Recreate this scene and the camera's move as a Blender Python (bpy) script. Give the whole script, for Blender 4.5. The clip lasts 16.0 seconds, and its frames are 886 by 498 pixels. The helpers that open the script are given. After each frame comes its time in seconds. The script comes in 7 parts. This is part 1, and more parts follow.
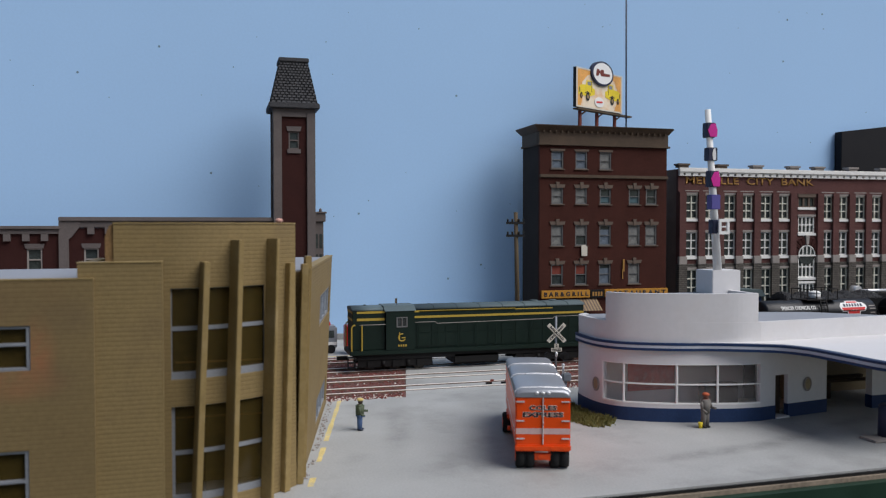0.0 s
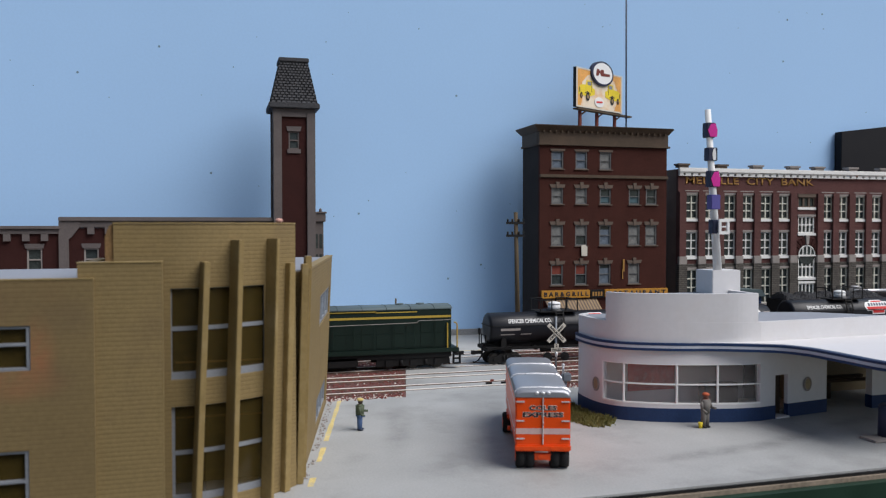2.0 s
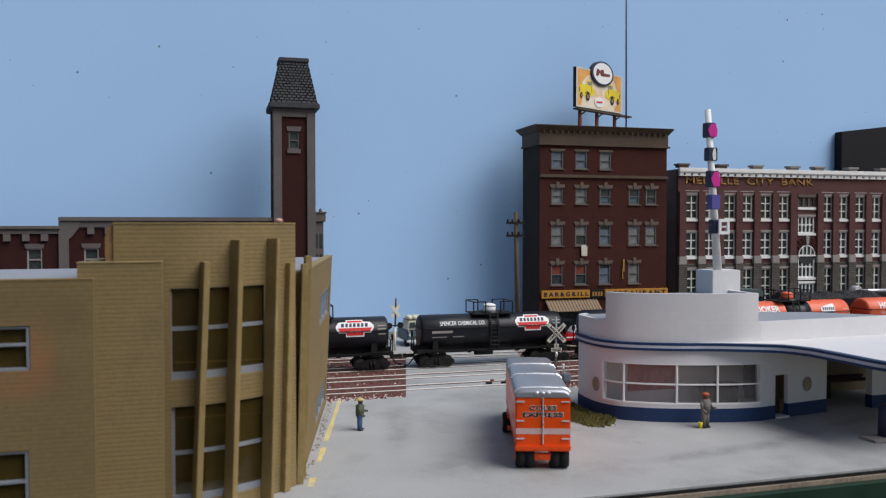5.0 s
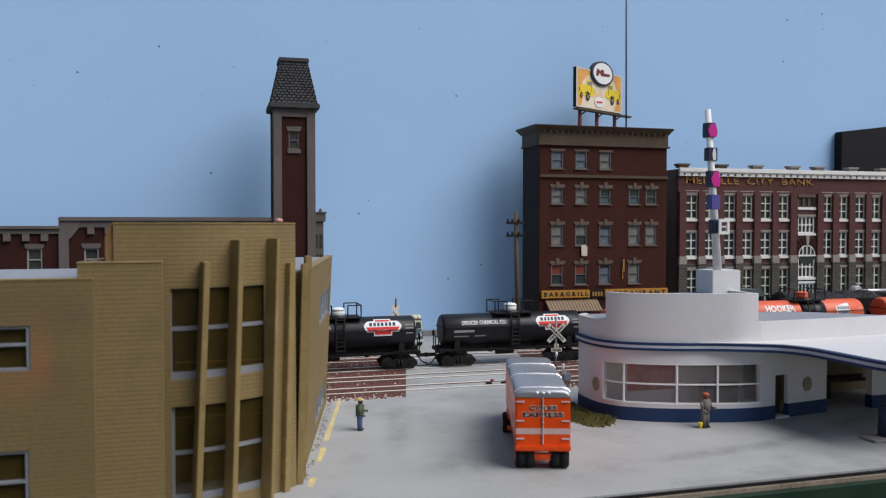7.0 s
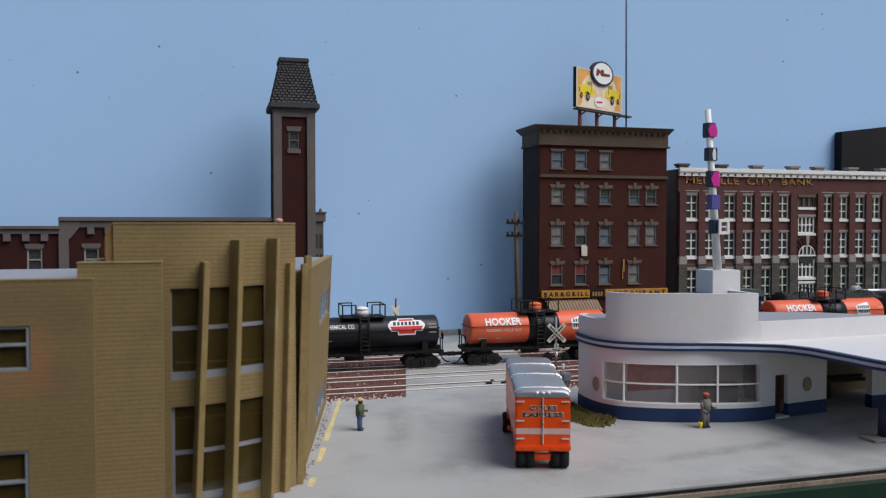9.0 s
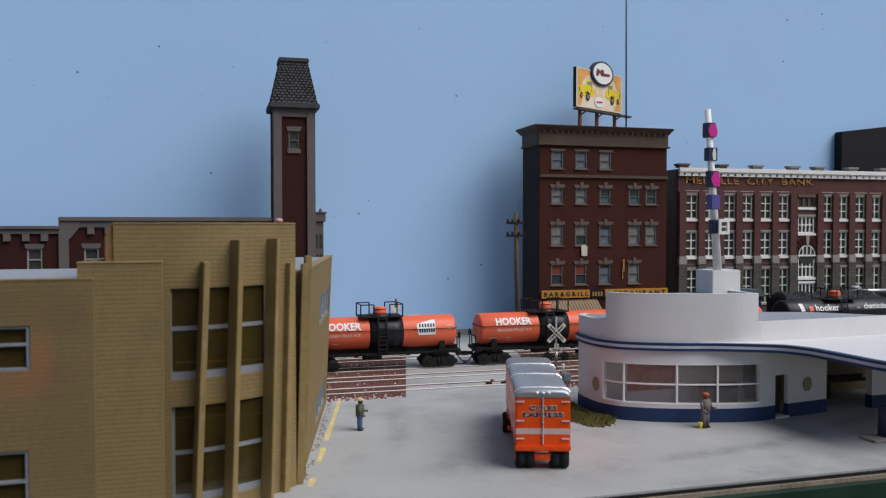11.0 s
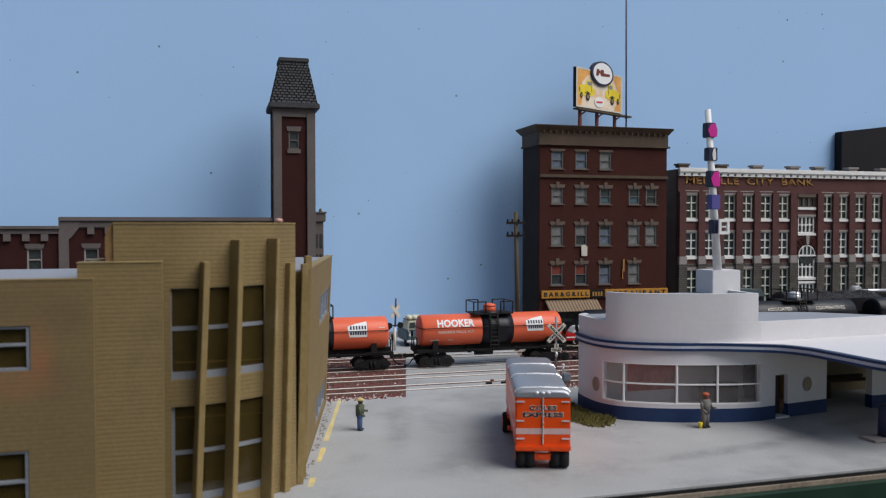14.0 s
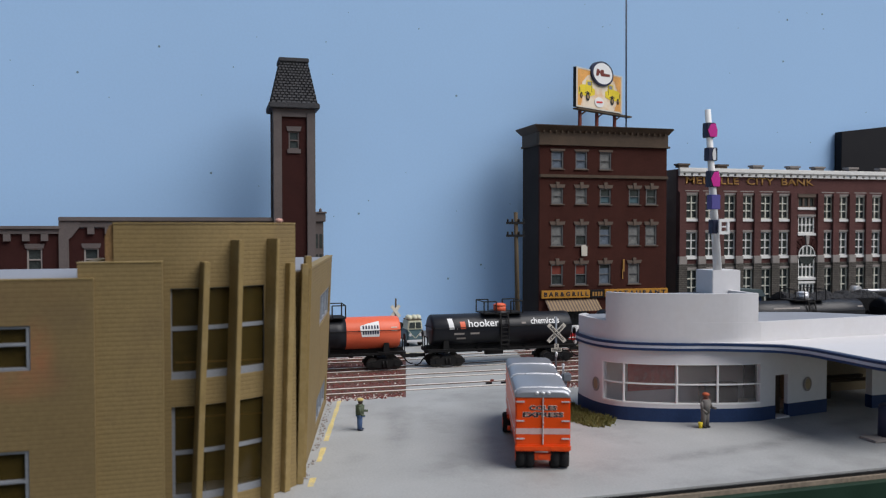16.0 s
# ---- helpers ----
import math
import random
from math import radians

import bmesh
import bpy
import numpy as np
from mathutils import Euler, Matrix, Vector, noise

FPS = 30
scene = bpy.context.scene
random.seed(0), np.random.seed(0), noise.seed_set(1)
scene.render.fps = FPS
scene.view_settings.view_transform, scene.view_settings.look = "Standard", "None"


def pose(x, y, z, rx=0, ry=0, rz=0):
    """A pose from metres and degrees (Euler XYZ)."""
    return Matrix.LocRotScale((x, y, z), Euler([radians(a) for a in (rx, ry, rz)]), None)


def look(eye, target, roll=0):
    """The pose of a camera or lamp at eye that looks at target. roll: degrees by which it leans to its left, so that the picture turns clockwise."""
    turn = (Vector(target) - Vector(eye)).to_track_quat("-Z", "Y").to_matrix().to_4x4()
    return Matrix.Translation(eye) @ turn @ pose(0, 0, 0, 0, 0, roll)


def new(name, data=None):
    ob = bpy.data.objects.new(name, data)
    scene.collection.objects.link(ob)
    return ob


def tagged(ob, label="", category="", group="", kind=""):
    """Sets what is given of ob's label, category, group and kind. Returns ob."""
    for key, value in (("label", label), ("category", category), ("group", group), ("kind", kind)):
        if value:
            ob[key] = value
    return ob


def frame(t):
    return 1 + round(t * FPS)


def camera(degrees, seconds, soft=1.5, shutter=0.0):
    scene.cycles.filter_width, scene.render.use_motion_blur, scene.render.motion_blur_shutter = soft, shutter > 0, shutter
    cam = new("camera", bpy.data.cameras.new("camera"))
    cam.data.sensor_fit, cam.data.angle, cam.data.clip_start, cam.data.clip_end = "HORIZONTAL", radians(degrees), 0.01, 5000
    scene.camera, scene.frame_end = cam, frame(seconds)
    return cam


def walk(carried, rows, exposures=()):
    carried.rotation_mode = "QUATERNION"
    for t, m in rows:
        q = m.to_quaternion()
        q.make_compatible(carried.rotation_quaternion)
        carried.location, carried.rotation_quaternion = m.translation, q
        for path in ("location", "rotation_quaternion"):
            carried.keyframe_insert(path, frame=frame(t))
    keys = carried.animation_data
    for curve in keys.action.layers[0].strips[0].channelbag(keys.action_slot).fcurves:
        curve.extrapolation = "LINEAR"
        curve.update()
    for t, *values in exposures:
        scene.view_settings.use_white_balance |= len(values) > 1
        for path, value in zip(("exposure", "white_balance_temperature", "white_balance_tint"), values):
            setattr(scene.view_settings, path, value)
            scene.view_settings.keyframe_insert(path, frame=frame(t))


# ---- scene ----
# A model railway town, about 1:87. Lengths below are in centimetres (C turns them into metres).
# x runs along the tracks, y away from the table's front edge, z up from the street.
C = 0.01
cam = camera(57.8, 16.0, soft=1.2)
cam.data.dof.use_dof = True
cam.data.dof.focus_distance = 0.66
cam.data.dof.aperture_fstop = 22
EYE = pose(0, 0, 0.122, 88.35, 0, -15.64)
walk(cam, [(0.0, EYE), (16.0, EYE)], [(0.0, 0.16), (0.7, 0.22), (1.5, 0.30), (2.5, 0.30), (3.5, 0.29), (4.2, 0.21), (6.3, 0.22), (7.0, 0.22), (9.0, 0.15), (12.5, 0.12), (14.5, 0.12), (16.0, 0.17)])

# ---- world and daylight from a wide window ----
world = bpy.data.worlds.new("daylight")
scene.world = world
world.use_nodes = True
wn = world.node_tree.nodes
sky = wn.new("ShaderNodeTexSky")
sky.sky_type = "NISHITA"
sky.sun_disc = False
sky.sun_elevation = radians(55)
sky.sun_rotation = radians(150)
wn["Background"].inputs[1].default_value = 0.052
world.node_tree.links.new(sky.outputs[0], wn["Background"].inputs[0])

sun_data = bpy.data.lights.new("window_daylight", "SUN")
sun_data.energy = 3.0
sun_data.angle = radians(48)
sun_data.color = (1.0, 0.97, 0.955)
sun = new("window_daylight", sun_data)
sun.matrix_world = look((0.62, -0.50, 1.0), (0, 0, 0))


# ---- materials ----
def mat(name, col, rough=0.6, metal=0.0, var=0.18, grain=900, blotch=60, bump=0.15, brick=None, spec=0.3, stain=None, depth=0.0006, smudges_and_shade=(), wall_stains=()):
    """Procedural surface: base colour varied at two scales, fine relief, optional courses of (width, height, joint) in mm."""
    m = bpy.data.materials.new(name)
    m.use_nodes = True
    nt = m.node_tree
    b = nt.nodes["Principled BSDF"]
    lk = nt.links.new
    tc = nt.nodes.new("ShaderNodeTexCoord")
    fine = nt.nodes.new("ShaderNodeTexNoise")
    fine.inputs["Scale"].default_value = grain
    fine.inputs["Detail"].default_value = 4
    lk(tc.outputs["Object"], fine.inputs["Vector"])
    big = nt.nodes.new("ShaderNodeTexNoise")
    big.inputs["Scale"].default_value = blotch
    big.inputs["Detail"].default_value = 5
    lk(tc.outputs["Object"], big.inputs["Vector"])
    add = nt.nodes.new("ShaderNodeMath")
    add.operation = "ADD"
    lk(fine.outputs[0], add.inputs[0])
    lk(big.outputs[0], add.inputs[1])
    rng = nt.nodes.new("ShaderNodeMapRange")
    rng.inputs[1].default_value, rng.inputs[2].default_value = 0.6, 1.4
    rng.inputs[3].default_value, rng.inputs[4].default_value = 1 - var, 1 + var
    lk(add.outputs[0], rng.inputs[0])
    mul = nt.nodes.new("ShaderNodeVectorMath")
    mul.operation = "SCALE"
    mul.inputs[0].default_value = col
    lk(rng.outputs[0], mul.inputs["Scale"])
    colour, height = mul.outputs[0], fine.outputs[0]
    if stain:
        st = nt.nodes.new("ShaderNodeTexNoise")
        st.inputs["Scale"].default_value = stain[1]
        st.inputs["Detail"].default_value = 6
        st.inputs["Roughness"].default_value = 0.65
        lk(tc.outputs["Object"], st.inputs["Vector"])
        sr = nt.nodes.new("ShaderNodeMapRange")
        sr.inputs[1].default_value, sr.inputs[2].default_value = 0.5, 0.72
        sr.inputs[4].default_value = stain[2]
        lk(st.outputs[0], sr.inputs[0])
        sm = nt.nodes.new("ShaderNodeMix")
        sm.data_type = "RGBA"
        lk(sr.outputs[0], sm.inputs["Factor"])
        lk(colour, sm.inputs["A"])
        sm.inputs["B"].default_value = (*stain[0], 1)
        colour = sm.outputs["Result"]
    flat = [((x, y, 0), (rx * C, ry * C, 1), turn, amount, (0.07, 0.07, 0.068)) for x, y, rx, ry, turn, amount in smudges_and_shade]
    upright = [((x, 0, z), (rx * C, 1, rz * C), 0, amount, tint) for x, z, rx, rz, amount, tint in wall_stains]
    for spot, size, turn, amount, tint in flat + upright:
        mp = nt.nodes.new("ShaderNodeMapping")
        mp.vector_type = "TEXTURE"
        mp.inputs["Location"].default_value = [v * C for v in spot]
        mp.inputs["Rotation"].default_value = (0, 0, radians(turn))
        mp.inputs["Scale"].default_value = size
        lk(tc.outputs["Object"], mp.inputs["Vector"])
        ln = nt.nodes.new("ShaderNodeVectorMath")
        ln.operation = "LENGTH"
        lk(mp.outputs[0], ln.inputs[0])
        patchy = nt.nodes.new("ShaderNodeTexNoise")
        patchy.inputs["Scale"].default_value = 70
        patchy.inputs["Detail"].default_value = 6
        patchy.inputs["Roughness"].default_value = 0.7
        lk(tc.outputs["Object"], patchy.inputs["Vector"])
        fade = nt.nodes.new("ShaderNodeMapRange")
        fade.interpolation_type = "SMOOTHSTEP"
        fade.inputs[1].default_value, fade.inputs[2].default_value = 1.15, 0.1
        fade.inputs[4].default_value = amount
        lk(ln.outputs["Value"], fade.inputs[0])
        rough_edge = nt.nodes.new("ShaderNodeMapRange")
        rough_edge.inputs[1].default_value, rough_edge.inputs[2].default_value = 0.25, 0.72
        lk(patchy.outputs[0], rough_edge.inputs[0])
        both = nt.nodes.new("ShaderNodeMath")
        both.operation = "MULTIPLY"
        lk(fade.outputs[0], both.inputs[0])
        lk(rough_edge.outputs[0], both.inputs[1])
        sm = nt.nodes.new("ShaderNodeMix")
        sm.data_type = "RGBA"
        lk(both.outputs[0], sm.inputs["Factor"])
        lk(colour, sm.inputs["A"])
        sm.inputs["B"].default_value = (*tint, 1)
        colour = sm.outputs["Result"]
    if brick:
        sep = nt.nodes.new("ShaderNodeSeparateXYZ")
        lk(tc.outputs["Object"], sep.inputs[0])
        xy = nt.nodes.new("ShaderNodeMath")
        xy.operation = "ADD"
        lk(sep.outputs[0], xy.inputs[0])
        lk(sep.outputs[1], xy.inputs[1])
        com = nt.nodes.new("ShaderNodeCombineXYZ")
        far = nt.nodes.new("ShaderNodeMath")
        far.operation = "ADD"
        far.inputs[1].default_value = 0.0 if brick[0] < 100 else 0.62
        lk(xy.outputs[0], far.inputs[0])
        lk(far.outputs[0], com.inputs[0])
        lk(sep.outputs[2], com.inputs[1])
        sc = nt.nodes.new("ShaderNodeVectorMath")
        sc.operation = "SCALE"
        sc.inputs["Scale"].default_value = 1000
        lk(com.outputs[0], sc.inputs[0])
        bt = nt.nodes.new("ShaderNodeTexBrick")
        bt.inputs["Scale"].default_value = 1
        bt.inputs["Brick Width"].default_value = brick[0]
        bt.inputs["Row Height"].default_value = brick[1]
        bt.inputs["Mortar Size"].default_value = brick[2]
        bt.inputs["Mortar Smooth"].default_value = 0.4
        bt.inputs["Color1"].default_value = (1, 1, 1, 1)
        bt.inputs["Color2"].default_value = (*[brick[4] if len(brick) > 4 else 0.78] * 3, 1)
        bt.inputs["Mortar"].default_value = (*brick[3], 1)
        lk(sc.outputs[0], bt.inputs["Vector"])
        mm = nt.nodes.new("ShaderNodeVectorMath")
        mm.operation = "MULTIPLY"
        lk(colour, mm.inputs[0])
        lk(bt.outputs["Color"], mm.inputs[1])
        colour = mm.outputs[0]
        inv = nt.nodes.new("ShaderNodeMath")
        inv.operation = "MULTIPLY_ADD"
        inv.inputs[1].default_value = -1.5
        lk(bt.outputs["Fac"], inv.inputs[0])
        lk(fine.outputs[0], inv.inputs[2])
        height = inv.outputs[0]
    bp = nt.nodes.new("ShaderNodeBump")
    bp.inputs["Strength"].default_value = bump
    bp.inputs["Distance"].default_value = depth
    lk(height, bp.inputs["Height"])
    lk(bp.outputs[0], b.inputs["Normal"])
    lk(colour, b.inputs["Base Color"])
    rr = nt.nodes.new("ShaderNodeMapRange")
    rr.inputs[3].default_value, rr.inputs[4].default_value = max(0.03, rough - 0.1), min(1, rough + 0.1)
    lk(big.outputs[0], rr.inputs[0])
    lk(rr.outputs[0], b.inputs["Roughness"])
    b.inputs["Metallic"].default_value = metal
    b.inputs["Specular IOR Level"].default_value = spec
    return m


def glass_mat(name, tint=(0.9, 0.95, 0.95), rough=0.05, alpha=0.35):
    m = bpy.data.materials.new(name)
    m.use_nodes = True
    b = m.node_tree.nodes["Principled BSDF"]
    b.inputs["Base Color"].default_value = (*tint, 1)
    b.inputs["Roughness"].default_value = rough
    b.inputs["Alpha"].default_value = alpha
    return m


M = {}
M["backdrop"] = mat("painted_backdrop", (0.405, 0.63, 0.93), 0.75, var=0.03, grain=400, blotch=6, bump=0.05)
# the dark spots under the canopy and in the bay mix dirt with painted shade
M["street"] = mat("painted_street", (0.365, 0.37, 0.365), 0.62, var=0.15, grain=800, blotch=24, bump=0.08, stain=((0.19, 0.19, 0.185), 17, 0.6), smudges_and_shade=((10.4, 47.3, 1.1, 8.0, -13, 0.46), (17.6, 51.2, 2.2, 2.4, 0, 0.4), (26.0, 37.5, 6.0, 0.9, 8, 0.55), (12.0, 38.5, 4.0, 2.0, 10, 0.4), (31.5, 38.6, 3.5, 0.9, 20, 0.5), (38.5, 41.2, 3.6, 0.9, 12, 0.5), (40.6, 45.6, 1.8, 1.3, 0, 0.5)))
M["side_strip"] = mat("grey_base_strip", (0.26, 0.265, 0.27), 0.85, var=0.3, grain=700, blotch=60, bump=0.3)
M["fascia"] = mat("dark_green_board", (0.012, 0.035, 0.022), 0.5, var=0.2)
M["bare_edge"] = mat("bare_plywood_edge", (0.23, 0.185, 0.14), 0.8, var=0.4, grain=500)
M["stone_red"] = mat("red_ballast_stone", (0.165, 0.042, 0.036), 0.9, var=0.6, grain=800, blotch=300)
M["stone_pale"] = mat("pale_ballast_stone", (0.58, 0.53, 0.49), 0.9, var=0.4, grain=800, blotch=300)
M["ballast"] = mat("ballast", (0.15, 0.058, 0.050), 0.95, var=0.75, grain=1100, blotch=420, bump=1.0, depth=0.002, stain=((0.42, 0.37, 0.34), 900, 0.5))
M["tie"] = mat("wooden_tie", (0.10, 0.055, 0.045), 0.9, var=0.4, grain=1200)
M["rail"] = mat("nickel_rail", (0.90, 0.83, 0.76), 0.45, 0.1, var=0.12)
# brown sides, darkened to hold the shadow line below the rail head
M["rail_side"] = mat("shaded_brown_rail_side", (0.20, 0.125, 0.085), 0.7, var=0.3)
M["yellow_line"] = mat("yellow_road_paint", (0.62, 0.50, 0.21), 0.8, var=0.3, grain=700, stain=((0.42, 0.41, 0.37), 110, 0.85))
M["grass"] = mat("dry_grass", (0.15, 0.145, 0.045), 0.95, var=0.6, grain=2000, blotch=200, bump=1.0)
M["beige"] = mat("beige_brick_sheet", (0.232, 0.167, 0.072), 0.7, var=0.14, grain=700, blotch=25, bump=0.28, brick=(2000, 1.85, 0.34, (0.89, 0.88, 0.86), 0.97), stain=((0.15, 0.105, 0.055), 26, 0.55), depth=0.0004)
M["beige_stained"] = mat("beige_brick_sheet_with_rusty_stains", (0.190, 0.136, 0.061), 0.7, var=0.16, grain=500, blotch=18, bump=0.2, brick=(2000, 1.85, 0.30, (0.92, 0.91, 0.89), 0.97), stain=((0.19, 0.115, 0.055), 13, 0.45), depth=0.0003, wall_stains=((-6.75, 7.3, 0.75, 1.6, 0.8, (0.36, 0.13, 0.06)), (-7.6, 6.1, 2.0, 0.8, 0.75, (0.34, 0.13, 0.065)), (-5.9, 8.6, 1.5, 1.1, 0.55, (0.12, 0.085, 0.05)), (-6.0, 6.2, 1.2, 1.4, 0.45, (0.13, 0.09, 0.05)), (-8.4, 9.2, 1.6, 0.7, 0.5, (0.14, 0.09, 0.05))))
M["raw_edge"] = mat("raw_brown_sheet_edge", (0.26, 0.155, 0.065), 0.8, var=0.35, blotch=80, stain=((0.15, 0.08, 0.035), 60, 0.7))
M["beige_plain"] = mat("beige_painted_strip", (0.262, 0.188, 0.076), 0.55, var=0.16, grain=500, blotch=60, bump=0.25, stain=((0.40, 0.31, 0.17), 80, 0.4))
M["roof_grey"] = mat("grey_roof_card", (0.27, 0.285, 0.32), 0.7, var=0.10)
M["sash_grey"] = mat("grey_window_sash", (0.22, 0.235, 0.26), 0.5, var=0.2)
M["sash_bar"] = mat("dark_grey_sash", (0.15, 0.15, 0.15), 0.6, var=0.3)
# room darkness in the base colour; the gold patches are painted window reflections
M["dark_room"] = mat("dark_interior_card_with_reflections", (0.050, 0.036, 0.015), 0.8, var=0.7, blotch=90, stain=((0.24, 0.15, 0.03), 55, 0.8))
M["amber_glass"] = glass_mat("amber_window_film", (0.10, 0.07, 0.02), 0.06, 0.35)
M["clear_glass"] = glass_mat("clear_window_film", (0.60, 0.57, 0.57), 0.05, 0.08)
M["blue_glass"] = glass_mat("hazy_window_film", (0.45, 0.55, 0.65), 0.12, 0.75)
M["dark_glass"] = mat("dark_window_glass", (0.045, 0.055, 0.055), 0.12, var=0.5, blotch=250, bump=0.02)
M["brick"] = mat("brown_red_brick", (0.045, 0.0155, 0.0135), 0.85, spec=0.15, var=0.2, grain=1500, blotch=50, bump=0.4, brick=(2.6, 0.9, 0.16, (1.25, 1.3, 1.3)))
M["brick_bar"] = mat("red_brown_brick", (0.060, 0.0205, 0.0155), 0.85, var=0.32, spec=0.12, grain=1500, blotch=28, bump=0.4, brick=(2.6, 0.9, 0.16, (1.2, 1.25, 1.25)))
M["brick_bank"] = mat("plum_brown_brick", (0.118, 0.054, 0.050), 0.85, var=0.22, spec=0.15, grain=1500, blotch=45, bump=0.4, brick=(2.6, 0.9, 0.16, (1.2, 1.25, 1.25)))
M["side_wall"] = mat("brown_side_wall", (0.17, 0.115, 0.092), 0.85, var=0.2)
M["bar_side"] = mat("dark_side_wall", (0.046, 0.039, 0.036), 0.9, var=0.35, spec=0.1, blotch=30)
M["stone"] = mat("dark_rough_stone", (0.14, 0.125, 0.11), 0.9, var=0.35, grain=900, bump=0.9, brick=(5.0, 2.2, 0.35, (0.45, 0.45, 0.45)), depth=0.0015)
M["stone_trim"] = mat("grey_stone_trim", (0.30, 0.27, 0.25), 0.8, var=0.2)
M["brown_trim"] = mat("brown_stone_trim", (0.125, 0.092, 0.072), 0.8, var=0.25)
M["tower_trim"] = mat("grey_brown_pilaster", (0.130, 0.110, 0.105), 0.8, var=0.2)
M["cornice"] = mat("brown_cornice", (0.088, 0.060, 0.040), 0.7, var=0.3, grain=700)
M["white_trim"] = mat("white_window_paint", (0.80, 0.79, 0.76), 0.6, var=0.1)
M["cream_trim"] = mat("cream_window_paint", (0.70, 0.69, 0.60), 0.6, var=0.1)
M["slate"] = mat("dark_roof_slate", (0.055, 0.055, 0.060), 0.75, var=0.4, grain=900, blotch=300, bump=0.5)
M["black"] = mat("black_paint", (0.009, 0.009, 0.010), 0.5, var=0.25)
M["black_block"] = mat("matt_black_card", (0.010, 0.010, 0.013), 0.8, var=0.2)
M["station"] = mat("white_styrene", (0.665, 0.655, 0.665), 0.45, var=0.04, grain=300, blotch=18, bump=0.04, stain=((0.60, 0.55, 0.50), 30, 0.25))
M["navy"] = mat("navy_blue_paint", (0.014, 0.036, 0.105), 0.5, var=0.2, blotch=100)
M["band_pink"] = mat("pale_pink_band_paint", (0.62, 0.43, 0.41), 0.5, var=0.12)
M["pale_stripe"] = mat("pale_blue_stripe", (0.52, 0.55, 0.62), 0.5, var=0.1)
M["inside"] = mat("pale_interior", (0.84, 0.78, 0.74), 0.8, var=0.15, blotch=60)
M["orange"] = mat("orange_truck_paint", (0.80, 0.080, 0.009), 0.32, var=0.06, bump=0.03)
M["silver"] = mat("silver_truck_roof", (0.34, 0.355, 0.39), 0.34, 0.45, var=0.06, bump=0.04)
M["tyre"] = mat("black_tyre", (0.009, 0.009, 0.010), 0.75, var=0.2)
M["chrome"] = mat("chrome", (0.80, 0.80, 0.82), 0.3, 0.55, var=0.05)
M["white"] = mat("white_lettering", (0.78, 0.78, 0.77), 0.5, var=0.05)
M["off_white"] = mat("off_white_paint", (0.62, 0.58, 0.50), 0.6, var=0.12)
M["brown_door"] = mat("dark_brown_door", (0.07, 0.045, 0.03), 0.6, var=0.3)
M["bay_cream"] = mat("cream_bay_wall", (0.34, 0.27, 0.165), 0.7, var=0.15)
M["letter_black"] = mat("black_lettering", (0.022, 0.020, 0.025), 0.5, var=0.1)
M["poster_red"] = mat("faded_red_print", (0.60, 0.13, 0.10), 0.7, var=0.4, blotch=120, stain=((0.6, 0.5, 0.45), 300, 0.4))
M["dull_red"] = mat("dull_red_blind", (0.20, 0.045, 0.03), 0.7, var=0.3)
M["dull_pale"] = mat("dull_pale_blind", (0.20, 0.20, 0.19), 0.7, var=0.4, blotch=200)
M["dull_blue"] = mat("dull_blue_blind", (0.13, 0.16, 0.20), 0.5, var=0.4, blotch=200)
M["pink"] = mat("pink_scrap", (0.60, 0.33, 0.27), 0.6, var=0.2)
M["poster_orange"] = mat("orange_poster_ink", (0.72, 0.36, 0.10), 0.5, var=0.25, blotch=90)
M["awning_tan"] = mat("tan_awning_stripe", (0.27, 0.19, 0.11), 0.8, var=0.15)
M["speck"] = mat("dull_blue_speck", (0.17, 0.25, 0.34), 0.8, var=0.2)
M["letter_dark"] = mat("dark_blue_lettering", (0.03, 0.035, 0.07), 0.5, var=0.1)
M["gold"] = mat("gold_lettering", (0.36, 0.19, 0.05), 0.6, var=0.25)
M["sign_yellow"] = mat("yellow_sign_board", (0.46, 0.22, 0.03), 0.6, var=0.2)
M["bright_yellow"] = mat("yellow_poster_ink", (0.75, 0.58, 0.035), 0.5, var=0.12, blotch=200)
M["poster"] = mat("pale_poster_paper", (0.76, 0.66, 0.52), 0.5, var=0.08, blotch=100, stain=((0.70, 0.33, 0.09), 60, 0.8))
M["rust_red"] = mat("rust_red_steel", (0.16, 0.035, 0.025), 0.7, var=0.2)
M["loco_green"] = mat("dark_green_locomotive_paint", (0.0036, 0.0135, 0.0088), 0.5, var=0.12, bump=0.04)
M["loco_roof"] = mat("grey_green_roof", (0.085, 0.115, 0.122), 0.5, var=0.15)
M["loco_yellow"] = mat("golden_yellow_stripe", (0.45, 0.31, 0.05), 0.45, var=0.1)
M["tank_black"] = mat("black_tank_paint", (0.011, 0.012, 0.016), 0.40, var=0.2, blotch=80, bump=0.03)
M["tank_orange"] = mat("salmon_orange_tank_paint", (0.74, 0.135, 0.062), 0.36, var=0.07, blotch=80, bump=0.03)
M["frame_black"] = mat("black_underframe", (0.007, 0.0065, 0.0065), 0.7, var=0.3)
M["wheel"] = mat("dark_steel_wheel", (0.05, 0.045, 0.04), 0.5, 0.3, var=0.2)
M["logo_red"] = mat("red_lettering", (0.62, 0.035, 0.035), 0.45, var=0.08)
M["wood_pole"] = mat("weathered_pole_wood", (0.085, 0.062, 0.038), 0.85, var=0.3)
M["magenta"] = mat("magenta_panel", (0.62, 0.03, 0.30), 0.45, var=0.1)
M["violet"] = mat("violet_blue_panel", (0.10, 0.09, 0.30), 0.45, var=0.1)
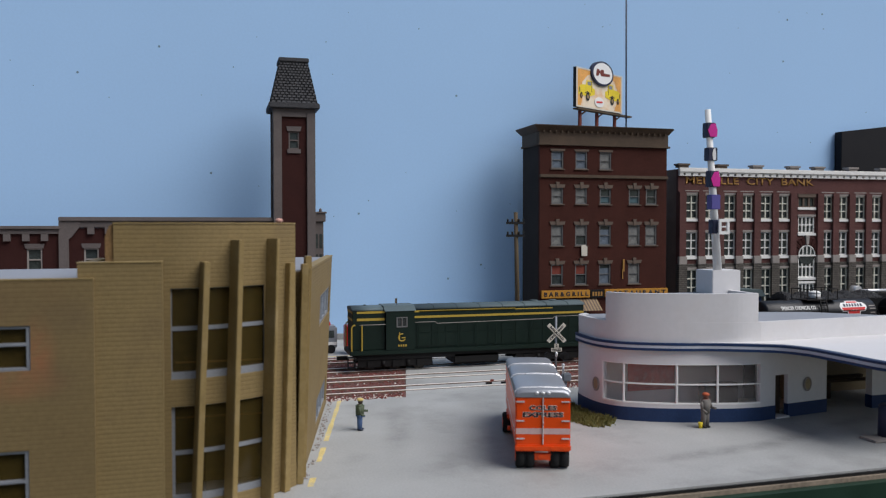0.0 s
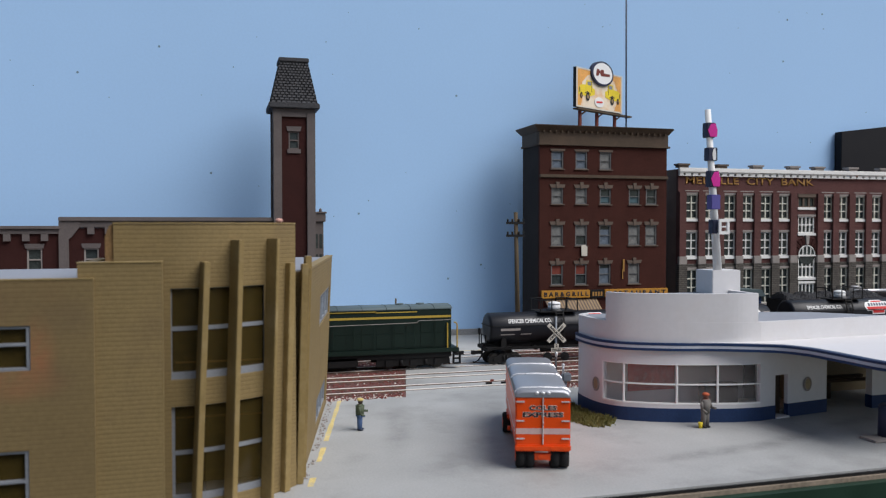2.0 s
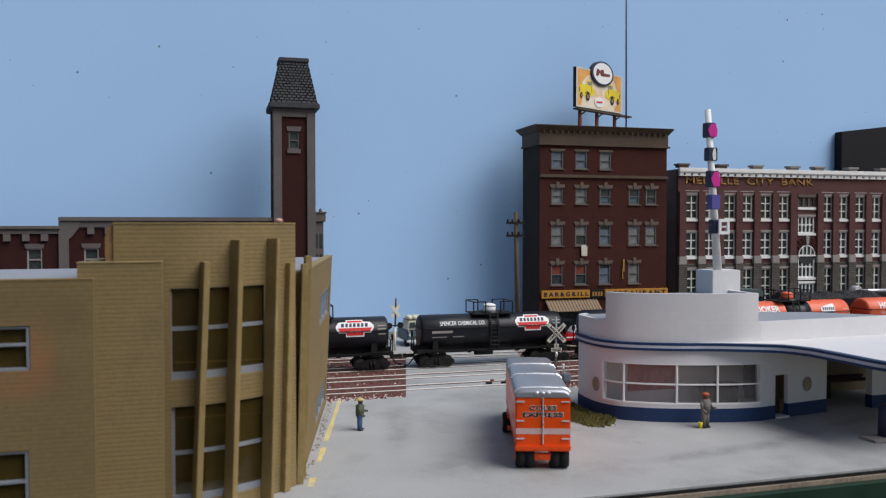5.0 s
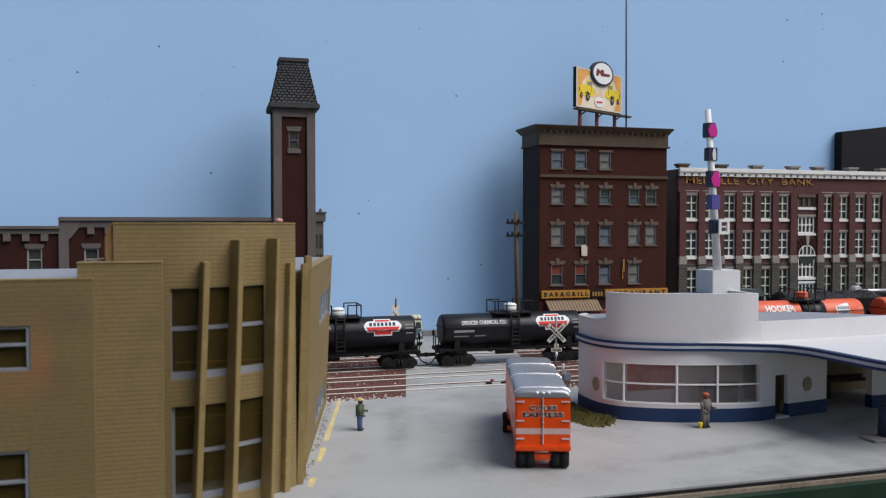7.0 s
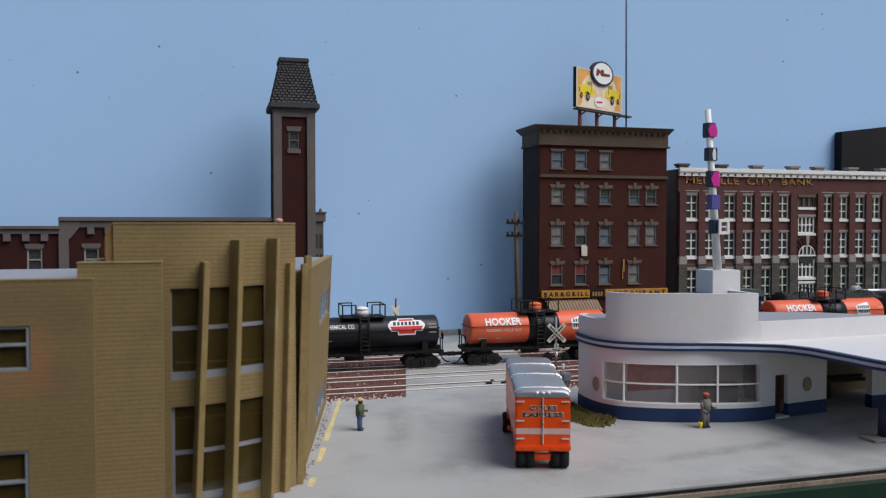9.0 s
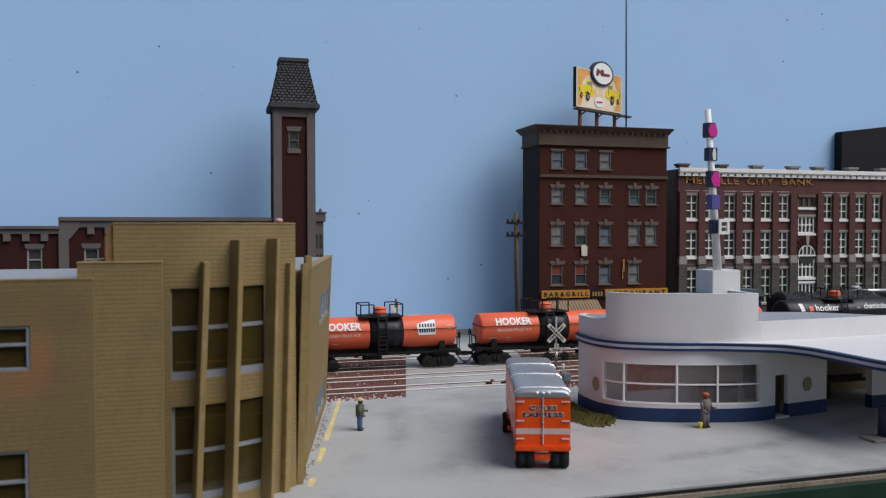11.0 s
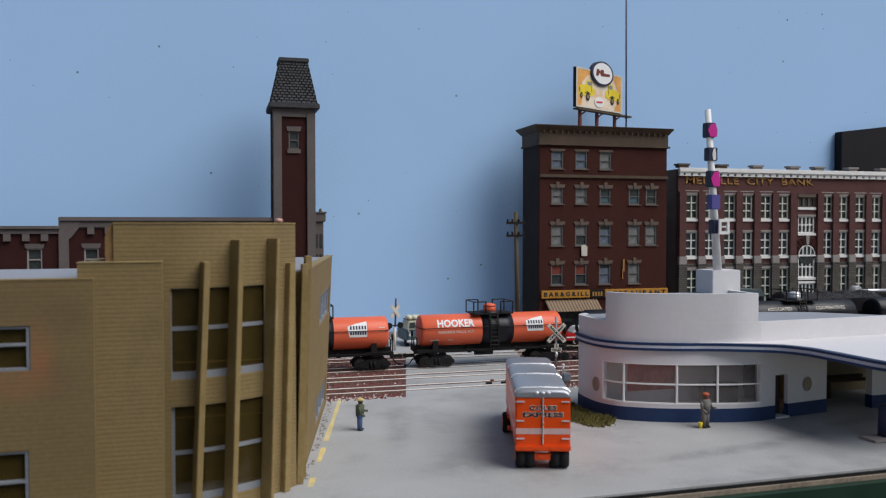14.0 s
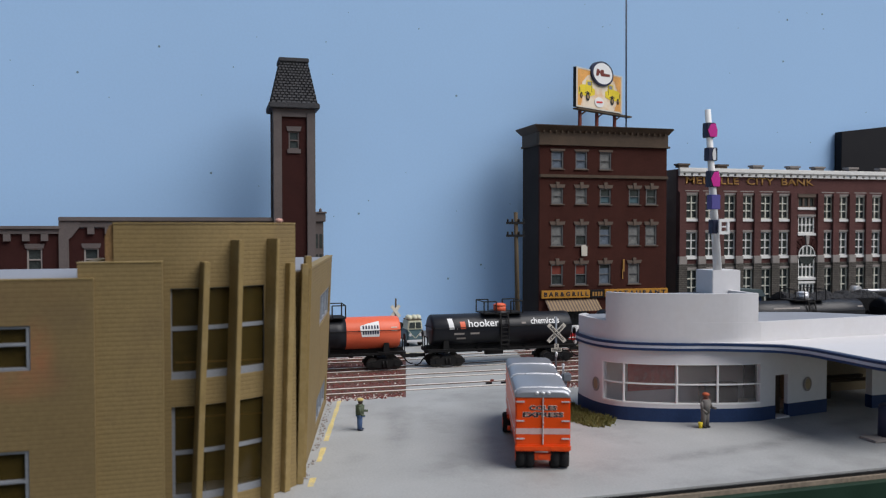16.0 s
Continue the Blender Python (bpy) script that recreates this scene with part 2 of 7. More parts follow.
M["fire_red"] = mat("fire_engine_red", (0.42, 0.018, 0.015), 0.35, var=0.08)
M["teal"] = mat("teal_truck_paint", (0.08, 0.135, 0.155), 0.4, var=0.1)
M["cream"] = mat("cream_paint", (0.62, 0.62, 0.48), 0.5, var=0.1)
M["grey_car"] = mat("grey_van_paint", (0.22, 0.24, 0.27), 0.4, var=0.1)
M["coal"] = mat("coal", (0.03, 0.03, 0.033), 0.6, var=0.6, grain=1500, blotch=500, bump=1.0, depth=0.002)
M["figure"] = mat("painted_figurine", (0.16, 0.16, 0.13), 0.7, var=0.3)


def figure_mat(name, bands):
    """Painted figurine: bands of (height in cm, colour) from the feet up."""
    m = bpy.data.materials.new(name)
    m.use_nodes = True
    nt = m.node_tree
    tc = nt.nodes.new("ShaderNodeTexCoord")
    sep = nt.nodes.new("ShaderNodeSeparateXYZ")
    nt.links.new(tc.outputs["Object"], sep.inputs[0])
    mul = nt.nodes.new("ShaderNodeMath")
    mul.operation = "MULTIPLY"
    mul.inputs[1].default_value = 40
    nt.links.new(sep.outputs[2], mul.inputs[0])
    ramp = nt.nodes.new("ShaderNodeValToRGB")
    ramp.color_ramp.interpolation = "CONSTANT"
    for i, (h, c) in enumerate(bands):
        e = ramp.color_ramp.elements[i] if i < 2 else ramp.color_ramp.elements.new(0.99)
        e.position, e.color = h * 0.4, (*c, 1)
    nt.links.new(mul.outputs[0], ramp.inputs[0])
    b = nt.nodes["Principled BSDF"]
    nt.links.new(ramp.outputs[0], b.inputs["Base Color"])
    b.inputs["Roughness"].default_value = 0.7
    return m


# ---- helpers: shapes in centimetres ----
def P(x, y, z, rz=0.0, rx=0.0, ry=0.0):
    return pose(x * C, y * C, z * C, rx, ry, rz)


def box(bm, x0, x1, y0, y1, z0, z1):
    v = [bm.verts.new((x, y, z)) for z in (z0, z1) for x, y in ((x0, y0), (x1, y0), (x1, y1), (x0, y1))]
    for f in ((3, 2, 1, 0), (4, 5, 6, 7), (0, 1, 5, 4), (1, 2, 6, 5), (2, 3, 7, 6), (3, 0, 4, 7)):
        bm.faces.new([v[i] for i in f])
    return v


def prism(bm, pts, z0, z1):
    """Upright prism over a plan outline given anticlockwise."""
    a = [bm.verts.new((x, y, z0)) for x, y in pts]
    b = [bm.verts.new((x, y, z1)) for x, y in pts]
    n = len(pts)
    bm.faces.new(a[::-1])
    bm.faces.new(b)
    for i in range(n):
        bm.faces.new((a[i], a[(i + 1) % n], b[(i + 1) % n], b[i]))


def slab(bm, pts, y0, y1):
    """Plate over an outline of (x, z), from y0 (front) to y1."""
    a = [bm.verts.new((x, y0, z)) for x, z in pts]
    b = [bm.verts.new((x, y1, z)) for x, z in pts]
    n = len(pts)
    bm.faces.new(a)
    bm.faces.new(b[::-1])
    for i in range(n):
        bm.faces.new((a[(i + 1) % n], a[i], b[i], b[(i + 1) % n]))


def rod(bm, p, q, r, seg=8, r2=None):
    p, q = Vector(p), Vector(q)
    d = (q - p).normalized()
    a = d.orthogonal().normalized()
    b = d.cross(a)
    r2 = r if r2 is None else r2
    r0 = [bm.verts.new(p + (a * math.cos(t) + b * math.sin(t)) * r) for t in np.linspace(0, 2 * math.pi, seg, endpoint=False)]
    r1 = [bm.verts.new(q + (a * math.cos(t) + b * math.sin(t)) * r2) for t in np.linspace(0, 2 * math.pi, seg, endpoint=False)]
    for i in range(seg):
        f = bm.faces.new((r0[i], r0[(i + 1) % seg], r1[(i + 1) % seg], r1[i]))
        f.smooth = seg > 6
    bm.faces.new(r0[::-1])
    bm.faces.new(r1)


def ball(bm, c, rx, ry, rz, seg=10):
    m = Matrix.Translation(c) @ Matrix.Diagonal((rx, ry, rz, 1))
    new_verts = bmesh.ops.create_uvsphere(bm, u_segments=seg, v_segments=max(5, seg // 2 + 1), radius=1, matrix=m)["verts"]
    for f in {f for v in new_verts for f in v.link_faces}:
        f.smooth = True


def path(bm, pts, r, seg=6):
    for a, b in zip(pts, pts[1:]):
        rod(bm, a, b, r, seg)


def wall(bm, x0, x1, z0, z1, y0, y1, holes=(), xs=()):
    """Wall from x0 to x1 with thickness y0..y1 and rectangular openings (hx0, hx1, hz0, hz1), one closed skin."""
    gx = sorted({round(v, 5) for v in (x0, x1, *xs, *(h for o in holes for h in o[:2])) if x0 - 1e-6 <= v <= x1 + 1e-6})
    gz = sorted({round(v, 5) for v in (z0, z1, *(h for o in holes for h in o[2:])) if z0 - 1e-6 <= v <= z1 + 1e-6})
    vs = {}

    def vert(i, j, k):
        if (i, j, k) not in vs:
            vs[i, j, k] = bm.verts.new((gx[i], (y0, y1)[k], gz[j]))
        return vs[i, j, k]

    def full(i, j):
        if not (0 <= i < len(gx) - 1 and 0 <= j < len(gz) - 1):
            return False
        cx, cz = (gx[i] + gx[i + 1]) / 2, (gz[j] + gz[j + 1]) / 2
        return not any(o[0] < cx < o[1] and o[2] < cz < o[3] for o in holes)

    for i in range(len(gx) - 1):
        for j in range(len(gz) - 1):
            if not full(i, j):
                continue
            a, b, c, d = (i, j), (i + 1, j), (i + 1, j + 1), (i, j + 1)
            bm.faces.new([vert(*p, 0) for p in (a, b, c, d)])
            bm.faces.new([vert(*p, 1) for p in (d, c, b, a)])
            for (p, q), n in (((a, b), (i, j - 1)), ((b, c), (i + 1, j)), ((c, d), (i, j + 1)), ((d, a), (i - 1, j))):
                if not full(*n):
                    bm.faces.new((vert(*q, 0), vert(*p, 0), vert(*p, 1), vert(*q, 1)))


def mesh_of(name, bm, material, bevel=0.0):
    if bevel:
        bmesh.ops.bevel(bm, geom=[e for e in bm.edges], offset=bevel, segments=2, affect="EDGES", clamp_overlap=True)
    bmesh.ops.recalc_face_normals(bm, faces=bm.faces)
    bmesh.ops.scale(bm, vec=(C, C, C), verts=bm.verts)
    me = bpy.data.meshes.new(name)
    bm.to_mesh(me)
    bm.free()
    me.materials.append(M[material] if isinstance(material, str) else material)
    return me


def part(name, bm, material, parent=None, label="", at=None, bevel=0.0):
    """Links a bmesh (or a finished mesh) as one object, under a thing or a part if given."""
    me = bm if isinstance(bm, bpy.types.Mesh) else mesh_of(name, bm, material, bevel)
    ob = new(name, me)
    ob.parent = parent
    if at is not None:
        ob.matrix_basis = at
    return tagged(ob, label)


def thing(name, label, category, at, group="", kind=""):
    ob = new(name)
    ob.empty_display_size = 0.01
    ob.matrix_basis = at
    return tagged(ob, label, category, group, kind)


def B():
    return bmesh.new()


def lettering(body, size, width=None, bold=0.0):
    """Flat mesh data of words, in cm, centred, in the x-z plane, facing -y."""
    cu = bpy.data.curves.new("words", "FONT")
    cu.body, cu.size, cu.align_x, cu.align_y, cu.resolution_u, cu.offset = body, size, "CENTER", "CENTER", 2, bold
    tmp = new("words", cu)
    me = bpy.data.meshes.new_from_object(tmp.evaluated_get(bpy.context.evaluated_depsgraph_get()))
    bpy.data.objects.remove(tmp)
    bm = B()
    bm.from_mesh(me)
    bpy.data.meshes.remove(me)
    if width:
        xs = [v.co.x for v in bm.verts]
        k = width / (max(xs) - min(xs))
        for v in bm.verts:
            v.co.x *= k
    for v in bm.verts:
        v.co = Vector((v.co.x, 0, v.co.y))
    return bm


def raise_words(bm, thick):
    r = bmesh.ops.extrude_face_region(bm, geom=bm.faces[:])
    for v in r["geom"]:
        if isinstance(v, bmesh.types.BMVert):
            v.co.y -= thick
    return bm


def words(name, body, size, material, parent, x, y, z, width=None, bold=0.0, thick=0.02, rz=0.0, ry=0.0):
    return part(name, raise_words(lettering(body, size, width, bold), thick), material, parent, at=P(x, y, z, rz=rz, ry=ry))


# ---- large structure ----
def build_ground():
    bm = B()
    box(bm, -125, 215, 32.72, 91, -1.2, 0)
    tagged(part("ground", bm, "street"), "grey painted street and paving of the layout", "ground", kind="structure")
    bm = B()
    box(bm, -125, 215, 32.45, 32.6, -0.46, -0.25)
    tagged(part("trim", bm, "bare_edge"), "worn bare edge of the layout board", "trim", kind="structure")
    bm = B()
    box(bm, -125, 215, 32.603, 32.71, -0.46, -0.10)
    tagged(part("trim", bm, "black"), "dark strip in the gap along the board edge", "trim", kind="structure")
    bm = B()
    box(bm, -125, 215, 32.0, 32.44, -14, -0.47)
    tagged(part("wall_front", bm, "fascia"), "dark green front board of the layout", "board", kind="structure")
    bm = B()
    box(bm, -125, 215, 86, 87.5, 0.004, 75)
    tagged(part("backdrop", bm, "backdrop"), "sky blue painted backdrop board with a few specks", "backdrop", kind="structure")
    bm = B()
    box(bm, -125, 215, 85.6, 85.995, 0.003, 0.62)
    tagged(part("baseboard", bm, "side_strip"), "low grey strip along the foot of the backdrop", "strip", kind="structure")
    bm = B()
    for _ in range(70):
        x, z, r = random.uniform(-22, 85), random.uniform(4, 42), random.choice((0.05, 0.05, 0.07, 0.12))
        rod(bm, (x, 85.98, z), (x, 85.999, z), r, 7)
    tagged(part("specks", bm, "speck"), "small dark specks on the backdrop", "speck", kind="stuff")


def rise(x, y):
    """The train's track climbs a little past the station."""
    f = min(1.0, max(0.0, (x - 38) / 20))
    return 0.35 * f * f * (3 - 2 * f) if abs(y - 66.6) < 2.2 else 0.0


TRACKS = (58.1, 62.4, 66.6, 71.3)
GAUGE = 1.65
CROSS = (13.0, 23.9)


def skew(bm, y0=0.0):
    """Leans plan x along the slanting street."""
    for v in bm.verts:
        v.co.x += (v.co.y + y0 - 56.4) * 0.23
    return bm



def track_rows(y, x0, x1, at):
    bm = B()
    n = int((x1 - x0) / 0.62)
    for i in range(n):
        x = x0 + i * 0.62 + random.uniform(-0.04, 0.04)
        r = rise(x, at)
        box(bm, x, x + 0.30, y - 1.5, y + 1.5, 0.012 + r, 0.055 + r)
    return bm


def build_tracks():
    for a, b in ((-122, CROSS[0]), (CROSS[1], 205)):
        bm = B()
        nx, ny = 300, 24
        y0, y1 = 55.6, 73.6
        vs = []
        for i in range(nx + 1):
            row = []
            for j in range(ny + 1):
                edge = j in (0, ny)
                x = a + (b - a) * i / nx
                y = y0 + (y1 - y0) * j / ny + (random.uniform(-0.25, 0.25) if edge else 0)
                x += (y - 56.4) * 0.23
                row.append(bm.verts.new((x, y, 0.004 if edge else random.uniform(0.008, 0.035) + rise(x, y))))
            vs.append(row)
        for i in range(nx):
            for j in range(ny):
                bm.faces.new((vs[i][j], vs[i + 1][j], vs[i + 1][j + 1], vs[i][j + 1]))
        tagged(part("ballast", bm, "ballast"), "red-brown and grey ballast bed under the tracks", "ballast", kind="stuff")
    # loose stones on the bed, red and pale
    rng = random.Random(11)
    for mname, label, n, front in (("stone_red", "loose dark red ballast stones between the tracks", 9000, 500), ("stone_pale", "loose pale ballast stones along the tracks", 1900, 800)):
        vs, fs = [], []
        for i in range(n):
            x = rng.uniform(-26, CROSS[0] - 0.2) if rng.random() < 0.62 else rng.uniform(CROSS[1] + 0.2, 56)
            y = 55.35 + abs(rng.gauss(0, 0.5)) if i < front else rng.uniform(55.7, 73.4)
            r = rng.uniform(0.045, 0.095)
            z = 0.03 + rise(x, y)
            x += (y - 56.4) * 0.23
            k = len(vs)
            a = rng.uniform(0, 1.5)
            c, s = r * math.cos(a), r * math.sin(a)
            vs += [(x + c, y + s, z), (x - s, y + c, z), (x - c, y - s, z), (x + s, y - c, z), (x + rng.uniform(-0.5, 0.5) * r, y + rng.uniform(-0.5, 0.5) * r, z + r * rng.uniform(0.7, 1.3))]
            vs += [(x + c, y + s, z - 0.05), (x - s, y + c, z - 0.05), (x - c, y - s, z - 0.05), (x + s, y - c, z - 0.05)]
            for j in range(4):
                fs += [(k + j, k + (j + 1) % 4, k + 4), (k + 5 + j, k + 5 + (j + 1) % 4, k + (j + 1) % 4, k + j)]
        bm = B()
        bv = [bm.verts.new(v) for v in vs]
        for f in fs:
            bm.faces.new([bv[q] for q in f])
        tagged(part("ballast_stones", bm, mname), label, "ballast", kind="stuff")
    for y in TRACKS:
        t = thing("track", "nickel silver model railway track with brown ties", "track", P(0, y, 0), "tracks through the town", "structure")
        k = (y - 56.4) * 0.23
        for a, b in ((-122, CROSS[0] + k), (CROSS[1] + k, 205)):
            part("ties", track_rows(0, a, b, y), "tie", t)
        for s in (-1, 1):
            bm = B()
            c = s * GAUGE / 2
            stops = [-122.0] + [38.0 + i * 2 for i in range(11)] + [205.0]
            wall(bm, -122, 205, 0.02, 0.125, c - 0.07, c + 0.07, (), stops)
            for v in bm.verts:
                v.co.z += rise(v.co.x, y)
            rail = part("rail", bm, "rail_side", t)
            bm = B()
            wall(bm, -122, 205, 0.127, 0.158, c - 0.085, c + 0.085, (), stops)
            for v in bm.verts:
                v.co.z += rise(v.co.x, y)
            part("rail_head", bm, "rail", rail)
        # dark strips laid in the grooves stand in for the shade there
        for s in (-1, 1):
            bm = B()
            c = s * GAUGE / 2
            box(bm, CROSS[0], CROSS[1], c - 0.24, c + 0.24, 0.002, 0.02)
            skew(bm, y)
            part("flangeway_shade", bm, "tie", t, "dark strip in place of the shade in the groove beside the rail")
        bm = B()
        box(bm, CROSS[0], CROSS[1], -GAUGE / 2 + 0.24, GAUGE / 2 - 0.24, 0.004, 0.10)
        skew(bm, y)
        part("crossing_panel", bm, "street", t, "grey panel between the rails", bevel=0.02)
    # street surface between the tracks
    ys = [56.3, *TRACKS, 73.2]
    for i in range(len(ys) - 1):
        a = ys[i] + (GAUGE / 2 + 0.09 if i else 0)
        b = ys[i + 1] - (GAUGE / 2 + 0.09 if i < len(TRACKS) else 0)
        bm = B()
        v = box(bm, CROSS[0], CROSS[1], a, b, 0.004, 0.095)
        if i == 0:
            v[4].co.z = v[5].co.z = 0.01
        if i == len(ys) - 2:
            v[6].co.z = v[7].co.z = 0.01
        skew(bm)
        tagged(part("road", bm, "street"), "grey crossing surface beside the rails", "road", kind="structure")
    # small switch parts lying on the nearest track
    for x, y, z in ((19.9, 58.1, 0.16), (21.1, 58.0, 0.16)):
        t = thing("switch_lever", "small black and red track lever", "lever", P(x, y, 0.10), "levers on the nearest track")
        bm = B()
        box(bm, -0.28, 0.22, -0.28, -0.08, 0, 0.14)
        part("base", bm, "black", t, bevel=0.03)
        bm = B()
        rod(bm, (0, -0.18, 0.1), (0.3, 0.1, 0.2), 0.05)
        ball(bm, (0.32, 0.1, 0.22), 0.17, 0.12, 0.09, 8)
        part("knob", bm, "rust_red", t)
    # yellow line along the kerb, broken by wear
    bm = B()
    for i in range(16):
        if i in (9, 12, 13, 15):
            continue
        y = 57.0 - i * 1.3
        x = 8.38 - (57 - y) * 0.222
        w = 0.13 + random.uniform(-0.03, 0.03)
        q = [(x - w, y), (x + w, y), (x + w - 0.29, y - 1.3), (x - w - 0.29, y - 1.3)]
        bm.faces.new([bm.verts.new((*p, 0.005)) for p in q])
    tagged(part("yellow_line", bm, "yellow_line"), "worn yellow kerb line painted on the street", "road marking", kind="structure")
    bm = B()
    box(bm, 8, 40, 74.6, 74.8, 0.001, 0.006)
    tagged(part("yellow_line", bm, "yellow_line"), "yellow line along the far road", "road marking", kind="structure")


# ---- window units shared by the brick buildings ----
_units = {}


def window_unit(key, w, h, frame_mat, cols=1, rows=2, bar=0.07, sill=0.12, lintel=0.22, lintel_mat="stone_trim", sill_mat="stone_trim", flare=0.0, pane_mat="dark_glass"):
    """Shared meshes of a sash window: frame and bars, pane, sill, lintel. Origin: bottom centre of the opening, wall face at y=0."""
    if key in _units:
        return _units[key]
    bm = B()
    b = 0.13
    iw, ih = (w - 2 * b + bar) / cols, (h - 2 * b + bar) / rows
    wall(bm, -w / 2, w / 2, 0, h, 0.06, 0.2, [(-w / 2 + b + i * iw, -w / 2 + b + (i + 1) * iw - bar, b + j * ih, b + (j + 1) * ih - bar) for i in range(cols) for j in range(rows)])
    fr = mesh_of("window", bm, frame_mat)
    bm = B()
    box(bm, -w / 2 + b * 0.6, w / 2 - b * 0.6, 0.20, 0.24, b * 0.6, h - b * 0.6)
    pn = mesh_of("pane", bm, pane_mat)
    bm = B()
    box(bm, -w / 2 - 0.14, w / 2 + 0.14, -0.14, 0.1, -sill, 0)
    sl = mesh_of("sill", bm, sill_mat, 0.02)
    bm = B()
    if lintel:
        slab(bm, [(-w / 2 - 0.1, h), (w / 2 + 0.1, h), (w / 2 + 0.1 + flare, h + lintel), (-w / 2 - 0.1 - flare, h + lintel)], -0.1, 0.06)
    else:
        box(bm, -w / 2, w / 2, 0, 0.05, h, h + 0.02)
    li = mesh_of("lintel", bm, lintel_mat)
    _units[key] = (fr, pn, sl, li)
    return _units[key]


def place_window(parent, unit, x, z, y=0.0, blind=None):
    fr, pn, sl, li = unit
    w = part("window", fr, None, parent, at=P(x, y, z))
    part("pane", pn, None, w)
    part("sill", sl, None, w)
    part("lintel", li, None, w)
    if blind:
        part("blind", blind, None, w)
    return w


def blind_mesh(w, z0, z1, material):
    bm = B()
    box(bm, -w / 2 + 0.15, w / 2 - 0.15, 0.188, 0.197, z0, z1)
    return mesh_of("blind", bm, material)


# ---- bar building ----
def build_bar():
    t = thing("bar_building", "five-storey brown brick corner building with bar signs and heavy cornice", "building", P(32.3, 78, 0))
    W, H, D = 14.9, 22.6, 4.8
    cols5 = (2.0, 4.75, 7.55)
    cols = (2.0, 4.75, 7.55, 11.0, 13.05)
    holes = [(x - 0.68, x + 0.68, 18.2, 20.05) for x in cols5]
    holes += [(x - 0.66, x + 0.66, 14.5, 16.2) for x in cols]
    holes += [(x - 0.68, x + 0.68, 10.1, 12.3) for x in cols]
    holes += [(x - 0.68, x + 0.68, 5.95, 8.15) for x in cols[:4]]
    holes += [(1.0, 5.6, 0.6, 3.9), (8.0, 13.6, 0.6, 3.9)]
    bm = B()
    wall(bm, 0, W, 0, H - 1.9, 0, 0.4, holes)
    part("wall", bm, "brick_bar", t)
    bm = B()
    box(bm, 0, 0.3, 0.403, D, 0, H)
    box(bm, W - 0.3, W, 0.403, D, 0, H)
    box(bm, 0.303, W - 0.303, D - 0.3, D, 0, H)
    part("side_wall", bm, "bar_side", t, "dark unlit side and back walls")
    bm = B()
    box(bm, 0.303, W - 0.303, 0.403, D - 0.303, H - 0.6, H - 0.3)
    part("roof", bm, "slate", t)
    bm = B()
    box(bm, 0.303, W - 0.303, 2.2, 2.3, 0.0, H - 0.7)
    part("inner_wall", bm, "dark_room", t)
    # cornice: frieze, brackets, sloping crown
    bm = B()
    box(bm, -0.1, W + 0.1, -0.12, 0.4, H - 1.9, H - 0.55)
    box(bm, -0.12, -0.003, 0.403, D, H - 1.9, H - 0.55)
    part("frieze", bm, "cornice", t, bevel=0.03)
    bm = B()
    box(bm, -0.28, W + 0.28, -0.3, 0.405, H - 1.98, H - 1.78)
    box(bm, -0.28, -0.003, 0.41, D, H - 1.98, H - 1.78)
    part("lower_moulding", bm, "cornice", t, bevel=0.04)
    bm = B()
    slab_pts = [(-0.2, H - 0.55), (W + 0.2, H - 0.55), (W + 0.45, H - 0.02), (W + 0.45, H + 0.1), (-0.85, H + 0.1), (-0.85, H - 0.02)]
    slab(bm, slab_pts, -0.75, D + 0.1)
    for v in bm.verts:
        if v.co.z < H - 0.5 and v.co.y < 0:
            v.co.y = -0.14
    part("crown", bm, "cornice", t, bevel=0.03)
    br = B()
    box(br, -0.08, 0.08, -0.42, -0.14, -0.2, 0)
    bracket = mesh_of("bracket", br, "cornice")
    for i in range(22):
        part("bracket", bracket, None, t, at=P(0.35 + i * 0.675, 0, H - 0.42))
    bm = B()
    box(bm, -0.05, W + 0.1, -0.22, -0.003, 17.25, 17.6)
    part("belt_course", bm, "cornice", t, bevel=0.05)
    u5 = window_unit("bar5", 1.36, 1.85, "sash_bar", 1, 2, lintel_mat="brown_trim", sill_mat="brown_trim", flare=0.05)
    u4 = window_unit("bar4", 1.32, 1.7, "sash_bar", 1, 2, lintel=0.36, lintel_mat="brown_trim", sill_mat="brown_trim", flare=0.12)
    u3 = window_unit("bar3", 1.36, 2.2, "sash_bar", 1, 2, lintel=0.36, lintel_mat="brown_trim", sill_mat="brown_trim", flare=0.12)
    pale = blind_mesh(1.36, 0.15, 2.05, "dull_pale")
    pale_s = blind_mesh(1.36, 0.15, 1.72, "dull_pale")
    pale4 = blind_mesh(1.32, 0.15, 1.55, "dull_pale")
    blue = blind_mesh(1.36, 0.15, 1.7, "dull_blue")
    redb = blind_mesh(1.36, 1.15, 2.05, "dull_red")
    half = blind_mesh(1.36, 1.15, 2.05, "dull_pale")
    teal = blind_mesh(1.32, 0.2, 0.85, "teal")
    for x, b in zip(cols5, (blue, blue, pale_s)):
        place_window(t, u5, x, 18.2, 0, b)
    for x, b in zip(cols, (pale4, pale4, teal, teal, None)):
        place_window(t, u4, x, 14.5, 0, b)
    for x, b in zip(cols, (pale, half, blue, pale, pale)):
        place_window(t, u3, x, 10.1, 0, b)
    for x, b in zip(cols[:4], (redb, redb, blue, pale)):
        place_window(t, u3, x, 5.95, 0, b)
    # keystones
    for xs, z in ((cols, 16.2), (cols, 12.3), (cols[:4], 8.15)):
        for x in xs:
            bm = B()
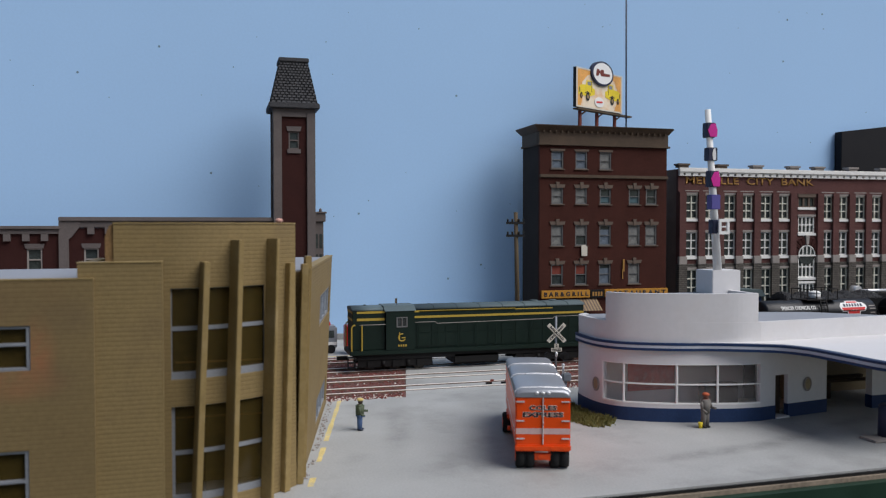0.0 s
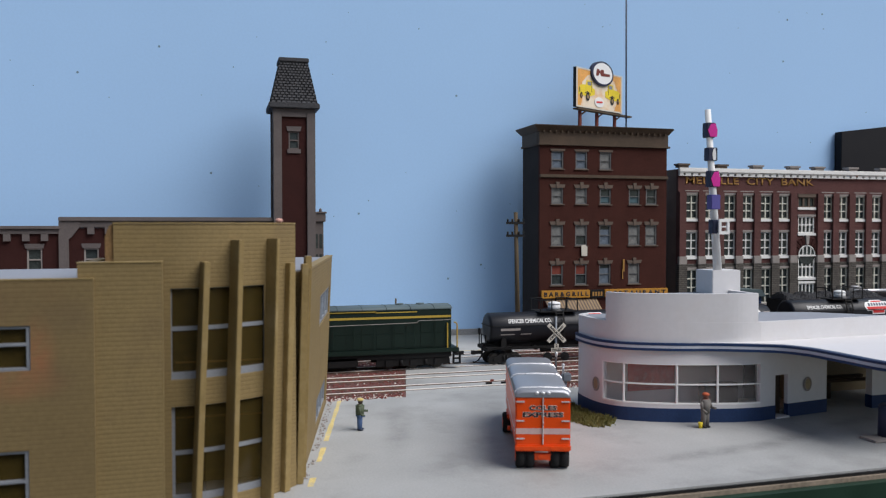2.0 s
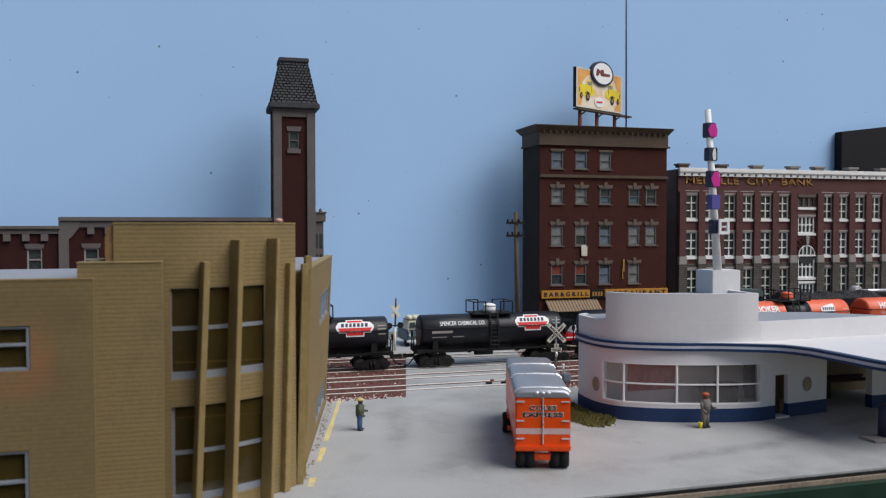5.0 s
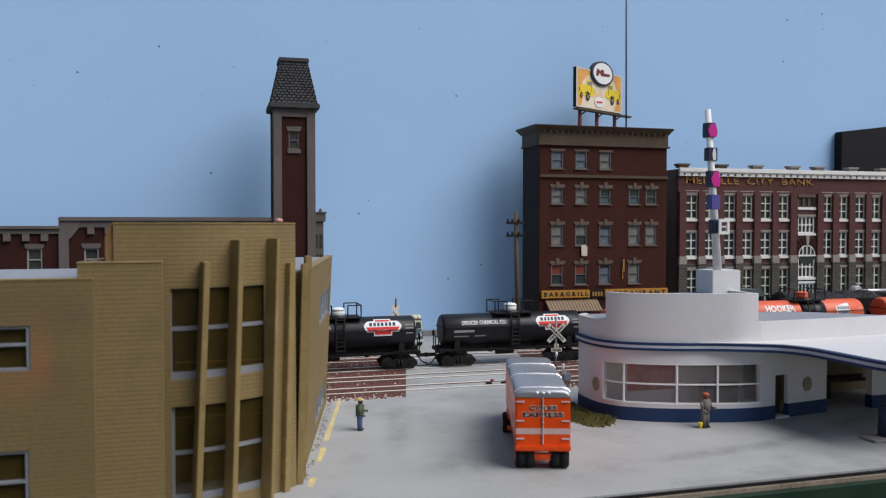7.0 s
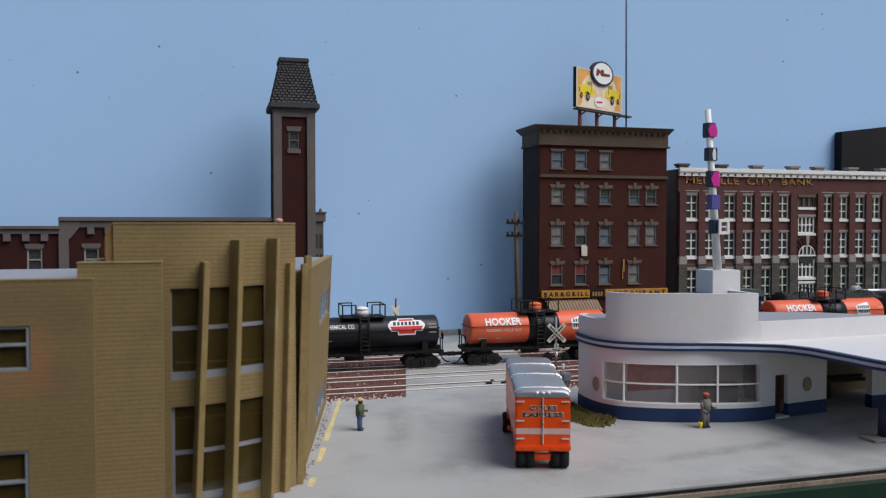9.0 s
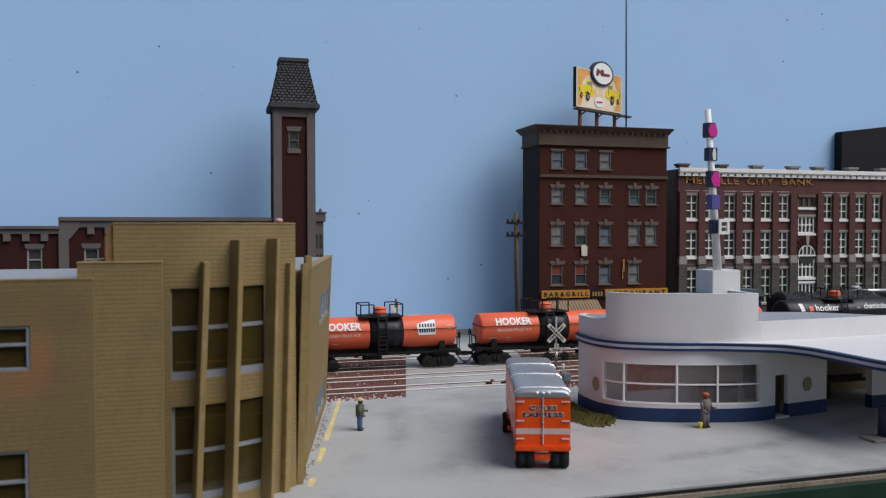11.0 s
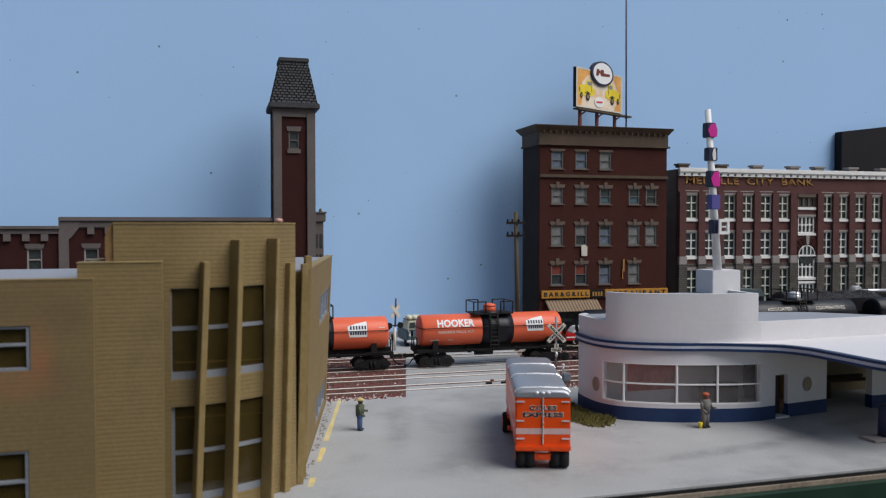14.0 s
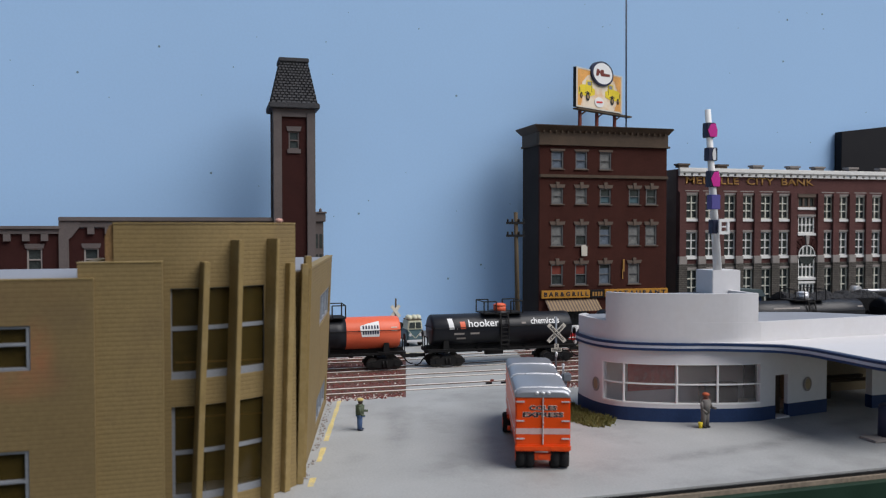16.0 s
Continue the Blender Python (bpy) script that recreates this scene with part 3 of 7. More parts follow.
            slab(bm, [(x - 0.14, z - 0.05), (x + 0.14, z - 0.05), (x + 0.2, z + 0.62), (x - 0.2, z + 0.62)], -0.16, -0.004)
            part("keystone", bm, "brown_trim", t)
    # curtain hung out of a window, patch on the wall
    bm = B()
    slab(bm, [(4.72, 9.02), (5.38, 9.0), (5.4, 9.95), (5.15, 10.2), (4.66, 10.12)], -0.2, -0.15)
    part("hanging_cloth", bm, "off_white", t, "pale cloth hanging from a window", bevel=0.02)
    bm = B()
    box(bm, 9.62, 9.8, -0.14, -0.05, 7.3, 8.6)
    box(bm, 9.55, 9.65, -0.12, -0.05, 6.5, 7.6)
    part("hanging_bracket", bm, "gold", t)
    # shop front
    bm = B()
    box(bm, 0.1, 14.8, 0.35, 0.39, 0.0, 4.3)
    part("shop_window", bm, "dark_glass", t)
    for x0, x1, txt in ((0.15, 5.65, "B A R & G R I L L"), (7.4, 14.95, "R E S T A U R A N T")):
        bm = B()
        box(bm, x0, x1, -0.35, -0.05, 4.6, 5.42)
        sb = part("sign_board", bm, "sign_yellow", t, "yellow sign board with dark letters", bevel=0.03)
        words("lettering", txt, 0.62, "letter_black", sb, (x0 + x1) / 2, -0.352, 5.0, (x1 - x0) * 0.92, 0.022)
    bm = B()
    box(bm, 5.75, 7.3, -0.3, -0.05, 4.55, 5.4)
    sb = part("sign_board", bm, "black", t, "small dark sign board", bevel=0.03)
    for i in range(4):
        bm = B()
        box(bm, 5.95 + i * 0.32, 6.15 + i * 0.32, -0.32, -0.302, 4.75, 5.2)
        part("lettering_bar", bm, "gold", sb)
    aw = B()
    n = 34
    for i in range(n):
        x = 0.6 + i * 0.175
        v = [aw.verts.new(p) for p in ((x, -0.05, 4.45), (x + 0.175, -0.05, 4.45), (x + 0.175, -1.5, 3.35), (x, -1.5, 3.35), (x, -0.05, 4.4), (x + 0.175, -0.05, 4.4), (x + 0.175, -1.5, 3.3), (x, -1.5, 3.3))]
        for f in ((0, 1, 2, 3), (7, 6, 5, 4), (3, 2, 6, 7)):
            aw.faces.new([v[k] for k in f]).material_index = i % 2
    ob = part("awning", aw, "brown_trim", t, "striped brown and cream awning")
    ob.data.materials.append(M["awning_tan"])


def build_billboard():
    # painted steel frame with poster, turned slightly
    t = thing("billboard", "rooftop billboard with yellow trucks on pale orange poster", "billboard", P(36.67, 78.75, 22.0, rz=28))
    bm = B()
    box(bm, 0, 5.6, 0, 0.35, 2.9, 7.15)
    part("panel", bm, "black", t, bevel=0.03)
    bm = B()
    box(bm, 0.15, 5.45, -0.05, -0.003, 3.05, 7.0)
    poster = part("poster", bm, "poster", t)
    for pts in ([(0.2, 3.1), (0.55, 3.1), (0.8, 4.2), (0.7, 5.6), (1.3, 6.4), (2.2, 6.95), (0.2, 6.95)], [(5.4, 3.1), (5.4, 6.95), (3.6, 6.95), (4.6, 6.3), (5.0, 5.3), (4.9, 4.0), (4.6, 3.1)]):
        bm = B()
        slab(bm, pts, -0.066, -0.051)
        part("poster_shade", bm, "poster_orange", poster)
    bm = B()
    wall(bm, 0.02, 5.58, 2.92, 7.13, -0.09, -0.052, [(0.16, 5.44, 3.06, 6.99)])
    part("frame", bm, "off_white", t)
    for x, k in ((1.22, 1), (4.42, -1)):
        bm = B()
        slab(bm, [(x + u * k, z) for u, z in ((-0.95, 4.3), (0.15, 4.15), (0.95, 4.45), (0.98, 5.05), (0.68, 5.2), (0.62, 5.95), (0.0, 5.9), (-0.08, 5.42), (-0.65, 5.35), (-0.9, 5.05))][::k], -0.08, -0.053)
        truck = part("truck_picture", bm, "bright_yellow", poster)
        for u, z, rx, rz in ((0.12, 4.15, 0.22, 0.46), (-0.62, 4.2, 0.14, 0.34)):
            bm = B()
            rod(bm, (0, -0.1, 0), (0, -0.085, 0), 1, 18)
            for v in bm.verts:
                v.co = Vector((x + u * k + v.co.x * rx, v.co.y, z + v.co.z * rz))
            part("wheel_picture", bm, "black", truck)
            bm = B()
            rod(bm, (0, -0.115, 0), (0, -0.103, 0), 0.5, 14)
            for v in bm.verts:
                v.co = Vector((x + u * k + v.co.x * rx, v.co.y, z + v.co.z * rz))
            part("hub_picture", bm, "awning_tan", truck)
        for name, pts, m in (("cab_window_picture", ((0.1, 5.42), (0.5, 5.4), (0.5, 5.8), (0.1, 5.78)), "grey_car"), ("door_line_picture", ((0.56, 4.7), (0.6, 4.7), (0.6, 5.8), (0.56, 5.8)), "wood_pole"),
                             ("fender_picture", ((-0.2, 4.55), (0.1, 4.75), (0.45, 4.5), (0.45, 4.4), (0.1, 4.63), (-0.2, 4.45)), "wood_pole"), ("grille_picture", ((-0.86, 4.5), (-0.78, 4.5), (-0.78, 5.1), (-0.86, 5.0)), "wood_pole")):
            bm = B()
            slab(bm, [(x + u * k, z) for u, z in pts][::k], -0.094, -0.082)
            part(name, bm, m, truck)
    bm = B()
    rod(bm, (2.7, -0.12, 3.75), (2.7, -0.055, 3.75), 0.55, 20)
    part("round_badge", bm, "white", t)
    bm = B()
    slab(bm, [(2.35, 3.62), (3.05, 3.72), (3.05, 3.9), (2.35, 3.8)], -0.15, -0.122)
    part("badge_mark", bm, "logo_red", t)
    bm = B()
    rod(bm, (2.95, -0.28, 6.9), (2.95, 0.1, 6.9), 1.33, 32)
    disc = part("round_sign", bm, "letter_dark", t, "round white sign with dark rim")
    bm = B()
    rod(bm, (2.95, -0.31, 6.9), (2.95, -0.282, 6.9), 1.14, 32)
    part("sign_face", bm, "white", disc)
    # brand mark as a plain slanted shape
    bm = B()
    slab(bm, [(2.1, 6.55), (2.35, 6.55), (2.55, 6.95), (2.7, 6.6), (2.9, 6.6), (3.75, 6.7), (3.8, 6.95), (3.05, 6.95), (3.0, 7.3), (2.75, 7.3), (2.55, 7.05), (2.45, 7.3), (2.2, 7.3)], -0.34, -0.312)
    part("sign_mark", bm, "rust_red", disc)
    for x in (0.6, 2.6, 4.8):
        bm = B()
        box(bm, x - 0.12, x + 0.12, 0.0, 0.22, 0.0, 2.9)
        part("post", bm, "rust_red", t)
        bm = B()
        rod(bm, (x, 0.2, 2.0), (x + 0.7, 0.15, 2.6), 0.08, 6)
        part("brace", bm, "rust_red", t)
    bm = B()
    box(bm, -0.2, 6.4, -0.55, 0.1, 2.55, 2.72)
    part("catwalk", bm, "wood_pole", t)
    for o in t.children_recursive:
        if o.data.users == 1:
            o.data.transform(Matrix.Diagonal((8.6 / 5.6, 1, 1, 1)))
    t2 = thing("antenna_mast", "thin dark antenna mast behind the rooftop billboard", "antenna", P(44.1, 81.4, 22.0))
    bm = B()
    rod(bm, (0, 0, 0), (-0.1, 0, 17), 0.09, 8)
    part("rod", bm, "letter_dark", t2)


# ---- bank ----
def build_bank():
    t = thing("bank_building", "long plum-brown brick bank with stone ground floor", "building", P(49.9, 80, 0))
    W, H, D = 40.0, 18.6, 4.5
    xs = [1.75, 4.05, 6.7, 8.95, 11.55, 13.9, 20.15, 22.25, 24.85, 27.1, 29.6, 31.8, 34.4, 36.6]
    cx = 17.2
    holes = []
    for x in xs:
        holes += [(x - 0.78, x + 0.78, 13.0, 15.75), (x - 0.78, x + 0.78, 8.7, 11.5), (x - 0.78, x + 0.78, 3.2, 7.25)]
    holes += [(cx - 1.15, cx + 1.15, 11.35, 13.3), (cx - 1.15, cx + 1.15, 6.1, 8.6), (cx - 1.15, cx + 1.15, 14.4, 15.6), (cx - 1.1, cx + 1.1, 2.6, 5.4)]
    bm = B()
    wall(bm, 0, W, 7.9, H, 0, 0.4, holes)
    part("wall", bm, "brick_bank", t)
    bm = B()
    wall(bm, 0, W, 0, 7.9, -0.12, 0.4, holes)
    part("stone_base", bm, "stone", t, "rough dark stone ground floor")
    bm = B()
    box(bm, 0, 0.3, 0.403, D, 0, H)
    box(bm, W - 0.3, W, 0.403, D, 0, H)
    box(bm, 0.303, W - 0.303, D - 0.3, D, 0, H)
    part("side_wall", bm, "side_wall", t, "plain brown side and back walls")
    bm = B()
    box(bm, 0.303, W - 0.303, 0.403, D - 0.303, H - 0.9, H - 0.7)
    part("roof", bm, "slate", t)
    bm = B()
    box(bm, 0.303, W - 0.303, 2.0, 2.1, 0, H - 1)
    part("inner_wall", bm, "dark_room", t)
    # pilasters with stone caps
    edges = [0.45] + [(a + b) / 2 for a, b in zip(xs[:5], xs[1:6])] + [15.2, 19.0] + [(a + b) / 2 for a, b in zip(xs[6:], xs[7:])] + [38.3]
    for x in edges:
        bm = B()
        box(bm, x - 0.42, x + 0.42, -0.32, -0.003, 8.75, 16.0)
        part("pilaster", bm, "brick_bank", t)
        bm = B()
        box(bm, x - 0.5, x + 0.5, -0.42, -0.003, 7.85, 8.74)
        part("pilaster_base", bm, "stone_trim", t, bevel=0.04)
        bm = B()
        box(bm, x - 0.52, x + 0.52, -0.42, -0.125, 0, 7.84)
        part("stone_pier", bm, "stone", t)
    bm = B()
    box(bm, 0, W, -0.14, -0.002, 16.0, 16.12)
    part("belt_course", bm, "brick_bank", t)
    # cornice with a row of dark holes
    bm = B()
    box(bm, -0.1, W, -0.45, -0.003, 18.25, 18.75)
    part("cornice", bm, "white_trim", t, "white painted cornice ledge", bevel=0.06)
    bm = B()
    n = 42
    wall(bm, 0.0, W, 17.84, 18.24, -0.28, -0.003, [(0.5 + i * 0.94, 0.78 + i * 0.94, 17.9, 18.16) for i in range(n)])
    part("dentil_course", bm, "white_trim", t)
    bm = B()
    box(bm, 0.1, W - 0.1, -0.06, -0.002, 17.9, 18.2)
    part("dentil_shadow", bm, "black_block", t)
    for i in range(8):
        x = 0.45 + (0, 5.0, 9.7, 14.7, 18.2, 23.0, 27.6, 32.5)[i]
        bm = B()
        box(bm, x - 0.6, x + 0.6, -0.4, 0.4, 18.752, 19.0)
        box(bm, x - 0.75, x + 0.75, -0.5, 0.5, 19.0, 19.2)
        part("parapet_cap", bm, "brown_trim" if i < 2 else "stone_trim", t)
    words("lettering", "MELVILLE  CITY  BANK", 1.15, "gold", t, 9.45, -0.02, 17.3, 17.2, 0.012, 0.06)
    u = window_unit("bankup", 1.56, 2.75, "cream_trim", 2, 3, bar=0.12, sill=0.3, lintel=0.48, lintel_mat="stone_trim", sill_mat="white_trim")
    u2 = window_unit("bankmid", 1.56, 2.8, "white_trim", 2, 3, bar=0.12, sill=0.3, lintel=0.22, sill_mat="white_trim")
    u3 = window_unit("bankgr", 1.56, 4.05, "cream_trim", 2, 4, bar=0.12, sill=0.2, lintel=0.25)
    for x in xs:
        place_window(t, u, x, 13.0)
        place_window(t, u2, x, 8.7)
        place_window(t, u3, x, 3.2, -0.12)
    c1 = window_unit("bankc1", 2.3, 1.95, "white_trim", 4, 2, bar=0.14, sill=0.3, lintel=0.25, sill_mat="white_trim")
    place_window(t, c1, cx, 11.35)
    c2 = window_unit("bankc2", 2.3, 2.5, "white_trim", 4, 2, bar=0.14, sill=0.3, lintel=0.16, lintel_mat="white_trim", sill_mat="white_trim")
    place_window(t, c2, cx, 6.1, -0.12)
    c3 = window_unit("bankc3", 2.3, 1.2, "brown_trim", 3, 1, bar=0.25, sill=0.3, lintel=0.42, lintel_mat="brown_trim", sill_mat="white_trim")
    place_window(t, c3, cx, 14.4)
    c4 = window_unit("bankc4", 2.2, 2.8, "white_trim", 4, 2, bar=0.14, sill=0.2, lintel=0.25, lintel_mat="white_trim", sill_mat="white_trim")
    place_window(t, c4, cx, 2.6, -0.12)
    # arched window over the entrance
    bm = B()
    rod(bm, (cx, -0.1, 8.75), (cx, -0.004, 8.75), 1.15, 28)
    arch = part("arched_window", bm, "dark_glass", t)
    bm = B()
    for a in range(0, 181, 15):
        c, s2 = math.cos(radians(a)), math.sin(radians(a))
        rod(bm, (cx + c * 1.12, -0.14, 8.75 + s2 * 1.12), (cx + math.cos(radians(a + 15)) * 1.12, -0.14, 8.75 + math.sin(radians(a + 15)) * 1.12), 0.07, 6)
    for dx in (-0.55, 0, 0.55):
        box(bm, cx + dx - 0.06, cx + dx + 0.06, -0.17, -0.102, 8.7, 8.75 + math.sqrt(1.25 - dx * dx))
    box(bm, cx - 1.1, cx + 1.1, -0.17, -0.102, 8.65, 8.8)
    part("glazing_bars", bm, "white_trim", arch)
    for k in range(11):
        a0, a1 = radians(k * 180 / 11 + 1.5), radians((k + 1) * 180 / 11 - 1.5)
        bm = B()
        ro = 2.1 if k != 5 else 2.35
        slab(bm, [(cx + r * math.cos(a), 8.75 + r * math.sin(a)) for r, a in ((1.25, a0), (ro, a0), (ro, a1), (1.25, a1))], -0.2 if k != 5 else -0.3, -0.004)
        part("arch_stone", bm, "stone_trim" if k == 5 else "brick", t)
    t2 = thing("black_building", "plain matt black block standing behind the bank", "building", P(76.2, 84.7, 0))
    bm = B()
    v = box(bm, 0, 14, 0, 1.2, 0, 24.15)
    v[5].co.z = v[6].co.z = 25.85
    part("wall", bm, "black_block", t2, bevel=0.05)


# ---- tower building at the far left ----
def build_tower():
    t = thing("tower_building", "dark brick building with tall slate-capped tower", "building", P(-26, 78, 0))
    bm = B()
    holes = [(x - 0.62, x + 0.62, 8.2, 10.2) for x in (3.0, 6.7, 10.35, 15.0, 19.2, 23.5)]
    wall(bm, 0, 31.0, 0, 12.0, 0, 0.4, holes)
    box(bm, 0, 31, 0.403, 5, 0, 11.8)
    part("wall", bm, "brick", t)
    bm = B()
    box(bm, -0.1, 12.5, -0.4, 0.6, 11.9, 12.2)
    box(bm, 12.35, 31.0, -0.4, 0.6, 12.62, 13.0)
    part("parapet", bm, "tower_trim", t, bevel=0.05)
    bm = B()
    box(bm, 12.35, 31.0, 0, 0.4, 12.003, 12.62)
    box(bm, 12.35, 13.15, -0.25, -0.003, 0, 12.6)
    slab(bm, [(13.152, 11.0), (13.4, 11.2), (14.0, 12.0), (14.2, 12.61), (13.152, 12.61)], -0.25, -0.003)
    part("pilaster", bm, "tower_trim", t)
    dent = B()
    box(dent, -0.28, 0.28, -0.3, -0.003, -0.62, 0)
    dm = mesh_of("dentil", dent, "tower_trim")
    for i in range(8):
        part("dentil", dm, None, t, at=P(0.7 + i * 1.5, 0, 11.48))
    for i in range(11):
        part("dentil", dm, None, t, at=P(15.0 + i * 1.45, 0, 12.08))
    bm = B()
    box(bm, 0, 12.3, -0.2, -0.003, 11.5, 11.88)
    box(bm, 13.2, 31, -0.2, -0.003, 12.1, 12.6)
    part("frieze", bm, "tower_trim", t)
    u = window_unit("tow", 1.24, 2.0, "stone_trim", 1, 2, bar=0.12, lintel=0.42, lintel_mat="tower_trim", sill_mat="tower_trim", flare=0.1)
    for x in (3.0, 6.7, 10.35, 15.0, 19.2, 23.5):
        place_window(t, u, x, 8.2)
    # the tower
    x0, x1, y0, y1, top = 31.05, 35.0, -0.6, 3.6, 23.3
    bm = B()
    wall(bm, x0 + 0.3, x1 - 0.3, 0, top, y0 + 0.25, y0 + 0.6, [(32.5, 33.5, 19.5, 21.2)])
    box(bm, x0 + 0.3, x1 - 0.3, y0 + 0.61, y1 - 0.2, 0, top)
    part("tower_wall", bm, "brick", t)
    for a, b in ((x0, x0 + 0.8), (x1 - 0.8, x1)):
        for c, d in ((y0, y0 + 0.8), (y1 - 0.8, y1)):
            bm = B()
            box(bm, a, b, c, d, 0, top)
            part("corner_pilaster", bm, "tower_trim", t, bevel=0.04)
    bm = B()
    box(bm, x0 + 0.81, x1 - 0.81, y0 + 0.05, y0 + 0.245, top - 0.75, top)
    part("tower_frieze", bm, "tower_trim", t)
    u = window_unit("tw", 1.0, 1.7, "tower_trim", 1, 2, bar=0.12, sill=0.4, lintel=0.45, lintel_mat="tower_trim", sill_mat="tower_trim", flare=0.12)
    place_window(t, u, 33.0, 19.5, y0 + 0.25)
    bm = B()
    box(bm, x0 - 0.4, x1 + 0.4, y0 - 0.4, y1 + 0.4, top, top + 0.55)
    part("eaves", bm, "slate", t, bevel=0.08)
    # mansard roof of overlapping slates
    rows = 15
    zt = top + 4.55
    a = (x0 - 0.15, x1 + 0.15, y0 - 0.15, y1 + 0.15)
    b = (x0 + 0.75, x1 - 0.65, y0 + 0.75, y1 - 0.75)
    for r in range(rows):
        roof = B()
        f0, f1 = r / rows, (r + 1) / rows
        lo = [p + (q - p) * f0 for p, q in zip(a, b)]
        hi = [p + (q - p) * f1 for p, q in zip(a, b)]
        k = 0.09
        z0, z1 = top + 0.55 + 4.0 * f0, top + 0.55 + 4.0 * f1
        lv = [roof.verts.new(p) for p in ((lo[0] - k, lo[2] - k, z0), (lo[1] + k, lo[2] - k, z0), (lo[1] + k, lo[3] + k, z0), (lo[0] - k, lo[3] + k, z0))]
        hv = [roof.verts.new(p) for p in ((hi[0], hi[2], z1), (hi[1], hi[2], z1), (hi[1], hi[3], z1), (hi[0], hi[3], z1))]
        for i in range(4):
            roof.faces.new((lv[i], lv[(i + 1) % 4], hv[(i + 1) % 4], hv[i]))
        roof.faces.new(lv[::-1])
        roof.faces.new(hv)
        part("slate_course", roof, "slate", t)
    sl = B()
    for r in range(rows):
        f0 = (r + 0.45) / rows
        lo = [p + (q - p) * f0 for p, q in zip(a, b)]
        nn = 9
        for i in range(nn + 1):
            x = lo[0] + (lo[1] - lo[0]) * (i + 0.5 * (r % 2)) / nn
            if x > lo[1]:
                continue
            z = top + 0.55 + 4.0 * f0
            box(sl, x - 0.035 + random.uniform(-0.05, 0.05), x + 0.035, lo[2] - 0.13, lo[2] + 0.1, z - 0.12, z + 0.12)
    tagged(part("slate_joints", sl, "black", t), kind="stuff")
    bm = B()
    box(bm, b[0] - 0.15, b[1] + 0.15, b[2] - 0.15, b[3] + 0.15, zt, zt + 0.4)
    part("roof_cap", bm, "slate", t, bevel=0.06)
    # bay with brackets beside the tower
    t2 = thing("bay_building", "narrow grey-brown house side with bracketed cornice", "building", P(9.05, 79.5, 0))
    bm = B()
    box(bm, 0, 0.95, 0, 3, 0, 12.6)
    part("wall", bm, "tower_trim", t2)
    bm = B()
    box(bm, 0, 1.15, -0.2, 3.1, 12.602, 13.4)
    box(bm, 0, 1.25, -0.3, 3.2, 13.4, 13.6)
    part("cornice", bm, "tower_trim", t2, bevel=0.05)
    for z in (11.2, 9.2, 7.2):
        for x in (0.25, 0.7):
            bm = B()
            box(bm, x - 0.15, x + 0.15, -0.03, -0.004, z - 1.2, z + 0.2)
            part("window", bm, "dark_glass", t2)
    bm = B()
    ball(bm, (0.7, 0.3, 13.7), 0.15, 0.15, 0.25, 8)
    part("finial", bm, "tower_trim", t2)


# ---- beige office building ----
def bow(x):
    return 0.085 * max(0.0, x + 2.0) ** 2


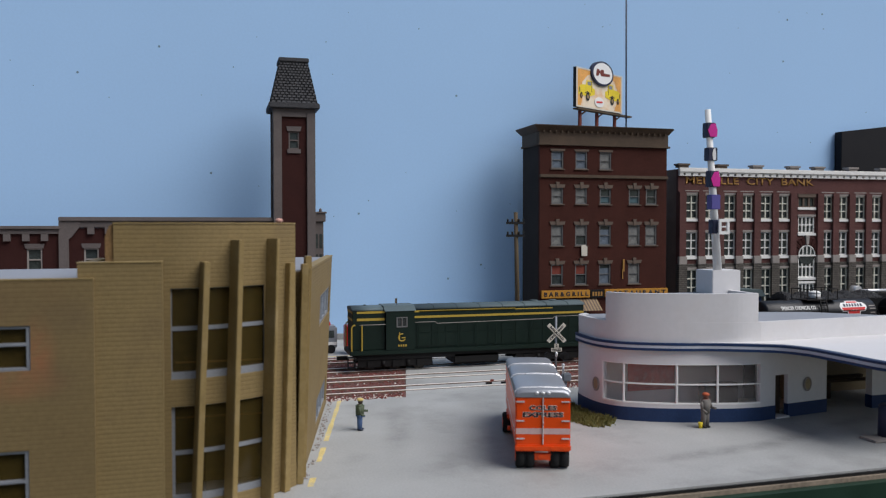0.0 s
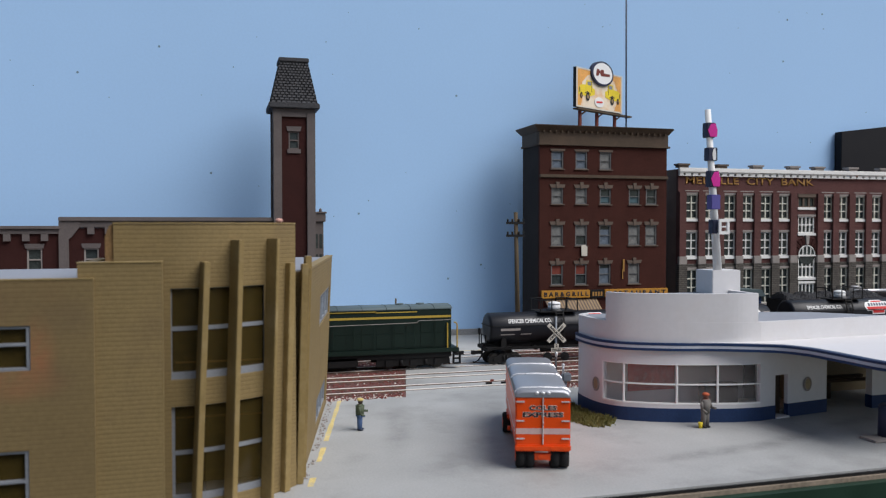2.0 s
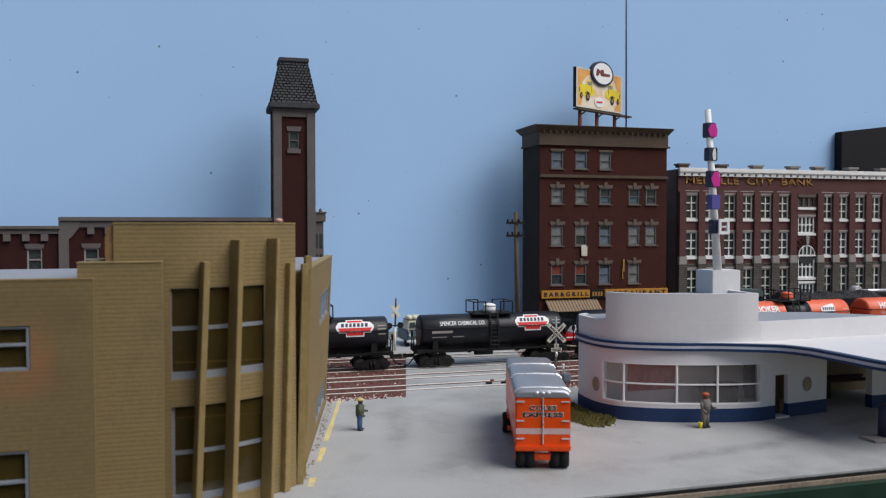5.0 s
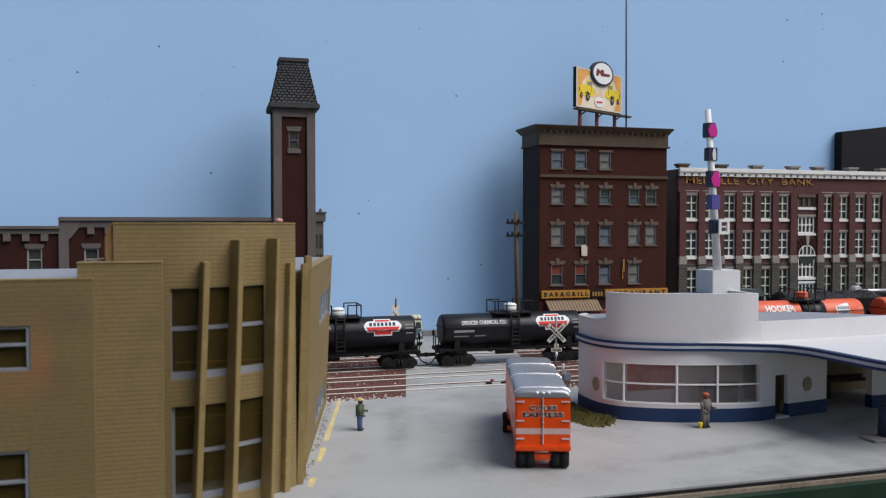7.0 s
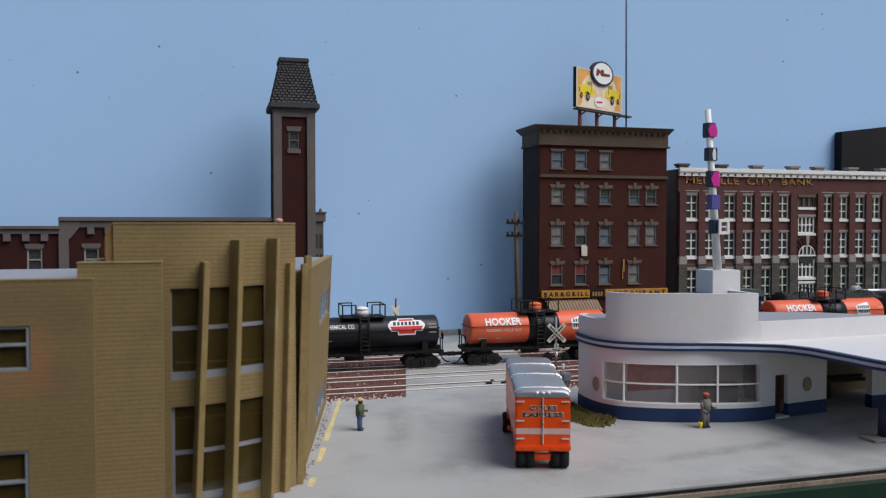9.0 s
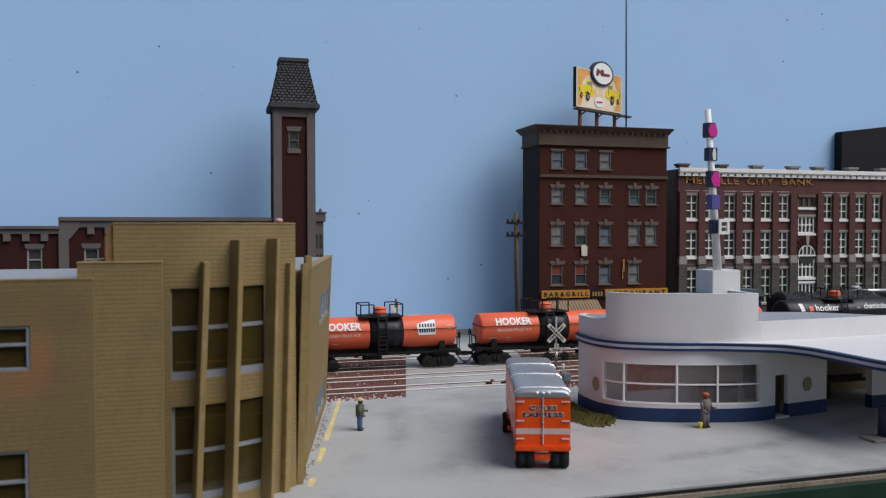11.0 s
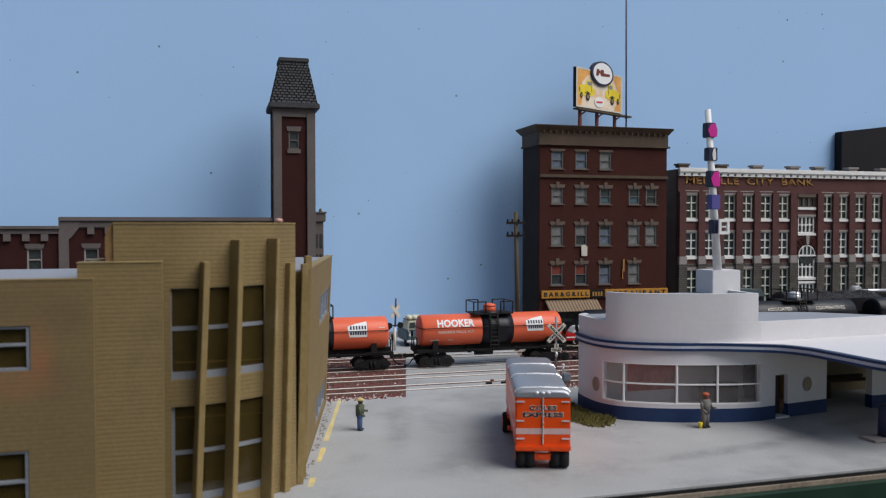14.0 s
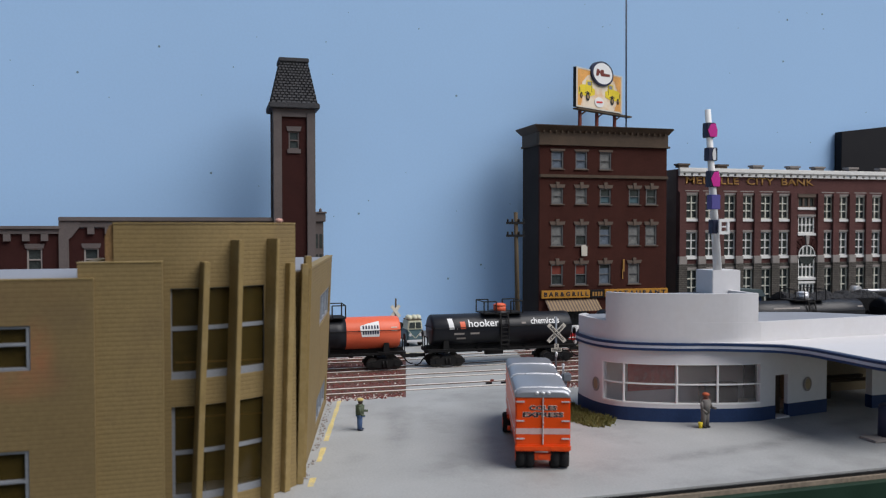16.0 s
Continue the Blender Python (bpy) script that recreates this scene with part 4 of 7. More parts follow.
def build_beige():
    t = thing("beige_office_building", "beige brick art-deco office building with tall fins", "building", P(0, 34, 0))
    # low front wing with its windows
    bm = B()
    holesA = [(-10.4, -7.02, 6.6, 8.35), (-10.4, -7.12, 0.6, 3.5)]
    wall(bm, -18, -4.75, 0, 10.1, 0, 0.5, holesA)
    box(bm, -18, -17.5, 0.503, 10, 0, 10.0)
    part("front_wall", bm, "beige_stained", t)
    for x0, x1, z0, z1 in holesA:
        bm = B()
        zm = z0 + (z1 - z0) * 0.58
        wall(bm, x0, x1, z0, z1, 0.06, 0.28, [(x0 + 0.16, x1 - 0.16, z0 + 0.12, zm - 0.06), (x0 + 0.16, x1 - 0.16, zm + 0.06, z1 - 0.12)])
        w = part("window", bm, "sash_grey", t, bevel=0.015)
        bm = B()
        box(bm, x0 + 0.1, x1 - 0.1, 0.285, 0.31, z0 + 0.1, z1 - 0.1)
        part("pane", bm, "amber_glass", w)
    bm = B()
    box(bm, -5.35, -2.2, 0.18, 0.9, 0, 10.72)
    box(bm, -5.35, -4.95, 0.903, 6.0, 0, 10.72)
    part("pier_wall", bm, "beige", t)
    bm = B()
    box(bm, -17.5, -5.353, 0.503, 12, 9.75, 9.95)
    part("roof", bm, "roof_grey", t, "pale grey flat roof")
    bm = B()
    box(bm, -18, -4.75, -0.02, 0.52, 10.103, 10.15)
    box(bm, -5.38, -2.2, 0.15, 0.93, 10.723, 10.77)
    part("coping", bm, "beige_plain", t)
    # bowed main front, curving back towards the side street
    y0 = 1.35
    xr = 3.45
    op = [(-1.95, 1.95, 5.72, 9.58), (-1.95, 1.95, 0.5, 4.58)]
    cols = sorted({*np.linspace(-4.15, xr, 26).round(4).tolist(), -1.95, 1.95})
    mid = [x for x in cols if -1.95 <= x <= 1.95]

    def bowed(bm):
        for v in bm.verts:
            v.co.y += bow(v.co.x)
        return bm

    bm = B()
    wall(bm, -4.15, xr, 0, 12.28, y0, y0 + 0.45, op, cols)
    part("bowed_wall", bowed(bm), "beige", t)
    bm = B()
    wall(bm, -4.17, xr + 0.02, 12.283, 12.34, y0 - 0.03, y0 + 0.48, (), cols)
    for v in bm.verts:
        v.co.z += 0.008 * (1 + math.sin(v.co.x * 5.1))
    part("bowed_coping", bowed(bm), "beige_plain", t, "pale worn top edge")
    bm = B()
    slab(bm, [(-4.5, 0), (-4.153, 0), (-4.153, 12.3), (-4.3, 12.22), (-4.42, 12.0), (-4.5, 11.7)], y0 + 0.12, y0 + 0.9)
    part("raw_edge", bm, "raw_edge", t, "raw brown edge of the wall sheet", bevel=0.02)
    back = [(x, y0 + 0.5 + bow(x)) for x in cols]
    bm = B()
    prism(bm, back + [(xr, 9.0), (-4.1, 9.0)], 11.4, 11.6)
    part("upper_roof", bm, "roof_grey", t)
    bm = B()
    box(bm, -4.45, -4.15, y0 + 0.95, 9.5, 0.0, 12.2)
    box(bm, xr - 0.35, xr, y0 + bow(xr) + 0.46, 5.2, 0, 12.2)
    box(bm, -4.14, xr, 9.1, 9.5, 0.0, 12.2)
    part("side_wall", bm, "beige", t)
    for (x0, x1, z0, z1), zm in zip(op, (7.86, 2.58)):
        bm = B()
        for a, b, da, db in ((zm - 0.09, zm + 0.09, 0.16, 0.3), (z0, z0 + 0.3, 0.08, 0.4), (z1 - 0.05, z1, 0.18, 0.3)):
            wall(bm, x0, x1, a, b, y0 + da, y0 + db, (), mid)
        for x, h in ((x0 + 0.06, 0.06), (x1 - 0.05, 0.05)) if z0 < 3 else ((x0 + 0.02, 0.02), (x1 - 0.02, 0.02)):
            box(bm, x - h, x + h, y0 + 0.17, y0 + 0.31, z0 + 0.3, z1)
        w = part("window", bowed(bm), "sash_grey", t, "grey steel window band with pale sills")
        for a, b in ((x0, -0.64), (-0.64, 0.7), (0.7, x1)):
            for c, d in ((z0 + 0.3, zm - 0.09), (zm + 0.09, z1 - 0.05)):
                bm = B()
                wall(bm, a + 0.02, b - 0.02, c, d, y0 + 0.2, y0 + 0.23, (), [x for x in mid if a + 0.05 < x < b - 0.05])
                part("pane", bowed(bm), "amber_glass", w)
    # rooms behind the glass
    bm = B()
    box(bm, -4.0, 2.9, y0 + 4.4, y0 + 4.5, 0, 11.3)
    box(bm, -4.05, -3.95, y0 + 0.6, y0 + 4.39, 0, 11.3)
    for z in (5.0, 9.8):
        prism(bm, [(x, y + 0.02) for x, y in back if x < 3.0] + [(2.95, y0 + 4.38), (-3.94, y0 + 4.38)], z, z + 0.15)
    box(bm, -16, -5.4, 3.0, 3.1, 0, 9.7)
    part("inner_wall", bm, "dark_room", t, "dim olive interior with golden window reflections put into its colour")
    # added gold bars that imitate amber glints behind the glass
    bm = B()
    for z in (6.0, 3.5):
        box(bm, -1.9, 2.4, y0 + 2.5, y0 + 2.56, z, z + 0.08)
    part("inner_glint", bm, "gold", t, "dull amber bars that stand in for glints inside the rooms")
    # fins: thin plates standing square on the bow, leaning a little
    for x, th, top, d, lean in ((-0.76, 0.26, 10.70, 0.95, 0.042), (0.5, 0.24, 11.60, 0.9, 0.033), (2.08, 0.17, 11.64, 0.75, 0.03), (2.95, 0.36, 10.5, 0.32, 0.03)):
        k = 0.17 * (x + 2)
        n = Vector((k, -1)).normalized()
        side = Vector((-n.y, n.x))
        foot = Vector((x, y0 + bow(x) + 0.02))
        bm = B()
        plan = [foot, foot + n * d, foot + n * d + side * th, foot + side * th]
        prism(bm, [tuple(p) for p in plan], 0, top)
        for v in bm.verts:
            v.co.x += (v.co.z - top) * lean
            v.co.y += (v.co.z - top) * lean * k
        part("fin", bm, "beige_plain", t, bevel=0.025)
    for x, y, top, ln in ((3.46, 3.95, 10.4, 0.030), (3.66, 4.75, 10.75, 0.032)):
        bm = B()
        box(bm, x, x + 0.32, y, y + 0.7, 0, top)
        for v in bm.verts:
            v.co.x += v.co.z * ln
        part("fin", bm, "beige_plain", t, bevel=0.03)
    # wing along the side street, leaning a little outwards
    def on_wing(bm):
        for v in bm.verts:
            s, off = v.co.x, v.co.y
            v.co.x = 3.75 + s * 0.196 - off * 0.98 + v.co.z * 0.045
            v.co.y = 4.6 + s * 0.98 + off * 0.196
    op = [(7.6, 15.8, 6.4, 8.2), (7.8, 15.6, 0.5, 2.15)]
    bm = B()
    wall(bm, 0, 16.9, 0, 10.1, 0, 0.4, op)
    on_wing(bm)
    part("street_wall", bm, "beige", t)
    for x0, x1, z0, z1 in op:
        bm = B()
        wall(bm, x0, x1, z0, z1, 0.08, 0.2, [(x0 + 0.2 + i * (x1 - x0 - 0.2) / 3, x0 + i * (x1 - x0 - 0.2) / 3 + (x1 - x0 - 0.2) / 3, z0 + 0.15, z1 - 0.15) for i in range(3)])
        on_wing(bm)
        w = part("window", bm, "sash_grey", t)
        bm = B()
        box(bm, x0 + 0.1, x1 - 0.1, 0.21, 0.24, z0 + 0.08, z1 - 0.08)
        on_wing(bm)
        part("pane", bm, "blue_glass", w, "hazy bluish glazing")
    bm = B()
    box(bm, 0.3, 16.8, 0.44, 5.5, 9.9, 10.06)
    on_wing(bm)
    part("wing_roof", bm, "roof_grey", t)
    bm = B()
    box(bm, 16.5, 16.9, 0.41, 9, 0, 10.0)
    on_wing(bm)
    part("end_wall", bm, "beige", t)
    bm = B()
    box(bm, 0, 0.4, 0.41, 2, 0, 10.0)
    on_wing(bm)
    part("end_wall", bm, "beige", t)
    bm = B()
    box(bm, -0.05, 16.95, -0.03, 0.43, 10.103, 10.2)
    on_wing(bm)
    part("wing_coping", bm, "beige_plain", t)
    # chipped red scrap on the roof edge
    t2 = thing("roof_scrap", "small pink scrap lying on the beige roof edge", "scrap", P(2.55, 35.62, 12.33))
    bm = B()
    ball(bm, (0, 0, 0.1), 0.18, 0.14, 0.11, 8)
    part("lump", bm, "pink", t2)
    # rubble strip between wall and street
    bm = B()
    for _ in range(90):
        s = random.uniform(0, 17)
        x, y = 3.95 + s * 0.2 + random.uniform(-0.1, 0.22), 38.6 + s * 0.98
        r = random.uniform(0.03, 0.08)
        bmesh.ops.create_icosphere(bm, subdivisions=1, radius=r, matrix=Matrix.Translation((x, y, r * 0.4)))
    tagged(part("rubble", bm, "stone_trim"), "grey rubble along the foot of the wall", "rubble", kind="stuff")


# ---- streamlined filling station ----
OUT = [(24.3, 50.5), (23.6, 50.0), (23.45, 49.2), (23.4, 48.2), (23.45, 47.2), (23.72, 46.3), (24.25, 45.5), (25.1, 44.85), (26.2, 44.25), (27.6, 43.7), (29.2, 43.25), (31.0, 42.85), (32.6, 42.75)]
FRONT = [(32.6, 42.75), (33.85, 42.95), (34.95, 43.15), (38.4, 43.7)]


def offset(pts, d):
    """Shifts an open plan line to its right-hand side (outwards) by d."""
    out = []
    for i, p in enumerate(pts):
        a = Vector(pts[max(0, i - 1)])
        b = Vector(pts[min(len(pts) - 1, i + 1)])
        t = (b - a).normalized()
        out.append((p[0] + t.y * d, p[1] - t.x * d))
    return out


def ribbon(bm, pts, z0, z1, th=0.3, out=0.0):
    """Wall of thickness th along an open plan line; its outer face stands out by `out`."""
    a, b = offset(pts, out), offset(pts, -th)
    va = [[bm.verts.new((*p, z)) for p in a] for z in (z0, z1)]
    vb = [[bm.verts.new((*p, z)) for p in b] for z in (z0, z1)]
    n = len(pts)
    for i in range(n - 1):
        for q in ((va[0][i], va[0][i + 1], va[1][i + 1], va[1][i]), (vb[0][i + 1], vb[0][i], vb[1][i], vb[1][i + 1]), (va[1][i], va[1][i + 1], vb[1][i + 1], vb[1][i]), (va[0][i + 1], va[0][i], vb[0][i], vb[0][i + 1])):
            bm.faces.new(q)
    for i in (0, n - 1):
        bm.faces.new((va[0][i], va[1][i], vb[1][i], vb[0][i]))


def smooth_line(pts, k=4):
    """Catmull-Rom through the plan points."""
    out = []
    n = len(pts)
    for i in range(n - 1):
        p = [Vector(pts[max(0, min(n - 1, i + j))]) for j in (-1, 0, 1, 2)]
        for s in range(k):
            t = s / k
            q = 0.5 * (2 * p[1] + (p[2] - p[0]) * t + (2 * p[0] - 5 * p[1] + 4 * p[2] - p[3]) * t * t + (3 * p[1] - p[0] - 3 * p[2] + p[3]) * t ** 3)
            out.append((q.x, q.y))
    out.append(pts[-1])
    return out


def build_station():
    t = thing("filling_station", "white streamlined filling station with navy stripes and canopy", "filling station", P(0, 0, 0))
    line = smooth_line(OUT, 6)
    win = [p for p in line if p[1] < 46.45]
    solid = [p for p in line if p[1] >= 46.35]
    bm = B()
    ribbon(bm, line, 0.85, 1.1)
    ribbon(bm, line, 3.6, 4.45)
    ribbon(bm, solid, 1.1, 3.6)
    part("wall", bm, "station", t)
    bm = B()
    ribbon(bm, line, 0, 0.85, 0.3, 0.04)
    part("base_band", bm, "navy", t, "navy blue painted base")
    # straight front with door
    bm = B()
    ribbon(bm, FRONT[2:], 0.85, 4.45)
    ribbon(bm, FRONT[:2], 0.85, 4.45)
    ribbon(bm, FRONT[1:3], 2.75, 4.45)
    part("wall", bm, "station", t)
    for seg in (FRONT[:2], FRONT[2:]):
        bm = B()
        ribbon(bm, seg, 0, 0.85, 0.3, 0.04)
        part("base_band", bm, "navy", t)
    bm = B()
    ribbon(bm, [(33.9, 43.7), (34.9, 43.85)], 0.12, 2.7, 0.05)
    part("door", bm, "brown_door", t, "dark brown door standing back in its opening")
    bm = B()
    ribbon(bm, [(33.85, 42.9), (34.95, 43.08)], 0.0, 0.12, 0.5, 0.1)
    part("doorstep", bm, "station", t)
    # window band: frame, mullions, panes
    bm = B()
    ribbon(bm, win, 3.56, 3.61, 0.2, 0.01)
    ribbon(bm, win, 1.09, 1.18, 0.2, 0.02)
    ribbon(bm, win, 2.3, 2.38, 0.14, 0.0)
    frame_ob = part("window_frame", bm, "white", t)
    for fx in (23.5, 24.45, 27.25, 29.9):
        k = min(range(len(line)), key=lambda i: abs(line[i][0] - fx) + (5 if line[i][1] > 46.5 else 0))
        x, y = line[k]
        bm = B()
        rod(bm, (x + 0.02, y + 0.08, 1.15), (x + 0.02, y + 0.08, 3.58), 0.08, 6)
        part("mullion", bm, "white", frame_ob)
    bm = B()
    ribbon(bm, win, 1.15, 3.58, 0.13, -0.11)
    pane = part("pane", bm, "clear_glass", t)
    pane.visible_shadow = False
    # interior
    bm = B()
    box(bm, 26.6, 38.0, 44.7, 48.29, 0.02, 0.1)
    part("inner_floor", bm, "inside", t)
    bm = B()
    box(bm, 24.2, 38.0, 48.3, 48.5, 0.1, 5.85)
    part("inner_wall", bm, "inside", t)
    bm = B()
    box(bm, 35.4, 36.3, 48.2, 48.29, 0.1, 3.0)
    part("inner_door", bm, "brown_door", t)
    bm = B()
    box(bm, 26.4, 29.9, 48.2, 48.29, 1.1, 3.7)
    part("inner_poster", bm, "poster_red", t, "faded red wall poster")
    bm = B()
    box(bm, 31.2, 33.8, 46.6, 47.4, 0.1, 1.6)
    part("counter", bm, "brown_door", t, bevel=0.05)
    # porthole ornaments
    for x, y, rz in ((36.6, 43.36, 9.3), (23.47, 47.1, -82)):
        bm = B()
        for i in range(20):
            a0, a1 = radians(i * 18), radians(i * 18 + 18)
            rod(bm, (0.29 * math.cos(a0), -0.02, 0.41 * math.sin(a0)), (0.29 * math.cos(a1), -0.02, 0.41 * math.sin(a1)), 0.06, 6)
        pr = part("porthole", bm, "stone_trim", t, "round weathered porthole rim", at=P(x, y - 0.02, 2.0, rz=rz))
        bm = B()
        rod(bm, (0, 0.02, 0), (0, -0.035, 0), 0.27, 16)
        for v in bm.verts:
            v.co.z *= 1.35
        part("porthole_pane", bm, "bay_cream", pr)
    # striped band that swings out into the canopy
    swing = [(32.0, 41.75), (33.0, 40.95), (33.6, 39.7), (33.75, 38.2), (33.85, 36.8), (33.95, 34.9), (34.5, 33.9), (35.8, 33.4)]
    band = smooth_line(offset(OUT[:-1], 0.22)[:-1] + swing)
    for z0, z1, m, o in ((4.46, 4.62, "navy", 0.0), (4.622, 4.80, "pale_stripe", -0.02), (4.802, 4.95, "navy", 0.0)):
        bm = B()
        ribbon(bm, band, z0, z1, 0.35, o)
        part("stripe_band", bm, m, t)
    bm = B()
    can = [p for p in band if p[1] < 43.5 and p[0] > 28.0]
    prism(bm, [(p[0] + 0.33, p[1] + 0.02) for p in can] + [(62, 33.4), (62, 44.4), (38.4, 43.6), (32.0, 43.1), (29.6, 43.4)], 4.5, 4.985)
    part("canopy", bm, "station", t)
    bm = B()
    ribbon(bm, line, 4.95, 6.2)
    part("parapet", bm, "station", t)
    right = [(32.6, 42.75), (43, 43.4), (62, 44.6)]
    bm = B()
    ribbon(bm, right, 4.99, 6.2)
    part("parapet", bm, "station", t)
    bm = B()
    prism(bm, [(p[0] + 0.1, p[1] + 0.15) for p in line[1:]] + [(43, 43.6), (62, 44.8), (62, 45.2), (43.5, 44.5), (40.2, 47.4), (37.0, 48.4), (30.0, 50.0), (24.5, 50.5)], 5.9, 6.12)
    part("roof", bm, "roof_grey", t, "grey flat roof")
    # drum tower
    d0 = [p for p in line if p[1] < 46.3 and p[0] < 32.0]
    drum = d0 + [(32.4, 42.76)]
    bm = B()
    ribbon(bm, drum, 6.203, 8.0)
    ribbon(bm, [(32.35, 43.05), (32.4, 47.0)], 6.13, 8.0)
    part("drum_wall", bm, "station", t, "curved white parapet tower")
    bm = B()
    prism(bm, [(p[0] + 0.1, p[1] + 0.15) for p in drum] + [(32.3, 47.2), (24.4, 47.2)], 7.3, 7.75)
    part("drum_roof", bm, "roof_grey", t)
    # mast block and banded mast
    bm = B()
    box(bm, 30.9, 33.0, 45.4, 47.3, 6.13, 9.3)
    part("mast_block", bm, "station", t, bevel=0.03)
    bm = B()
    rod(bm, (31.5, 45.75, 9.3), (30.65, 45.75, 19.75), 0.28, 16, 0.19)
    mast = part("mast", bm, "white", t, "white tapered sign mast with coloured panels")
    for z, h, m, m2 in ((18.4, 0.95, "letter_dark", "magenta"), (16.85, 0.85, "letter_dark", "white"), (15.25, 1.05, "letter_dark", "magenta"), (13.75, 0.95, "violet", "violet"), (12.15, 0.9, "letter_dark", "letter_dark")):
        x = 31.5 - (z - 9.3) * 0.0813
        bm = B()
        box(bm, x - 0.34, x + 0.34, 45.46, 46.0, z - h / 2, z + h / 2)
        pn = part("sign_panel", bm, m, mast, bevel=0.04)
        if m2 in ("magenta", "white"):
            bm = B()
            w = 0.42 if m2 == "magenta" else 0.16
            cx = x + 0.06
            slab(bm, [(cx - w * 0.4, z - h / 2 + 0.04), (cx + w * 0.75, z - h / 2 + 0.04), (cx + w * 0.85, z), (cx + w * 0.5, z + h / 2 - 0.04), (cx - w * 0.3, z + h / 2 - 0.1), (cx - w * 0.8, z)], 45.42, 45.457)
            part("panel_mark", bm, m2, pn)
    x = 31.5 - 2.85 * 0.0813
    bm = B()
    wall(bm, x - 0.05, x + 0.72, 11.65, 12.65, 45.2, 45.34, [(x + 0.12, x + 0.55, 11.85, 12.45)])
    box(bm, x + 0.2, x + 0.5, 45.22, 45.33, 12.1, 12.2)
    part("sign_frame", bm, "white", mast)
    # canopy column on its island, garage bay
    t2 = thing("fuel_island", "dark navy canopy column on a pale fuel island", "fuel pump", P(36.3, 37.0, 0))
    bm = B()
    box(bm, -0.95, 2.2, -0.6, 0.7, 0, 0.14)
    part("island", bm, "stone_trim", t2, bevel=0.06)
    bm = B()
    rod(bm, (0.72, 0.2, 0.14), (0.72, 0.2, 1.85), 0.58, 24, 0.56)
    rod(bm, (0.72, 0.2, 1.85), (0.72, 0.2, 1.96), 0.56, 24, 0.48)
    rod(bm, (1.0, 0.2, 1.9), (1.0, 0.2, 4.49), 0.2, 16)
    part("column", bm, "letter_dark", t2)
    bm = B()
    box(bm, 42.1, 44.5, 43.75, 44.3, 0.85, 4.49)
    box(bm, 44.5, 62, 44.3, 44.6, 0, 4.49)
    part("garage_wall", bm, "station", t)
    bm = B()
    box(bm, 42.06, 44.5, 43.7, 44.3, 0, 0.85)
    part("base_band", bm, "navy", t)
    bm = B()
    box(bm, 38.1, 50, 49.0, 49.2, 0, 4.49)
    box(bm, 38.2, 38.4, 43.9, 49, 0, 4.49)
    part("bay_wall", bm, "bay_cream", t, "dim cream garage bay walls")
    # unseen from the camera; added to keep sky light out of the bay
    bm = B()
    box(bm, 38.42, 50, 44.62, 49.2, 4.5, 4.6)
    part("bay_ceiling", bm, "bay_cream", t)
    bm = B()
    box(bm, 39.2, 45, 46.4, 46.7, 1.25, 1.45)
    box(bm, 39.2, 45, 47.6, 47.9, 1.25, 1.45)
    rod(bm, (41.5, 47.1, 0), (41.5, 47.1, 1.25), 0.2, 10)
    part("car_lift", bm, "brown_door", t, "dark car lift in the bay")


